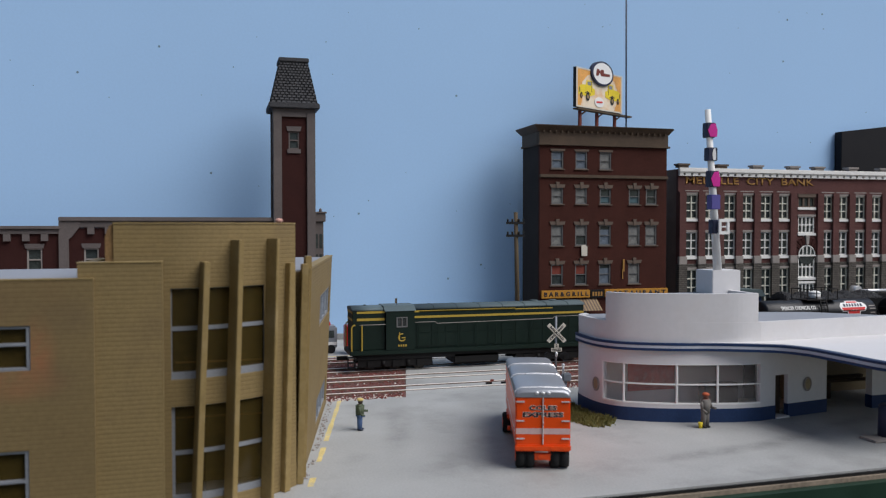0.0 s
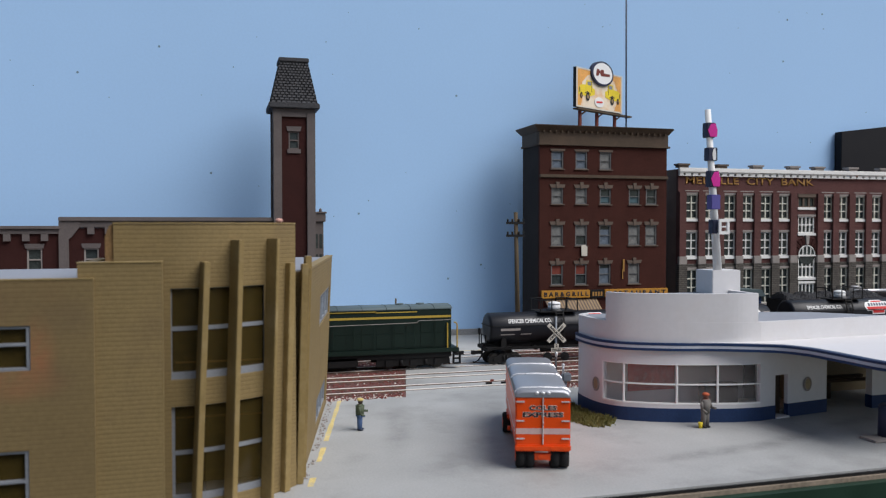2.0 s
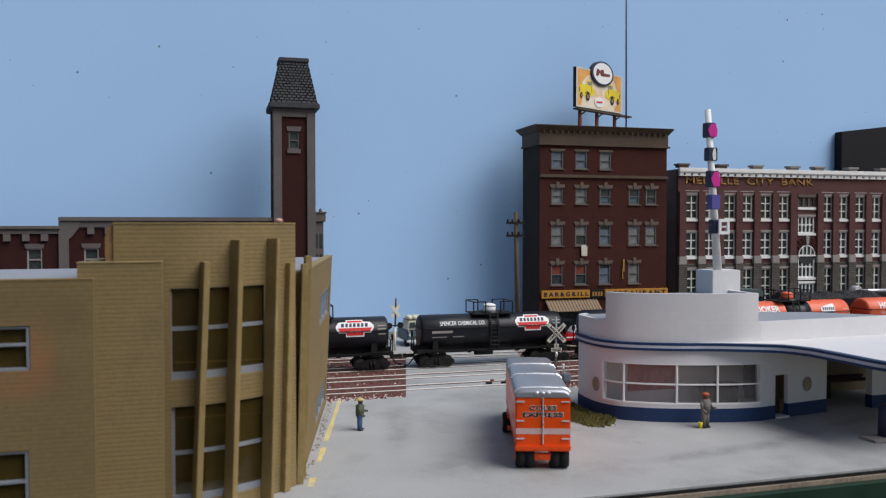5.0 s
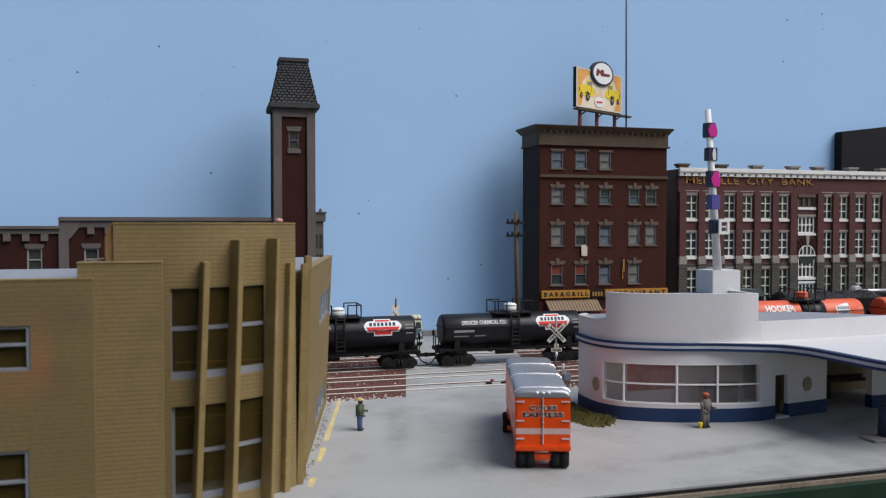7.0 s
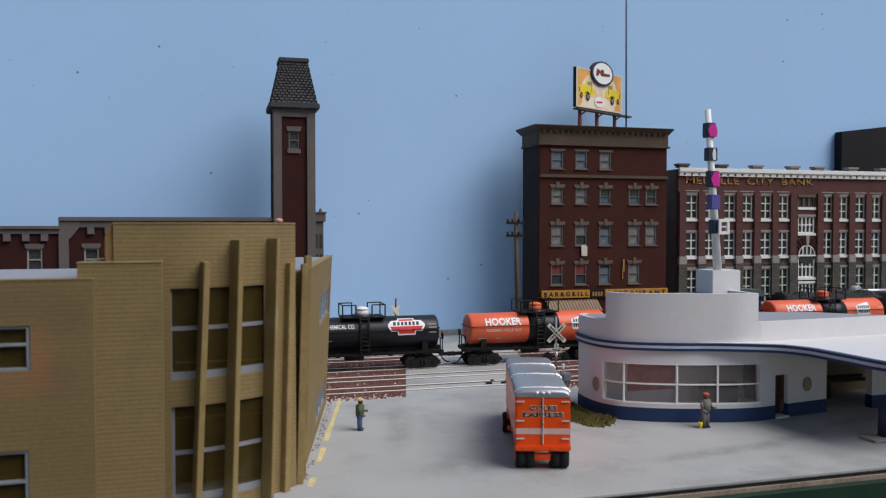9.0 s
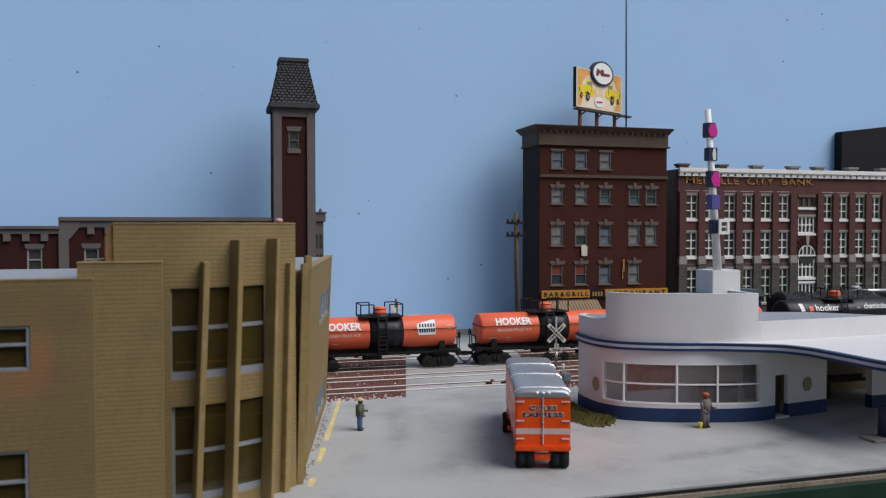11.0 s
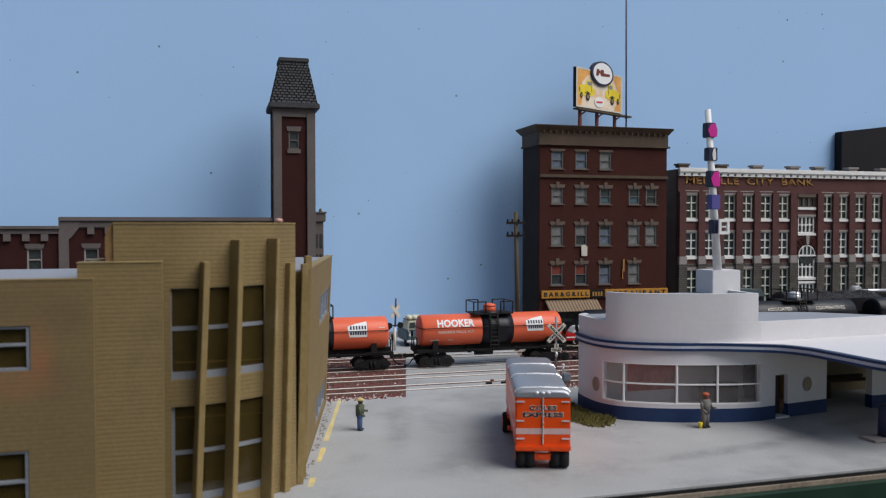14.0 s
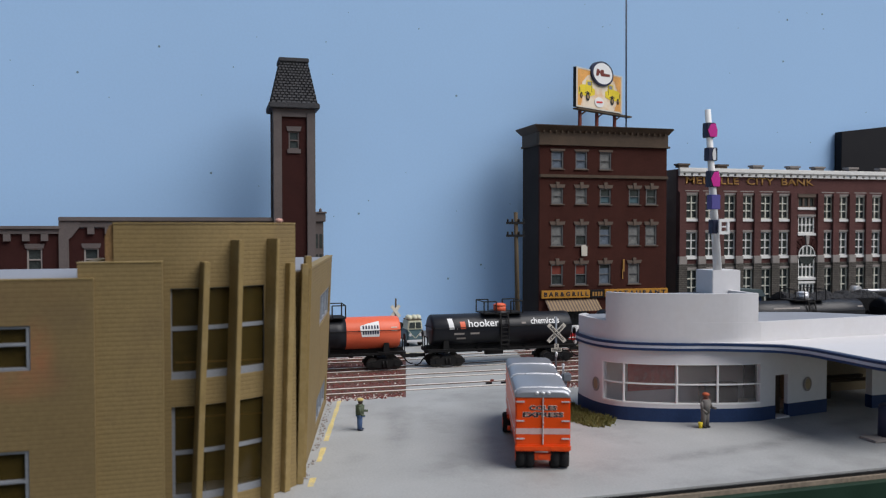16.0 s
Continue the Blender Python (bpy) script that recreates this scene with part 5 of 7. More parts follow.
# ---- express truck ----
def build_truck():
    t = thing("express_truck", "bright orange delivery truck with silver roof and black lettering", "truck", P(15.5, 36.9, 0, rz=-17.4))
    hw, L = 1.31, 10.0
    bm = B()
    box(bm, -hw, hw, 0, L, 1.1, 3.42)
    part("van_body", bm, "orange", t, bevel=0.07)
    # rounded silver roof with ribs
    bm = B()
    prof = [(-hw - 0.02, 3.38), (-hw - 0.02, 3.55), (-hw + 0.1, 3.68), (-hw + 0.3, 3.75), (0, 3.78), (hw - 0.3, 3.75), (hw - 0.1, 3.68), (hw + 0.02, 3.55), (hw + 0.02, 3.38)]
    rings = [(-0.03, 0.98, -0.16), (0.08, 0.995, -0.05), (0.25, 1, 0), (L - 0.35, 1, 0), (L - 0.1, 0.97, -0.04), (L, 0.9, -0.12)]
    vs = [[bm.verts.new((x * k, y, z + (dz if z > 3.5 else 0))) for x, z in prof] for y, k, dz in rings]
    for a, b in zip(vs, vs[1:]):
        for i in range(len(prof) - 1):
            bm.faces.new((a[i], a[i + 1], b[i + 1], b[i])).smooth = True
    bm.faces.new(vs[0][::-1])
    bm.faces.new(vs[-1])
    roof = part("roof", bm, "silver", t, "rounded silver ribbed roof")
    for y in (0.3, 4.0, 7.2):
        bm = B()
        path(bm, [(x, y, z + 0.012) for x, z in prof[1:-1]], 0.05, 6)
        part("roof_rib", bm, "chrome", roof)
    for x in (-0.28, 0, 0.28):
        bm = B()
        ball(bm, (x, 0.0, 3.58), 0.11, 0.1, 0.075, 8)
        part("marker_light", bm, "chrome", roof)
    # rear doors
    bm = B()
    box(bm, -0.025, 0.025, -0.035, -0.003, 1.21, 3.35)
    part("door_seam", bm, "rust_red", t)
    bm = B()
    rod(bm, (0.0, -0.06, 1.22), (0.0, -0.06, 3.38), 0.03, 6)
    part("lock_rod", bm, "chrome", t)
    bm = B()
    box(bm, -hw + 0.02, hw - 0.02, -0.012, -0.004, 1.68, 1.95)
    part("pale_band", bm, "band_pink", t, "pale pink-white band across the doors")
    for s in (-1, 1):
        for z in (1.48, 2.3, 3.18):
            bm = B()
            box(bm, s * hw - (0.02 if s > 0 else -0.02) - (0.42 if s > 0 else 0), s * hw - (0.02 if s > 0 else -0.02) + (0 if s > 0 else 0.42), -0.08, -0.023, z - 0.035, z + 0.035)
            part("hinge", bm, "chrome", t, bevel=0.02)
    for txt, z, wd in (("COLES", 2.88, 1.3), ("EXPRESS", 2.57, 1.92)):
        words("lettering_outline", txt, 0.29, "off_white", t, 0, -0.003, z, wd + 0.05, 0.022, 0.003)
        words("lettering", txt, 0.29, "letter_black", t, 0, -0.004, z, wd, 0.010, 0.008)
    # bumper and chassis
    bm = B()
    box(bm, -hw - 0.02, hw + 0.02, -0.12, 0.2, 0.9, 1.2)
    part("bumper", bm, "orange", t, bevel=0.06)
    for x in (-0.95, -0.35, 0.45, 0.95):
        bm = B()
        rod(bm, (x, -0.16, 1.05), (x, -0.1, 1.05), 0.07, 10)
        part("rear_light", bm, "orange", t)
    bm = B()
    for x in (-0.45, 0.45):
        box(bm, x - 0.1, x + 0.1, 0.2, L + 0.6, 0.55, 0.85)
    box(bm, -0.4, 0.4, 0.1, 0.3, 0.45, 0.75)
    part("chassis", bm, "orange", t)
    bm = B()
    box(bm, -0.2, 0.2, 0.02, 0.1, 0.55, 0.72)
    part("tow_plate", bm, "orange", t)
    wh = B()
    rod(wh, (-0.23, 0, 0), (0.23, 0, 0), 0.6, 24)
    tyre = mesh_of("wheel", wh, "tyre", 0.05)
    hb = B()
    rod(hb, (-0.245, 0, 0), (0.245, 0, 0), 0.3, 14)
    rim = mesh_of("rim", hb, "orange")
    for x in (-1.05, -0.6, 0.6, 1.05):
        w = part("wheel", tyre, None, t, at=P(x * 1.045, 0.62, 0.6))
        part("rim", rim, None, w)
    for x in (-1.42, 1.42):
        w = part("wheel", tyre, None, t, at=P(x * 1.02, 7.4, 0.6))
        part("rim", rim, None, w)
    for s in (-1, 1):
        bm = B()
        box(bm, s * 1.3 - 0.08, s * 1.3 + 0.08, 6.7, 8.2, 0.85, 1.2)
        part("mudguard", bm, "orange", t, bevel=0.06)
        bm = B()
        rod(bm, (s * 1.48, 4.3, 0.95), (s * 1.32, 4.3, 0.95), 0.12, 8)
        part("side_light", bm, "orange", t)
    bm = B()
    box(bm, -1.2, 1.2, L, L + 1.5, 0.6, 2.5)
    part("cab", bm, "orange", t, bevel=0.2)
    # lining on the side facing the street
    for z in (1.7, 3.0):
        bm = B()
        box(bm, -hw - 0.012, -hw - 0.002, 0.3, L - 0.2, z, z + 0.06)
        part("side_trim", bm, "chrome", t)
    stretch(t, 1.045, 1.085, ("wheel", "rim"))


def stretch(t, kx, kz, skip):
    """Widens and heightens the parts of a thing, but for those named in skip."""
    for o in t.children_recursive:
        if o.name.split(".")[0] in skip:
            continue
        o.data.transform(Matrix.Diagonal((kx, 1, kz, 1)))
        o.location = (o.location.x * kx, o.location.y, o.location.z * kz)


# ---- small painted figurines, each one plain piece ----
def figurine(label, x, y, h, rz, bands, lean=0.0):
    k = h / 1.95
    bm = B()
    for s in (-1, 1):
        ball(bm, (s * 0.14, -0.06, 0.06), 0.11, 0.2, 0.06, 8)
        rod(bm, (s * 0.13, 0, 0.06), (s * 0.11, 0, 0.95), 0.12, 8, 0.16)
    rod(bm, (0, 0, 0.85), (0, -0.02, 1.5), 0.25, 10, 0.28)
    ball(bm, (0, -0.02, 1.48), 0.32, 0.2, 0.14, 10)
    rod(bm, (-0.3, 0, 1.46), (-0.36, -0.1, 1.05), 0.085, 8, 0.075)
    rod(bm, (-0.36, -0.1, 1.05), (-0.28, -0.36, 0.9), 0.07, 8)
    rod(bm, (0.3, 0, 1.46), (0.38, -0.08, 1.08), 0.085, 8, 0.075)
    rod(bm, (0.38, -0.08, 1.08), (0.34, -0.42, 1.1 + lean), 0.07, 8)
    ball(bm, (0, -0.04, 1.72), 0.14, 0.155, 0.17, 10)
    ball(bm, (0, -0.03, 1.84), 0.19, 0.21, 0.10, 10)
    for v in bm.verts:
        v.co *= k
    ob = part("figurine", bm, figure_mat("figurine_paint", bands))
    ob.matrix_basis = P(x, y, 0.0, rz=rz)
    tagged(ob, label, "figurine", "painted figurines")


def build_figures():
    figurine("painted figurine in yellow helmet, green shirt, blue trousers", 8.05, 47.2, 1.95, 70, [(0, (0.02, 0.03, 0.06)), (0.12, (0.05, 0.10, 0.22)), (0.93, (0.06, 0.08, 0.045)), (1.58, (0.05, 0.035, 0.03)), (1.76, (0.62, 0.48, 0.16))])
    figurine("painted figurine in grey overalls and orange cap by the station", 28.3, 42.2, 2.15, 15, [(0, (0.02, 0.02, 0.02)), (0.12, (0.13, 0.12, 0.11)), (1.72, (0.16, 0.06, 0.04)), (1.97, (0.45, 0.09, 0.03))])
    figurine("small white painted figurine beside the far road", 31.3, 84.7, 2.4, -20, [(0, (0.3, 0.28, 0.26)), (0.1, (0.6, 0.58, 0.55)), (1.6, (0.10, 0.06, 0.04)), (1.76, (0.05, 0.03, 0.03))])
    t = thing("yellow_bucket", "small yellow bucket standing beside the figurine", "bucket", P(27.92, 42.12, 0))
    bm = B()
    rod(bm, (0, 0, 0), (0, 0, 0.36), 0.10, 12, 0.14)
    part("pail", bm, "bright_yellow", t)


# ---- crossing signs, poles, vehicles across the tracks ----
def crossbuck(name, label, x, y, rz, back=False):
    t = thing(name, label, "crossing sign", P(x, y, 0, rz=rz))
    bm = B()
    rod(bm, (0, 0.12, 0), (0.12 if back else 0, 0.12, 5.1 if back else 4.82), 0.09, 8)
    part("post", bm, "grey_car" if not back else "wood_pole", t)
    for a in (52, -52) if back else (45, -45):
        bm = B()
        half = 0.72 if back else 1.0
        box(bm, -half, half, -0.04, 0.02, -0.17, 0.17)
        y0 = 0 if a > 0 else -0.065
        b = part("blade", bm, "off_white", t, at=P(0, y0, 3.86 if back else 3.5, ry=-a), bevel=0.015)
        if not back:
            if a > 0:
                words("lettering", "CROSSING", 0.24, "black", b, 0, -0.042, 0, 1.55, 0.010, 0.01)
            else:
                words("lettering", "RAILROAD", 0.24, "black", b, 0, -0.042, 0, 1.55, 0.010, 0.01)
    if back:
        for s in (-1, 1):
            bm = B()
            rod(bm, (s * 0.6, 0.02, 2.45), (s * 0.6, 0.2, 2.45), 0.3, 16)
            part("flasher", bm, "black", t)
        bm = B()
        box(bm, -0.7, 0.7, 0.05, 0.18, 2.4, 2.5)
        part("light_arm", bm, "black", t)
        bm = B()
        rod(bm, (0, 0.12, 0), (0, 0.12, 2.3), 0.14, 8)
        part("post_sleeve", bm, "off_white", t)
        return
    bm = B()
    box(bm, -0.45, 0.45, -0.05, 0.02, 1.98, 2.28)
    pl = part("plate", bm, "off_white", t, bevel=0.02)
    words("lettering", "TRACKS", 0.26, "black", pl, 0, -0.052, 2.13, 0.78, 0.01, 0.01)
    bm = B()
    box(bm, -0.19, 0.19, -0.05, 0.02, 2.29, 2.62)
    pl = part("plate", bm, "off_white", t, bevel=0.02)
    words("lettering", "2", 0.32, "black", pl, 0, -0.052, 2.46, None, 0.012, 0.01)
    bm = B()
    box(bm, -0.95, 0.95, 0.0, 0.16, 1.52, 1.66)
    part("light_arm", bm, "black", t)
    for s in (-1, 1):
        bm = B()
        rod(bm, (s * 0.72, -0.02, 1.58), (s * 0.72, 0.14, 1.58), 0.36, 18)
        lt = part("flasher", bm, "black", t)
        bm = B()
        rod(bm, (s * 0.72, -0.08, 1.58), (s * 0.72, -0.022, 1.58), 0.16, 12)
        part("lens", bm, "frame_black", lt)
    bm = B()
    ball(bm, (0, 0, 1.75), 0.13, 0.13, 0.25, 8)
    part("junction", bm, "chrome", t)
    bm = B()
    box(bm, -0.3, 0.3, -0.1, 0.35, 0, 0.3)
    part("base", bm, "stone_trim", t, bevel=0.05)


def build_street_things():
    crossbuck("crossbuck_signal", "white railroad crossing sign with flashing light arm", 26.4, 60.1, -6)
    crossbuck("crossbuck_signal", "back of a pale crossing sign on dark pole", 16.6, 76.6, 14, True)
    t = thing("relay_box", "grey railway relay box on a short post", "relay box", P(24.6, 54.3, 0))
    bm = B()
    rod(bm, (0, 0, 0), (0, 0, 0.9), 0.1, 8)
    part("post", bm, "grey_car", t)
    bm = B()
    box(bm, -0.32, 0.38, -0.25, 0.25, 0.75, 1.35)
    part("housing", bm, "grey_car", t, bevel=0.08)
    bm = B()
    rod(bm, (-0.2, 0, 1.3), (-0.2, 0, 1.95), 0.09, 8)
    ball(bm, (-0.2, 0, 1.95), 0.13, 0.13, 0.13, 8)
    part("stub", bm, "chrome", t)
    # telegraph pole
    t = thing("utility_pole", "weathered brown wooden utility pole with two crossarms", "utility pole", P(29.5, 77.2, 0))
    bm = B()
    rod(bm, (0.15, 0, 0), (-0.15, 0, 13.6), 0.26, 10, 0.2)
    part("pole", bm, "wood_pole", t)
    for z in (12.5, 11.2):
        bm = B()
        box(bm, -1.25, 0.75, -0.3, -0.15, z - 0.12, z + 0.12)
        arm = part("crossarm", bm, "black", t)
        for x in (-1.1, -0.6, 0.1, 0.6):
            bm = B()
            rod(bm, (x, -0.22, z + 0.12), (x, -0.22, z + 0.42), 0.1, 8)
            part("insulator", bm, "black", arm)
    # fire engine
    t = thing("fire_engine", "small red vintage fire engine parked by the road", "fire engine", P(11.4, 75.0, 0))
    bm = B()
    box(bm, 0.1, 0.95, 0, 1.6, 0.55, 2.75)
    part("body", bm, "fire_red", t, bevel=0.08)
    bm = B()
    slab(bm, [(0.96, 0.6), (2.9, 0.6), (2.9, 1.9), (2.5, 2.0), (2.2, 2.8), (1.2, 2.8), (0.96, 2.5)], 0.05, 1.55)
    part("cab", bm, "fire_red", t, bevel=0.06)
    bm = B()
    box(bm, 1.3, 2.1, 0.02, 0.046, 2.1, 2.6)
    part("cab_window", bm, "dark_glass", t)
    bm = B()
    rod(bm, (1.9, 0.8, 2.8), (1.9, 0.8, 3.1), 0.16, 10)
    part("beacon", bm, "fire_red", t)
    for x in (1.4,):
        bm = B()
        rod(bm, (x, -0.08, 0.6), (x, 1.7, 0.6), 0.6, 20)
        w = part("wheel", bm, "tyre", t)
        bm = B()
        rod(bm, (x, -0.11, 0.6), (x, -0.085, 0.6), 0.36, 16)
        part("rim", bm, "fire_red", w)
        bm = B()
        path(bm, [(x + 0.72 * math.cos(radians(a)), -0.06, 0.6 + 0.72 * math.sin(radians(a))) for a in range(0, 181, 20)], 0.06)
        part("wheel_arch", bm, "chrome", w)
    # teal truck with pale load, nose to the tracks
    t = thing("teal_truck", "teal and cream truck with pale green load", "truck", P(19.1, 78.6, 0, rz=4))
    bm = B()
    box(bm, -1.0, 1.0, 0, 3.6, 0.5, 1.7)
    part("body", bm, "teal", t, bevel=0.15)
    bm = B()
    slab(bm, [(-0.95, 1.702), (0.95, 1.702), (0.8, 2.65), (-0.8, 2.65)], 0.05, 2.0)
    part("cab", bm, "cream", t, bevel=0.08)
    bm = B()
    slab(bm, [(-0.75, 1.85), (0.75, 1.85), (0.66, 2.45), (-0.66, 2.45)], 0.02, 0.046)
    part("windscreen", bm, "dark_glass", t)
    bm = B()
    for x in (-0.5, 0.15, 0.6):
        ball(bm, (x, 0.9, 2.85), 0.42, 0.6, 0.32, 10)
    part("load", bm, "cream", t, bevel=0)
    for x in (-0.62, 0.62):
        bm = B()
        rod(bm, (x, -0.06, 1.2), (x, 0.02, 1.2), 0.16, 12)
        part("headlight", bm, "chrome", t)
    bm = B()
    box(bm, -1.05, 1.05, -0.14, -0.004, 0.45, 0.7)
    part("bumper", bm, "chrome", t, bevel=0.04)
    for x in (-0.8, 0.8):
        bm = B()
        rod(bm, (x - 0.18, 0.7, 0.42), (x + 0.18, 0.7, 0.42), 0.42, 16)
        part("wheel", bm, "tyre", t)
    bm = B()
    box(bm, -0.035, 0.035, -0.01, 0.018, 1.8, 2.5)
    part("windscreen_bar", bm, "cream", t)
    bm = B()
    for k in (-1, 1):
        slab(bm, [(k * 0.08, 0.85), (0, 0.85), (k * 0.85, 1.7), (k * 0.95, 1.7)][::-k], -0.03, -0.004)
    part("front_chevron", bm, "cream", t)
    bm = B()
    box(bm, -0.82, 0.82, 0.1, 1.9, 2.655, 2.72)
    part("roof_rack", bm, "wood_pole", t)
    stretch(t, 0.87, 1.0, ())
    # red car before the bar
    t = thing("red_car", "red and white vintage saloon parked before the bar", "car", P(33.95, 74.9, 0, rz=-3))
    bm = B()
    slab(bm, [(0, 0.45), (5.2, 0.45), (5.25, 0.95), (5.0, 1.2), (0.15, 1.22), (-0.05, 0.95)], 0, 2.0)
    part("body", bm, "fire_red", t, bevel=0.12)
    bm = B()
    slab(bm, [(0.75, 1.22), (4.1, 1.22), (3.5, 1.85), (1.25, 1.87)], 0.15, 1.85)
    part("cabin", bm, "white", t, bevel=0.1)
    bm = B()
    slab(bm, [(1.15, 1.3), (3.65, 1.3), (3.3, 1.68), (1.4, 1.68)], 0.11, 0.147)
    part("side_window", bm, "dark_glass", t)
    bm = B()
    box(bm, 0.05, 5.1, -0.03, -0.004, 0.8, 0.92)
    part("side_flash", bm, "white", t)
    for x in (1.0, 4.1):
        for y in (0.02, 1.68):
            bm = B()
            rod(bm, (x, y, 0.4), (x, y + 0.3, 0.4), 0.4, 18)
            w = part("wheel", bm, "tyre", t, bevel=0.04)
            bm = B()
            rod(bm, (x, y - 0.02, 0.4), (x, y - 0.004, 0.4), 0.2, 14)
            part("hubcap", bm, "chrome", w)
    for x in (-0.12, 5.2):
        bm = B()
        box(bm, x, x + 0.1, 0.05, 1.95, 0.5, 0.68)
        part("bumper", bm, "chrome", t, bevel=0.03)
    # grey van with red beacon
    t = thing("grey_van", "grey and white van with red roof beacon", "van", P(8.3, 76.5, 0))
    bm = B()
    box(bm, 0, 2.6, 0, 1.8, 0.4, 2.6)
    part("body", bm, "grey_car", t, bevel=0.15)
    bm = B()
    box(bm, 0.3, 2.3, -0.02, -0.004, 1.5, 2.2)
    part("side_window", bm, "dark_glass", t)
    bm = B()
    box(bm, 0, 2.6, -0.03, -0.004, 0.8, 1.1)
    part("side_band", bm, "white", t)
    bm = B()
    ball(bm, (1.9, 0.9, 2.7), 0.2, 0.2, 0.3, 8)
    part("beacon", bm, "fire_red", t)
    for x in (0.6, 2.0):
        bm = B()
        rod(bm, (x, -0.05, 0.42), (x, 1.85, 0.42), 0.42, 16)
        part("wheel", bm, "tyre", t)
    # red fuel pump by the bar
    t = thing("red_pump", "small red fuel pump beside the far road", "fuel pump", P(30.9, 82.3, 0))
    bm = B()
    box(bm, -0.3, 0.3, -0.2, 0.2, 0, 1.3)
    part("housing", bm, "fire_red", t, bevel=0.06)
    bm = B()
    ball(bm, (0, 0, 1.42), 0.16, 0.16, 0.16, 10)
    part("globe", bm, "fire_red", t)
    # dry grass beside the station
    bm = B()
    for _ in range(9000):
        x, y = random.uniform(20.2, 24.4), random.uniform(43.6, 53.4)
        if x > 23.2 and y > 46.6 or (x - 22.5) ** 2 / 3.6 + (y - 48.4) ** 2 / 20 > random.uniform(0.5, 1.1):
            continue
        h, r = random.uniform(0.06, 0.34), random.uniform(0.03, 0.10)
        dx, dy = random.uniform(-0.2, 0.2), random.uniform(-0.2, 0.2)
        v = [bm.verts.new(p) for p in ((x - r, y, 0), (x + r, y + r, 0), (x + r * 0.2, y - r, 0), (x + dx, y + dy, h))]
        for f in ((0, 1, 3), (1, 2, 3), (2, 0, 3)):
            bm.faces.new([v[k] for k in f])
    tagged(part("grass", bm, "grass"), "dry brown-green grass tufts beside the station", "grass", kind="stuff")
    # standing cars behind the station roof
    t = thing("hopper_car", "standing black hopper car heaped with coal", "hopper car", P(56.2, 71.3, 0.15))
    bm = B()
    box(bm, 0, 12.5, -1.6, 1.6, 1.0, 4.4)
    part("body", bm, "black", t, bevel=0.05)
    bm = B()
    nx, ny = 60, 14
    vs = [[bm.verts.new((0.15 + 12.2 * i / nx, -1.5 + 3.0 * j / ny, 4.41 + 0.75 * math.sin(math.pi * j / ny) ** 0.7 * (0.75 + 0.25 * math.sin(i * 0.5)) * (1 if 0 < i < nx else 0) + random.uniform(-0.09, 0.09))) for j in range(ny + 1)] for i in range(nx + 1)]
    for i in range(nx):
        for j in range(ny):
            bm.faces.new((vs[i][j], vs[i + 1][j], vs[i + 1][j + 1], vs[i][j + 1]))
    part("coal_load", bm, "coal", t, "heaped glossy coal")
    for x in (1.8, 10.7):
        bm = B()
        for dx in (-0.9, 0.9):
            rod(bm, (x + dx, -0.85, 0.5), (x + dx, 0.85, 0.5), 0.48, 16)
        box(bm, x - 1.4, x + 1.4, -1.0, -0.86, 0.35, 0.8)
        part("bogie", bm, "frame_black", t)
    t = thing("platform_shelter", "dark shelter with sloping grey roof beside the track", "shelter", P(49.2, 73.6, 0))
    bm = B()
    slab(bm, [(0, 4.6), (7.6, 4.6), (7.0, 5.35), (0.5, 5.6)], 0, 2.6)
    part("roof", bm, "loco_roof", t, bevel=0.04)
    for x in (0.6, 3.8, 7.0):
        bm = B()
        box(bm, x - 0.15, x + 0.15, 0.3, 0.6, 0, 4.6)
        part("post", bm, "navy", t)
    t = thing("silver_tank", "small silver tank and pipe above the track", "tank", P(69.0, 73.9, 0))
    bm = B()
    box(bm, -0.6, 4.5, -0.3, 0.5, 0, 4.6)
    part("stand", bm, "black", t)
    bm = B()
    rod(bm, (-0.2, -0.3, 5.05), (-0.2, 0.6, 5.05), 0.45, 18)
    rod(bm, (0, 0.1, 4.9), (5, 0.1, 4.9), 0.18, 10)
    part("drum", bm, "chrome", t)


# ---- the train ----
RAIL_TOP = 0.15
TRACK_Y = 66.6
R, ZC, TL = 1.35, 3.07, 13.57


def on_tank(bm, z0, lift):
    """Bends flat work in the x-z plane (centred on z=0) round the tank's near side at height z0."""
    a0 = math.asin((z0 - ZC) / R)
    for v in bm.verts:
        a = a0 + v.co.z / R
        r = R + lift - v.co.y
        v.co = Vector((v.co.x, -r * math.cos(a), ZC + r * math.sin(a)))
    return bm


def tank_words(body, size, material, parent, x, z, width, bold=0.01):
    bm = lettering(body, size, width, bold)
    for h in np.arange(-0.6, 0.61, 0.1):
        bmesh.ops.bisect_plane(bm, geom=[*bm.verts, *bm.edges, *bm.faces], dist=1e-5, plane_co=(0, 0, h), plane_no=(0, 0, 1))
    on_tank(bm, z, 0.022)
    part("lettering", bm, material, parent, at=P(x, 0, 0))


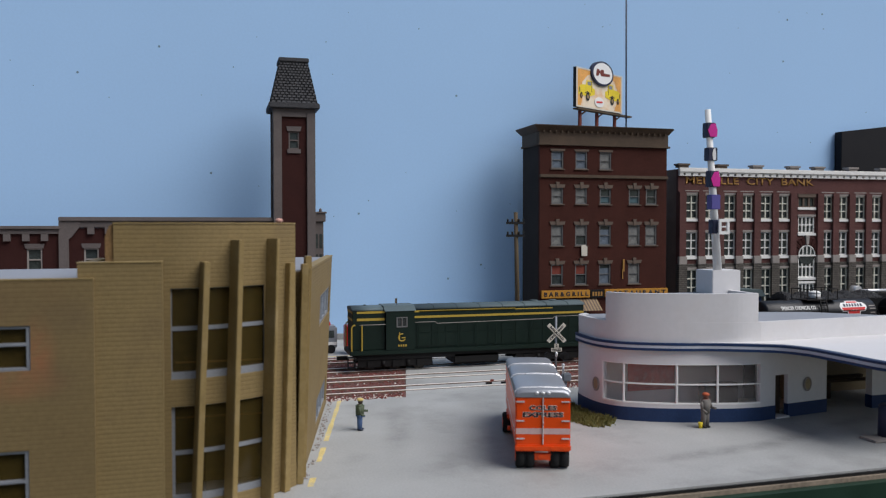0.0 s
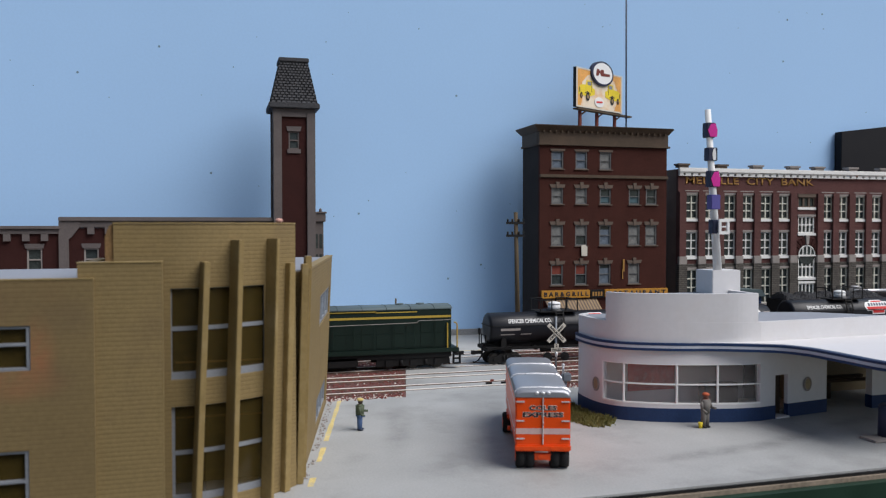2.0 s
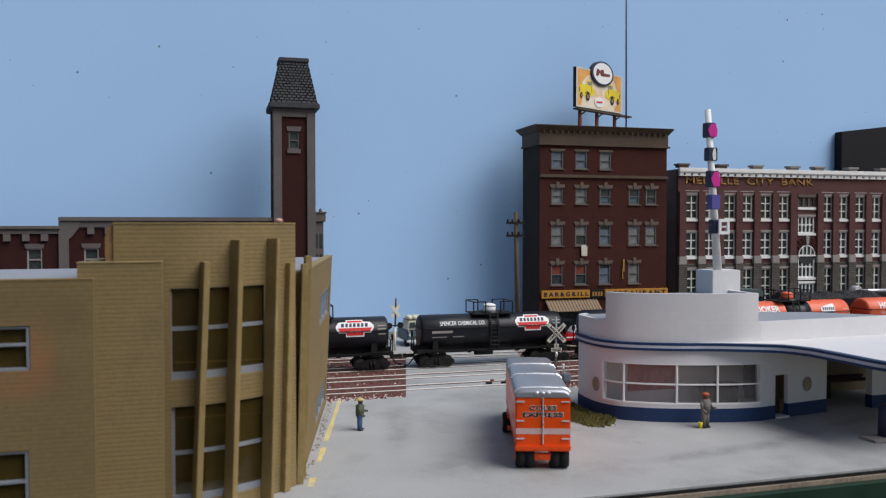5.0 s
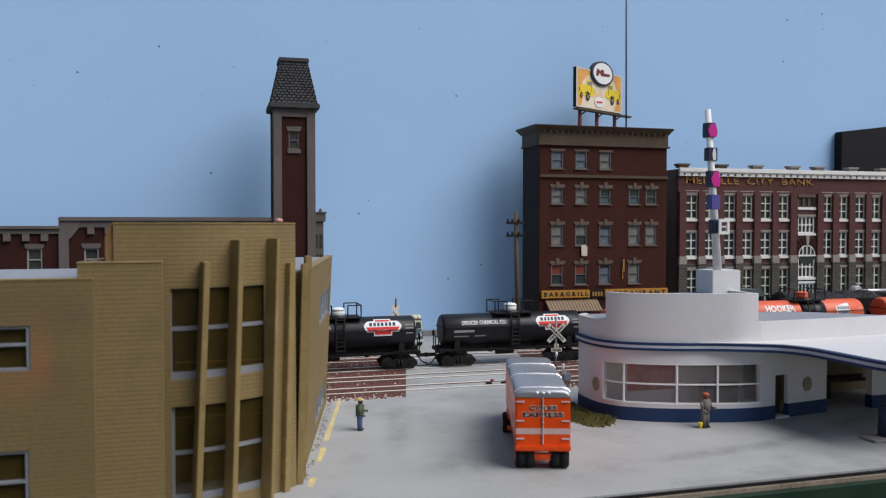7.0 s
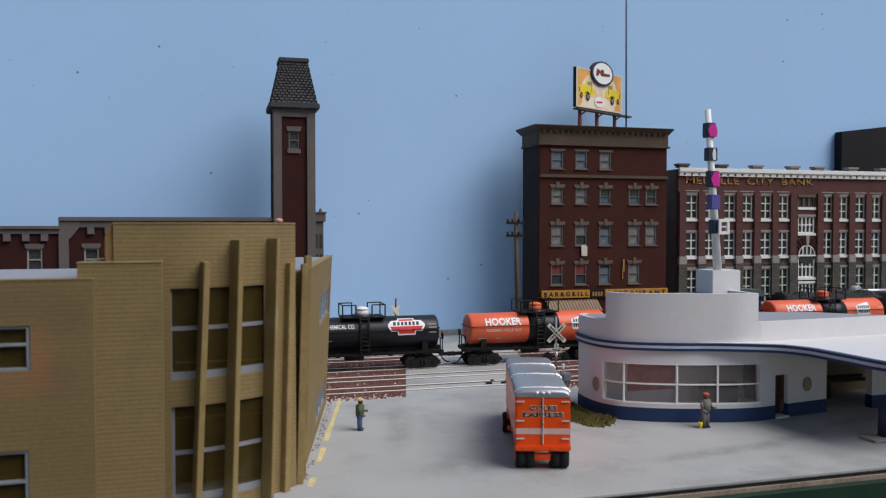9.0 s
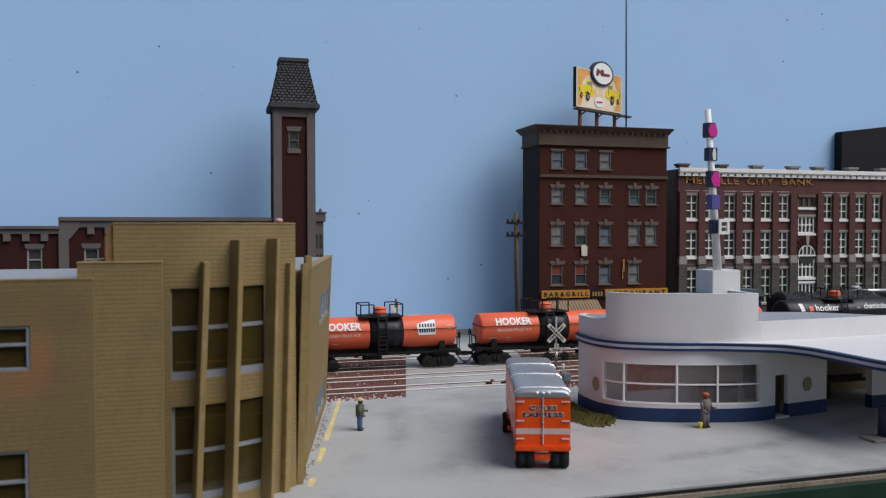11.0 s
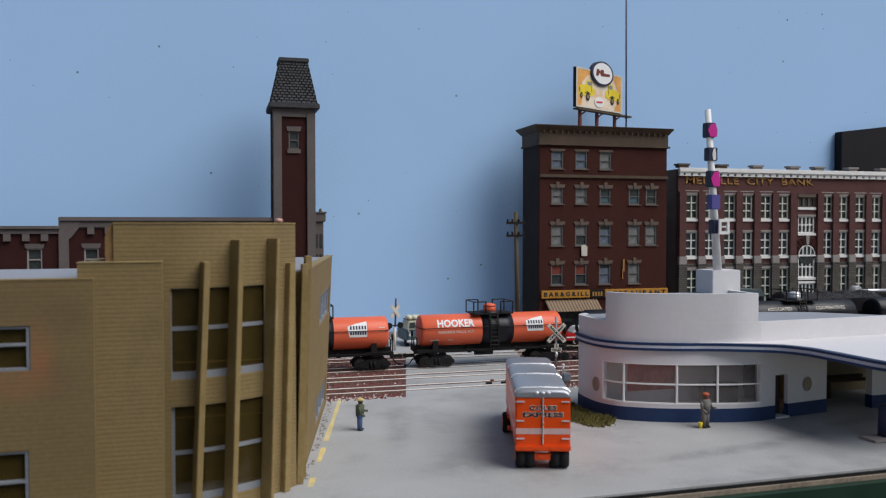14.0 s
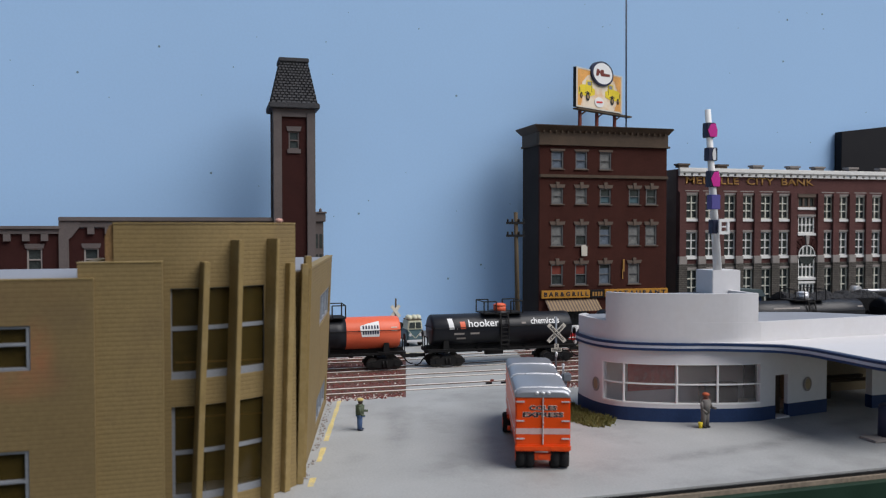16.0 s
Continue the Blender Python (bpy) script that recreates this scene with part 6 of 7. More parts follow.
def tank_patch(name, profile, material, parent, x, z, lift):
    """Patch on the tank from rows (height, x left, x right)."""
    bm = B()
    rows = []
    for (h0, a0, b0), (h1, a1, b1) in zip(profile, profile[1:]):
        n = max(1, int(abs(h1 - h0) / 0.12))
        for k in range(n):
            f = k / n
            rows.append((h0 + (h1 - h0) * f, a0 + (a1 - a0) * f, b0 + (b1 - b0) * f))
    rows.append(profile[-1])
    prev = None
    for h, a, b in rows:
        cur = (bm.verts.new((a, 0, h)), bm.verts.new((b, 0, h)))
        if prev:
            bm.faces.new((prev[0], prev[1], cur[1], cur[0]))
        prev = cur
    on_tank(bm, z, lift)
    return part(name, bm, material, parent, at=P(x, 0, 0))


def lathe_x(bm, prof, seg=40, zc=ZC):
    """Solid of revolution about the line y=0, z=zc along x; prof is (x, radius)."""
    rings = []
    for x, r in prof:
        rings.append([bm.verts.new((x, -r * math.cos(a), zc + r * math.sin(a))) for a in np.linspace(0, 2 * math.pi, seg, endpoint=False)])
    for p, q in zip(rings, rings[1:]):
        for i in range(seg):
            bm.faces.new((p[i], p[(i + 1) % seg], q[(i + 1) % seg], q[i])).smooth = True
    bm.faces.new(rings[0])
    bm.faces.new(rings[-1][::-1])


_car = {}


def car_meshes():
    if _car:
        return _car
    end = [(0.02, 0.6), (0.0, 1.0), (0.03, 1.2), (0.09, 1.28), (0.2, R)]
    bm = B()
    lathe_x(bm, [(0.36 + x, r) for x, r in end] + [(x, R) for x in (3.0, 6.0, 7.5, 10.5)] + [(TL - 0.36 - x, r) for x, r in end[::-1]])
    _car["tank"] = bm
    # bogie side frames and bolster, origin on the rail under its centre
    bm = B()
    for s in (-1, 1):
        slab(bm, [(-1.55, 0.38), (-1.25, 0.3), (-0.7, 0.28), (-0.4, 0.18), (0.4, 0.18), (0.7, 0.28), (1.25, 0.3), (1.55, 0.38), (1.5, 0.68), (0.7, 0.78), (0.45, 0.95), (-0.45, 0.95), (-0.7, 0.78), (-1.5, 0.68)], s * 1.02 - 0.09, s * 1.02 + 0.09)
        for x in (-0.95, 0.95):
            rod(bm, (x, s * 1.0, 0.5), (x, s * 1.2, 0.5), 0.17, 10)
        for x in (-0.15, 0.15):
            rod(bm, (x, s * 1.14, 0.28), (x, s * 1.14, 0.8), 0.09, 8)
    box(bm, -0.35, 0.35, -1.0, 1.0, 0.55, 0.95)
    _car["bogie"] = mesh_of("bogie", bm, "frame_black")
    bm = B()
    rod(bm, (0, -0.75, 0), (0, 0.75, 0), 0.1, 8)
    for s in (-1, 1):
        rod(bm, (0, s * 0.72, 0), (0, s * 0.92, 0), 0.47, 22)
        rod(bm, (0, s * 0.70, 0), (0, s * 0.78, 0), 0.55, 22)
        for k in range(4):
            a = k * math.pi / 2
            rod(bm, (0.27 * math.cos(a), s * 0.92, 0.27 * math.sin(a)), (0.27 * math.cos(a), s * 0.945, 0.27 * math.sin(a)), 0.08, 6)
    _car["wheelset"] = mesh_of("wheelset", bm, "wheel")
    # underframe
    bm = B()
    box(bm, 0.0, TL, -0.3, 0.3, 1.12, 1.78)
    for x in (0.0, TL - 0.3):
        box(bm, x, x + 0.3, -1.35, 1.35, 1.25, 1.52)
    for s in (-1, 1):
        box(bm, 0, TL, s * 1.25 - 0.06, s * 1.25 + 0.06, 1.36, 1.5)
        box(bm, 0.0, 2.3, s * 1.0 - 0.35, s * 1.0 + 0.35, 1.505, 1.54)
        box(bm, TL - 2.3, TL, s * 1.0 - 0.35, s * 1.0 + 0.35, 1.505, 1.54)
    for x in (1.6, 4.6, 9.0, TL - 1.6):
        box(bm, x - 0.16, x + 0.16, -1.25, 1.25, 1.2, 1.5)
    rod(bm, (5.2, -0.75, 1.15), (6.8, -0.75, 1.15), 0.26, 12)
    _car["underframe"] = mesh_of("underframe", bm, "frame_black")
    bm = B()
    slab(bm, [(-0.28, 1.5), (0.28, 1.5), (0.2, 2.3), (-0.2, 2.3)], -1.15, 1.15)
    _car["saddle"] = mesh_of("saddle", bm, "frame_black")
    bm = B()
    box(bm, -0.75, 0.02, -0.14, 0.14, 0.85, 1.12)
    box(bm, -0.98, -0.7, -0.2, 0.2, 0.82, 1.15)
    _car["coupler"] = mesh_of("coupler", bm, "frame_black")
    bm = B()
    path(bm, [(0.1, -0.45, 1.1), (-0.25, -0.5, 0.75), (-0.55, -0.5, 0.35), (-0.85, -0.45, 0.2), (-1.0, -0.4, 0.25)], 0.055, 6)
    _car["hose"] = mesh_of("air_hose", bm, "tyre")
    # dome platform and rails
    bm = B()
    box(bm, 4.95, 8.6, -1.15, 1.15, 4.42, 4.5)
    _car["platform"] = mesh_of("platform", bm, "frame_black")
    bm = B()
    for s in (-1, 1):
        y = s * 1.1
        for x0, x1 in ((5.0, 6.1), (7.45, 8.55)):
            for x in (x0, x1):
                rod(bm, (x, y, 4.45), (x, y, 5.5), 0.055, 6)
            path(bm, [(x0, y, 5.5), (x1, y, 5.5)], 0.05)
    for x in (5.0, 8.55):
        path(bm, [(x, -1.1, 5.5), (x, 1.1, 5.5)], 0.05)
    _car["railing"] = mesh_of("railing", bm, "frame_black")
    bm = B()
    ring = []
    for y, z in ((-1.15, 4.5), (-1.25, 4.1), (-1.47, 3.5), (-1.47, 2.7), (-1.4, 1.5)):
        ring.append([bm.verts.new((6.45 + dx, y + dy, z)) for dx, dy in ((-0.06, -0.05), (0.06, -0.05), (0.06, 0.05), (-0.06, 0.05))])
    for p, q in zip(ring, ring[1:]):
        for k in range(4):
            bm.faces.new((p[k], p[(k + 1) % 4], q[(k + 1) % 4], q[k]))
    bm.faces.new(ring[0][::-1])
    bm.faces.new(ring[-1])
    _car["ladder"] = mesh_of("ladder", bm, "frame_black")
    bm = B()
    rod(bm, (6.45, 0, 0), (7.15, 0, 0), 0.045, 6)
    _car["rung"] = mesh_of("rung", bm, "frame_black")
    bm = B()
    z = 3.38
    for s in (-1, 1):
        path(bm, [(0.55, s * 1.43, z), (TL - 0.55, s * 1.43, z)], 0.035, 6)
    for x, e in ((0.55, 0.25), (TL - 0.55, TL - 0.25)):
        path(bm, [(x, -1.43, z), (e, -0.9, z), (e, 0.9, z), (x, 1.43, z)], 0.035, 6)
    for x in (0.6, 4.0, 9.6, TL - 0.6):
        rod(bm, (x, -1.45, z), (x, -1.3, z), 0.05, 6)
    _car["handrail"] = mesh_of("handrail", bm, "frame_black")
    bm = B()
    path(bm, [(0, -0.55, 1.5), (0, -0.55, 2.5), (0, 0.55, 2.5), (0, 0.55, 1.5)], 0.05)
    rod(bm, (-0.08, 0.9, 1.5), (-0.08, 0.9, 2.7), 0.05)
    rod(bm, (-0.12, 0.9, 2.7), (-0.04, 0.9, 2.7), 0.3, 14)
    _car["grab"] = mesh_of("grab_iron", bm, "frame_black")
    return _car


def tank_car(label, u0, paint, dome, style):
    m = car_meshes()
    t = thing("tank_car", label, "tank car", P(u0, TRACK_Y, RAIL_TOP), "tank cars of the train")
    key = "tank_" + paint
    if key not in m:
        m[key] = mesh_of("tank", m["tank"].copy(), "tank_" + paint)
    tank = part("tank", m[key], None, t)
    bm = B()
    rod(bm, (6.8, 0, 4.5), (6.8, 0, 5.05), 0.56, 24, 0.55)
    rod(bm, (6.8, 0, 5.05), (6.8, 0, 5.18), 0.6, 24, 0.5)
    ball(bm, (6.8, 0, 5.16), 0.48, 0.48, 0.12, 14)
    part("dome", bm, dome, t, bevel=0)
    bm = B()
    rod(bm, (6.8, 0, 4.2), (6.8, 0, 4.62), 0.95, 24)
    part("dome_collar", bm, "tank_black", t)
    for name in ("platform", "railing", "handrail", "underframe"):
        part(name, m[name], None, t)
    ladder = part("ladder", m["ladder"], None, t)
    part("stile", m["ladder"], None, ladder, at=P(0.7, 0, 0))
    for z in np.linspace(1.8, 4.3, 8):
        y = -1.47 if z < 3.6 else -1.47 + (z - 3.6) * 0.32
        part("rung", m["rung"], None, ladder, at=P(0, y, z))
    for x in (1.6, TL - 1.6):
        part("saddle", m["saddle"], None, t, at=P(x, 0, 0))
    part("coupler", m["coupler"], None, t)
    part("coupler", m["coupler"], None, t, at=P(TL, 0, 0, rz=180))
    part("air_hose", m["hose"], None, t)
    part("air_hose", m["hose"], None, t, at=P(TL, 0, 0, rz=180))
    part("grab_iron", m["grab"], None, t, at=P(0.1, 0, 0))
    part("grab_iron", m["grab"], None, t, at=P(TL - 0.1, 0, 0, rz=180))
    wheels = []
    for x in (1.75, TL - 1.75):
        b = part("bogie", m["bogie"], None, t, at=P(x, 0, 0))
        for dx in (-0.95, 0.95):
            w = part("wheelset", m["wheelset"], None, b, at=P(dx, 0, 0.47))
            wheels.append((w, dx, 0.47))
    if style == "spencer":
        tank_words("SPENCER CHEMICAL CO.", 0.52, "white", tank, 4.0, 3.72, 4.05, 0.006)
        for k, (x, w, z) in enumerate(((2.15, 1.8, 3.05), (1.9, 1.3, 2.62), (3.6, 1.0, 2.62), (12.6, 0.7, 3.75), (12.6, 0.7, 3.5), (12.6, 0.6, 3.1))):
            tank_patch("marking", [(-0.1 if k == 0 else -0.05, -w / 2, w / 2), (0.1 if k == 0 else 0.05, -w / 2, w / 2)], "stone_trim", tank, x, z, 0.02)
        outer = [(-0.82, -0.75, 0.75), (-0.5, -0.78, 0.78), (-0.5, -1.35, 1.35), (-0.1, -1.58, 1.58), (0.1, -1.58, 1.58), (0.45, -1.3, 1.3), (0.5, -0.72, 0.72), (0.72, -0.7, 0.7)]
        tank_patch("logo", outer, "white", tank, 10.35, 3.72, 0.02)
        inner = [(h * 0.86, a * 0.9, b * 0.9) for h, a, b in outer]
        tank_patch("logo_field", inner[:4], "logo_red", tank, 10.35, 3.72, 0.03)
        tank_patch("logo_field", [(0.42, -0.62, 0.62), (0.6, -0.6, 0.6)], "logo_red", tank, 10.35, 3.72, 0.03)
        for dx, w in ((-1.02, 0.26), (-0.68, 0.22), (-0.36, 0.22), (-0.04, 0.24), (0.3, 0.24), (0.62, 0.22), (0.96, 0.26)):
            tank_patch("logo_bar", [(0.0, dx - w / 2 + 0.01, dx + w / 2 - 0.02), (0.32, dx - w / 2 + 0.03, dx + w / 2)], "letter_dark", tank, 10.35, 3.72, 0.035)
        tank_patch("logo_bar", [(-0.42, -0.5, 0.5), (-0.34, -0.5, 0.5)], "white", tank, 10.35, 3.72, 0.04)
    elif style == "hooker":
        bm = B()
        lathe_x(bm, [(5.75, R + 0.012), (6.6, R + 0.014), (7.8, R + 0.014), (8.6, R + 0.012)])
        part("black_band", bm, "tank_black", tank, "black painted middle band")
        tank_words("HOOKER", 0.92, "white", tank, 3.35, 3.72, 3.3, 0.034)
        tank_words("NIAGARA FALLS, N.Y.", 0.34, "off_white", tank, 3.4, 3.02, 3.2, 0.004)
        for x, w, z in ((1.5, 0.8, 2.35), (2.9, 0.5, 2.35), (12.6, 0.5, 3.6), (12.6, 0.5, 3.35)):
            tank_patch("marking", [(-0.04, -w / 2, w / 2), (0.04, -w / 2, w / 2)], "off_white", tank, x, z, 0.02)
        tank_patch("logo", [(-0.62, -0.68, 0.78), (0.05, -0.82, 0.8), (0.3, -0.8, 0.8), (0.5, -0.2, 0.8), (0.72, 0.68, 0.8)], "white", tank, 10.55, 3.5, 0.02)
        for h in (0.02, -0.42):
            for i in range(6 if h > 0 else 7):
                x = -0.62 + i * (0.24 if h > 0 else 0.2)
                tank_patch("logo_bar", [(h, x, x + 0.14), (h + 0.3, x, x + 0.14)], "letter_dark", tank, 10.55, 3.5, 0.03)
    elif style == "chemicals":
        for x, mm, top in ((1.95, "white", 0.5), (2.5, "off_white", 0.5), (3.05, "tank_orange", 0.15)):
            tank_patch("logo", [(-0.5, x - 0.2 + (0.1 if x < 2.8 else 0), x + 0.24 + (0.1 if x < 2.8 else 0)), (top, x - 0.24, x + 0.2)] if x != 2.5 else [(-0.5, 2.52, 2.56), (-0.45, 2.52, 2.56)], mm, tank, 0, 3.72, 0.02)
        tank_words("hooker", 0.95, "white", tank, 4.9, 3.66, 2.75, 0.016)
        tank_words("chemicals", 0.8, "white", tank, 10.6, 3.72, 2.7, 0.012)
        for x, w, z in ((2.7, 0.9, 2.85), (4.1, 0.8, 2.85), (2.9, 0.8, 2.45), (8.6, 0.4, 3.6)):
            tank_patch("marking", [(-0.08, -w / 2, w / 2), (0.08, -w / 2, w / 2)], "stone_trim", tank, x, z, 0.02)
    elif style == "associated":
        tank_words("ASSOCIATED", 0.46, "off_white", tank, 4.2, 3.7, 2.8, 0.006)
        tank_words("COOPERATIVES", 0.46, "off_white", tank, 10.0, 3.7, 3.4, 0.006)
    else:
        for x, w, z in ((4.0, 3.0, 3.75), (4.0, 2.6, 3.2), (12.6, 0.6, 3.75)):
            tank_patch("marking", [(-0.07, -w / 2, w / 2), (0.07, -w / 2, w / 2)], "stone_trim", tank, x, z, 0.02)
    return t, u0, wheels


def locomotive(u0):
    """Hood-unit diesel; local x=0 at the hood's leading end."""
    t = thing("locomotive", "dark green diesel locomotive with yellow stripes", "locomotive", P(u0, TRACK_Y, RAIL_TOP))
    L = 20.4
    hw = 1.3
    bm = B()
    box(bm, -0.6, L + 0.6, -1.62, 1.62, 1.38, 1.75)
    part("frame", bm, "loco_green", t, bevel=0.04)
    bm = B()
    box(bm, 0.0, L, -1.35, 1.35, 0.95, 1.38)
    part("underframe", bm, "frame_black", t)
    bm = B()
    for a, b in ((-0.35, 2.4), (4.85, L)):
        slab(bm, [(a, 1.752), (b, 1.752), (b, 5.25), (a, 5.25)], -hw, hw)
    hood = part("hood", bm, "loco_green", t, bevel=0.05)
    bm = B()
    for a, b in ((-0.4, 2.4), (4.85, L + 0.06)):
        pr = [(-hw - 0.03, 5.252), (-hw + 0.12, 5.45), (-hw + 0.5, 5.6), (0, 5.66), (hw - 0.5, 5.6), (hw - 0.12, 5.45), (hw + 0.03, 5.252)]
        va = [bm.verts.new((a, y, z)) for y, z in pr]
        vb = [bm.verts.new((b, y, z)) for y, z in pr]
        for i in range(len(pr) - 1):
            bm.faces.new((va[i], va[i + 1], vb[i + 1], vb[i])).smooth = True
        bm.faces.new((va[-1], va[0], vb[0], vb[-1]))
        bm.faces.new(va[::-1])
        bm.faces.new(vb)
    roof = part("roof", bm, "loco_roof", t, "weathered grey-green roof")
    for x in np.arange(6.6, L, 2.05):
        bm = B()
        path(bm, [(x, -hw - 0.03, 5.26), (x, -hw + 0.12, 5.46), (x, -hw + 0.5, 5.61), (x, 0, 5.67), (x, hw - 0.5, 5.61)], 0.025, 5)
        part("roof_seam", bm, "loco_green", roof)
    for x in (16.2, 18.0):
        bm = B()
        rod(bm, (x, 0.1, 5.6), (x, 0.1, 5.76), 0.35, 14)
        part("roof_fan", bm, "loco_roof", roof)
    # cab
    bm = B()
    wall(bm, 2.42, 4.83, 1.752, 5.2, -1.62, -1.5, [(3.3, 4.2, 3.65, 4.55)])
    wall(bm, 2.42, 4.83, 1.752, 5.2, 1.5, 1.62, [(3.3, 4.2, 3.65, 4.55)])
    box(bm, 2.42, 2.55, -1.499, 1.499, 1.752, 5.2)
    box(bm, 4.7, 4.83, -1.499, 1.499, 1.752, 5.2)
    cab = part("cab", bm, "loco_green", t)
    bm = B()
    slab(bm, [(2.3, 5.202), (4.95, 5.202), (4.95, 5.35), (2.3, 5.35)], -1.68, 1.68)
    for v in bm.verts:
        if v.co.z > 5.3:
            v.co.y *= 0.55
            v.co.z = 5.7
    part("cab_roof", bm, "loco_roof", t)
    bm = B()
    wall(bm, 3.28, 4.22, 3.62, 4.57, -1.66, -1.623, [(3.38, 3.72, 3.72, 4.48), (3.8, 4.12, 3.72, 4.48)])
    part("cab_window_frame", bm, "sash_bar", cab)
    bm = B()
    box(bm, 3.3, 4.2, -1.6, -1.56, 3.65, 4.55)
    part("cab_pane", bm, "dark_glass", cab)
    # stripes
    for x0, x1, z0, z1 in ((0.02, 2.38, 4.98, 5.2), (0.02, 2.38, 4.25, 4.5), (4.9, 13.9, 4.98, 5.16), (5.3, 17.4, 4.98, 5.08), (4.9, L - 0.02, 4.38, 4.6)):
        for s in (-1, 1):
            bm = B()
            y = s * (hw + 0.012)
            box(bm, x0, x1, min(y, s * hw), max(y, s * hw), z0, z1)
            part("stripe", bm, "loco_yellow", hood)
    for z in (4.98, 4.25):
        for x in (-0.366, L + 0.004):
            bm = B()
            box(bm, x, x + 0.012, -hw + 0.05, hw - 0.05, z, z + 0.22)
            part("stripe", bm, "loco_yellow", hood)
    # hood doors and louvres, handrail
    for i in range(12):
        x = 5.1 + i * 1.26
        bm = B()
        box(bm, x, x + 1.14, -hw - 0.03, -hw - 0.002, 1.9, 3.0)
        part("hood_door", bm, "loco_green", hood, bevel=0.012)
        bm = B()
        box(bm, x, x + 1.14, -hw - 0.025, -hw - 0.002, 3.08, 4.25)
        part("hood_door", bm, "loco_green", hood, bevel=0.012)
    bm = B()
    path(bm, [(4.9, -1.58, 4.0), (6.6, -1.58, 4.0), (6.8, -1.58, 3.85), (17.3, -1.58, 3.95), (17.5, -1.58, 4.15), (L, -1.58, 4.15)], 0.03, 5)
    path(bm, [(0.2, -1.58, 3.9), (2.4, -1.58, 3.9)], 0.03, 5)
    part("side_handrail", bm, "stone_trim", t)
    for x in np.arange(5.2, L, 1.7):
        bm = B()
        rod(bm, (x, -1.58, 1.75), (x, -1.58, 3.9), 0.025, 5)
        part("stanchion", bm, "loco_green", t)
    for x, s in ((-0.45, 1), (L + 0.45, -1)):
        for y in (-1.5, 1.5):
            bm = B()
            path(bm, [(x, y, 1.5), (x, y, 3.7), (x + s * 0.12, y, 3.85), (x + s * 0.3, y, 3.9)], 0.06, 6)
            path(bm, [(x + s * 0.85, y, 1.75), (x + s * 0.85, y, 3.85)], 0.06, 6)
            part("end_handrail", bm, "loco_yellow", t)
        bm = B()
        for k in range(3):
            box(bm, x - 0.28, x + 0.28, -1.62, -1.1, 0.35 + k * 0.42, 0.42 + k * 0.42)
        box(bm, x - 0.3, x - 0.26, -1.62, -1.1, 0.35, 1.3)
        box(bm, x + 0.26, x + 0.3, -1.62, -1.1, 0.35, 1.3)
        part("steps", bm, "frame_black", t)
        bm = B()
        a, b = sorted((x - s * 0.1, x - s * 1.0))
        box(bm, a, b, -0.2, 0.2, 0.85, 1.15)
        part("coupler", bm, "frame_black", t)
    # emblem on the cab: plain gold monogram shape and bars
    bm = B()
    for i in range(14):
        a0, a1 = radians(70 + i * 22), radians(92 + i * 22)
        if i < 12:
            rod(bm, (3.75 + 0.3 * math.cos(a0), -1.63, 2.95 + 0.3 * math.sin(a0)), (3.75 + 0.3 * math.cos(a1), -1.63, 2.95 + 0.3 * math.sin(a1)), 0.05, 6)
    box(bm, 3.5, 3.58, -1.65, -1.622, 2.75, 3.4)
    box(bm, 3.72, 4.05, -1.65, -1.622, 2.88, 2.97)
    part("emblem", bm, "loco_yellow", cab)
    for i in range(4):
        bm = B()
        box(bm, 3.42 + i * 0.2, 3.55 + i * 0.2, -1.64, -1.622, 2.2, 2.36)
        part("number_bar", bm, "loco_yellow", cab)
    bm = B()
    rod(bm, (0.9, 0, 5.6), (0.9, 0, 5.75), 0.1, 8)
    rod(bm, (3.6, -0.3, 5.65), (3.6, -0.3, 6.4), 0.03, 5)
    part("horn", bm, "frame_black", t)
    # the hood is low above the handrail
    for o in t.children_recursive:
        low = -0.18 if o.name.startswith(("emblem", "number_bar")) else 0.0
        for v in o.data.vertices:
            v.co.z += low * C
            if v.co.z > 4.0 * C:
                v.co.z = (4.0 + (v.co.z / C - 4.0) * 0.82) * C
    # fuel tank, trucks
    bm = B()
    box(bm, 8.3, 12.4, -1.35, 1.35, 0.32, 1.25)
    part("fuel_tank", bm, "frame_black", t, bevel=0.12)
    m = car_meshes()
    wheels = []
    for x in (3.3, 17.1):
        bm = B()
        for s in (-1, 1):
            slab(bm, [(-3.2, 0.34), (3.2, 0.34), (3.1, 1.2), (-3.1, 1.2)], s * 1.15 - 0.12, s * 1.15 + 0.12)
            for dx in (-2.1, 0, 2.1):
                box(bm, dx - 0.3, dx + 0.3, s * 1.32 - 0.06, s * 1.32 + 0.06, 0.32, 0.85)
            for dx in (-1.05, 1.05):
                rod(bm, (dx, s * 1.3, 0.35), (dx, s * 1.3, 0.85), 0.16, 10)
        box(bm, -0.5, 0.5, -1.1, 1.1, 0.5, 1.0)
        b = part("bogie", bm, "frame_black", t, at=P(x, 0, 0))
        for dx in (-2.1, 0, 2.1):
            w = part("wheelset", m["wheelset"], None, b, at=P(dx, 0, 0.47))
            wheels.append((w, dx, 0.47))
    return t, u0, wheels


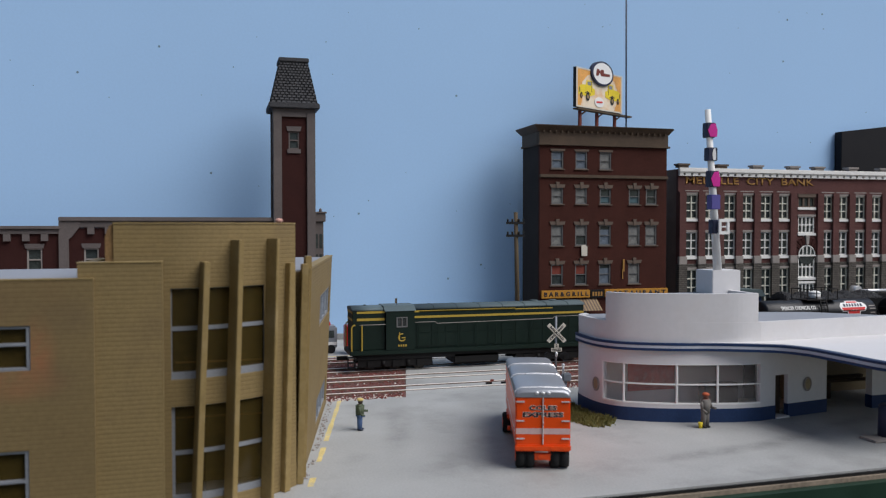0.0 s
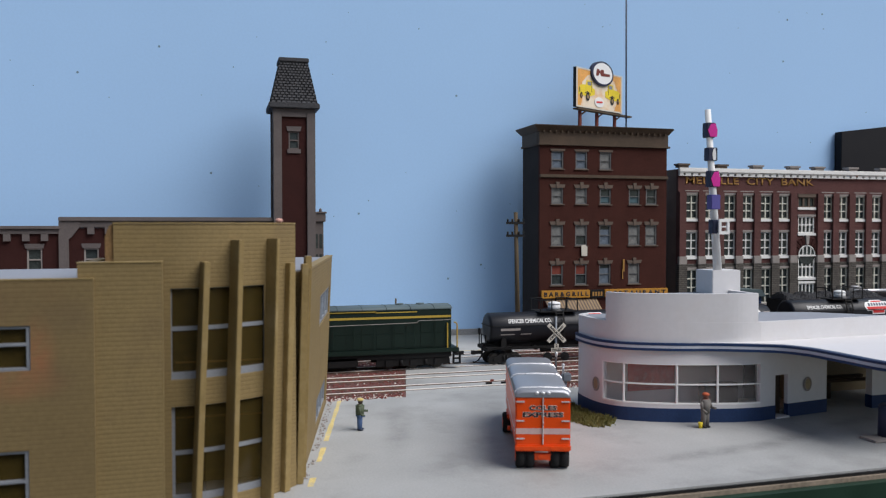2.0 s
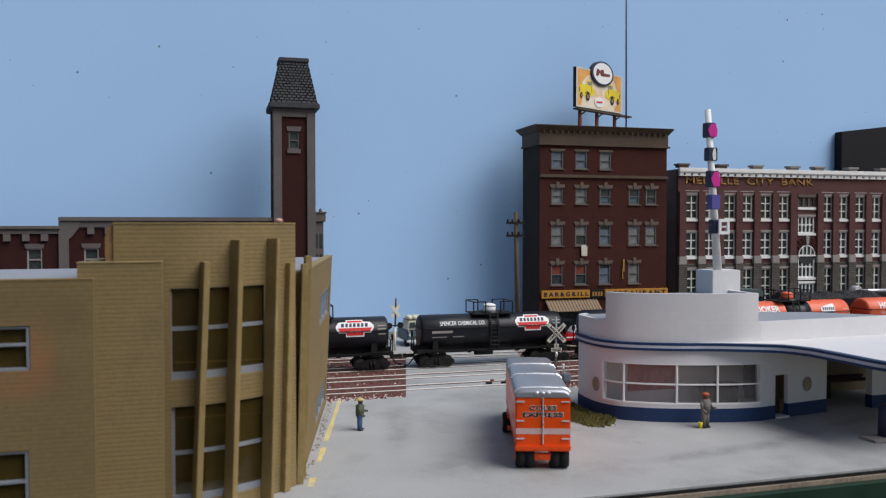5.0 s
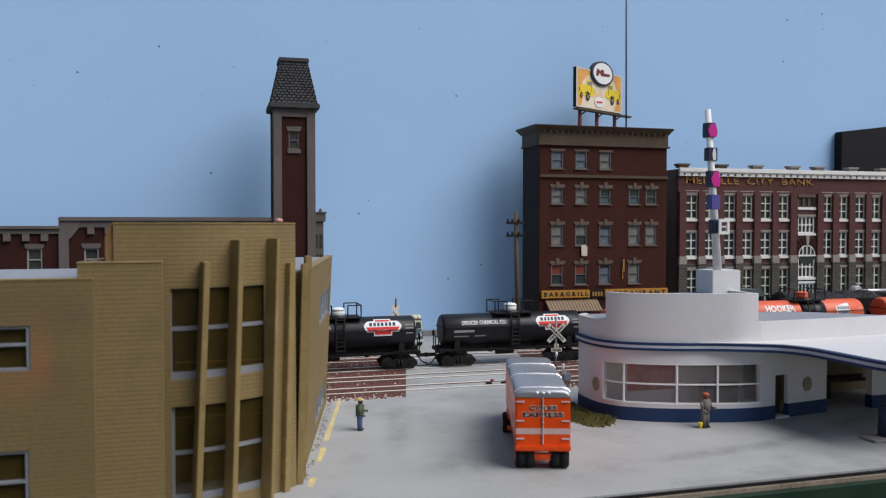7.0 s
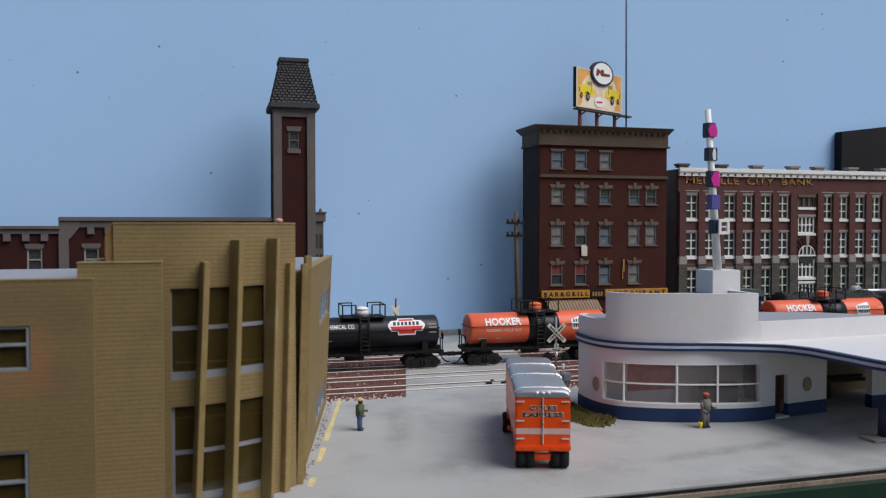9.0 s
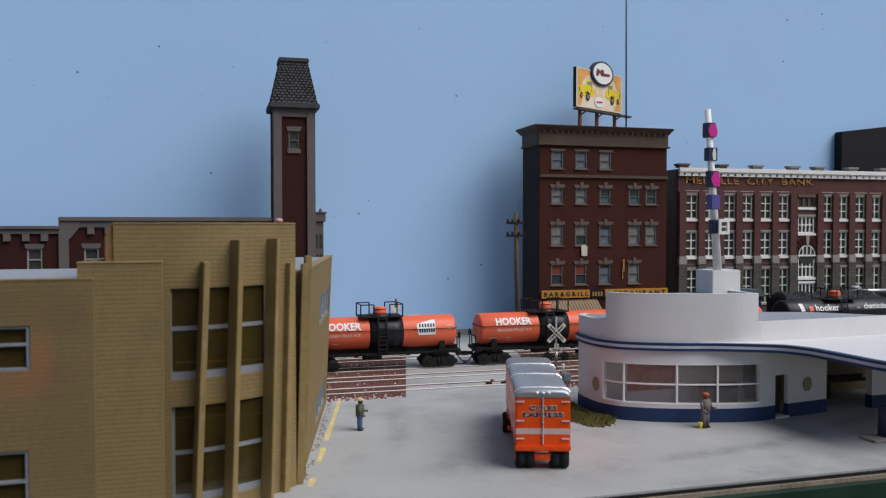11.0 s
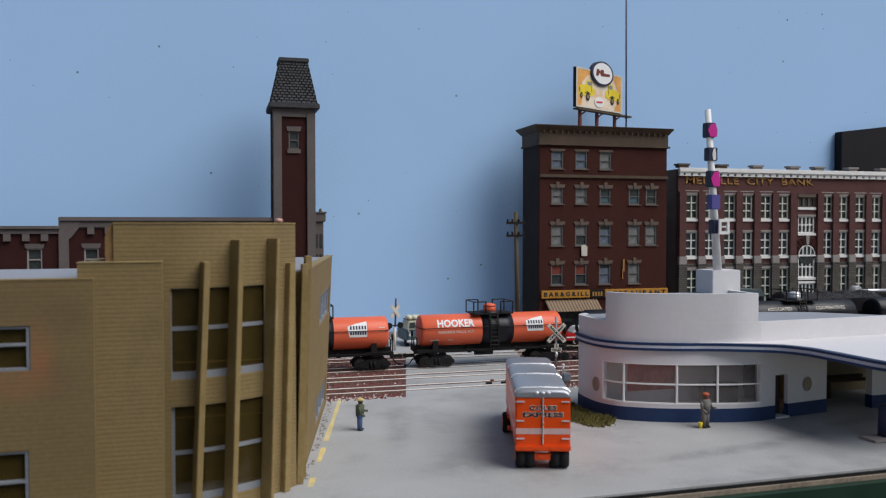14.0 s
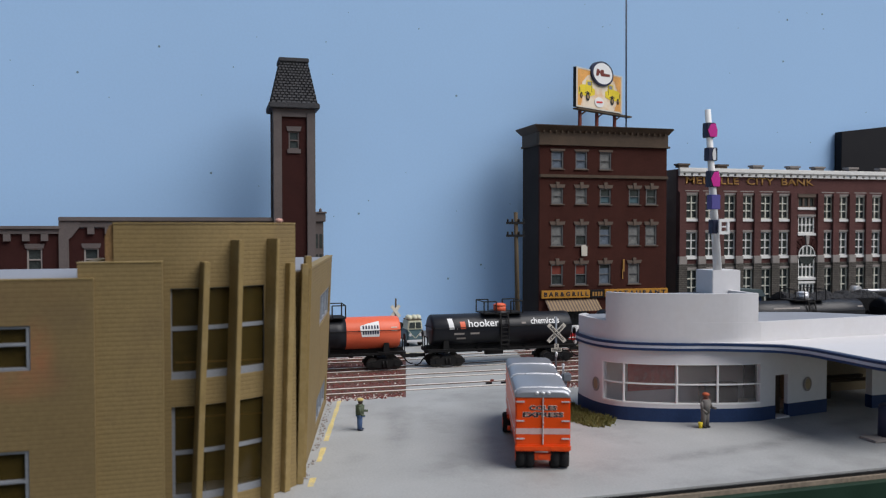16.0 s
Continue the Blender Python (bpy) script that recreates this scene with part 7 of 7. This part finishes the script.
# way of the train towards lower x: seconds and centimetres run
RUN = [(0.0, 0.0), (0.5, 3.06), (1.0, 6.03), (1.5, 9.03), (2.0, 12.28), (2.5, 15.76), (3.0, 19.46), (3.5, 23.11), (4.0, 26.93), (4.2, 28.42), (5.2, 35.45), (6.3, 42.81), (6.5, 44.09), (7.0, 47.39), (7.5, 50.59), (8.0, 53.84), (8.5, 57.14), (9.0, 60.62), (9.2, 62.03), (10.2, 69.05), (11.3, 76.84), (11.5, 78.25), (12.0, 81.79), (12.5, 85.17), (13.0, 88.53), (13.5, 92.03), (14.0, 95.62), (14.5, 99.19), (15.0, 102.79), (15.5, 106.49), (16.0, 110.23)]


build_ground()
build_tracks()
build_bar()
build_billboard()
build_bank()
build_tower()
build_beige()
build_station()
build_truck()
build_figures()
build_street_things()
TRAIN = [locomotive(10.9)]
spencer = "black tank car with white lettering and red and white logo"
hooker = "orange tank car with black middle band and white lettering"
for label, u0, paint, dome, style in (
        (spencer, 34.5, "black", "white", "spencer"), (spencer, 50.15, "black", "white", "spencer"), (spencer, 65.4, "black", "white", "spencer"),
        (hooker, 81.0, "orange", "tank_orange", "hooker"), (hooker, 96.05, "orange", "tank_orange", "hooker"), (hooker, 111.7, "orange", "tank_orange", "hooker"),
        ("black tank car with lower-case white lettering and orange dome", 127.25, "black", "tank_orange", "chemicals"),
        ("plain black tank car with two white words", 143.4, "black", "chrome", "associated"),
        ("black tank car with faint grey markings and silver dome", 159.0, "black", "chrome", "plain"),
        ("black tank car with faint grey markings and silver dome", 174.5, "black", "chrome", "plain")):
    TRAIN.append(tank_car(label, u0, paint, dome, style))
car_meshes()["tank"].free()


def motions():
    ts, ds = zip(*RUN)
    steps = [i * 0.1 for i in range(161)]
    for car, u0, wheels in TRAIN:
        walk(car, [(t, P(u0 - d, TRACK_Y, RAIL_TOP + rise(u0 - d + 6.8, TRACK_Y))) for t, d in RUN])
        for w, dx, r in wheels:
            walk(w, [(t, P(dx, 0, r, ry=-math.degrees(np.interp(t, ts, ds) / r))) for t in steps])


motions()
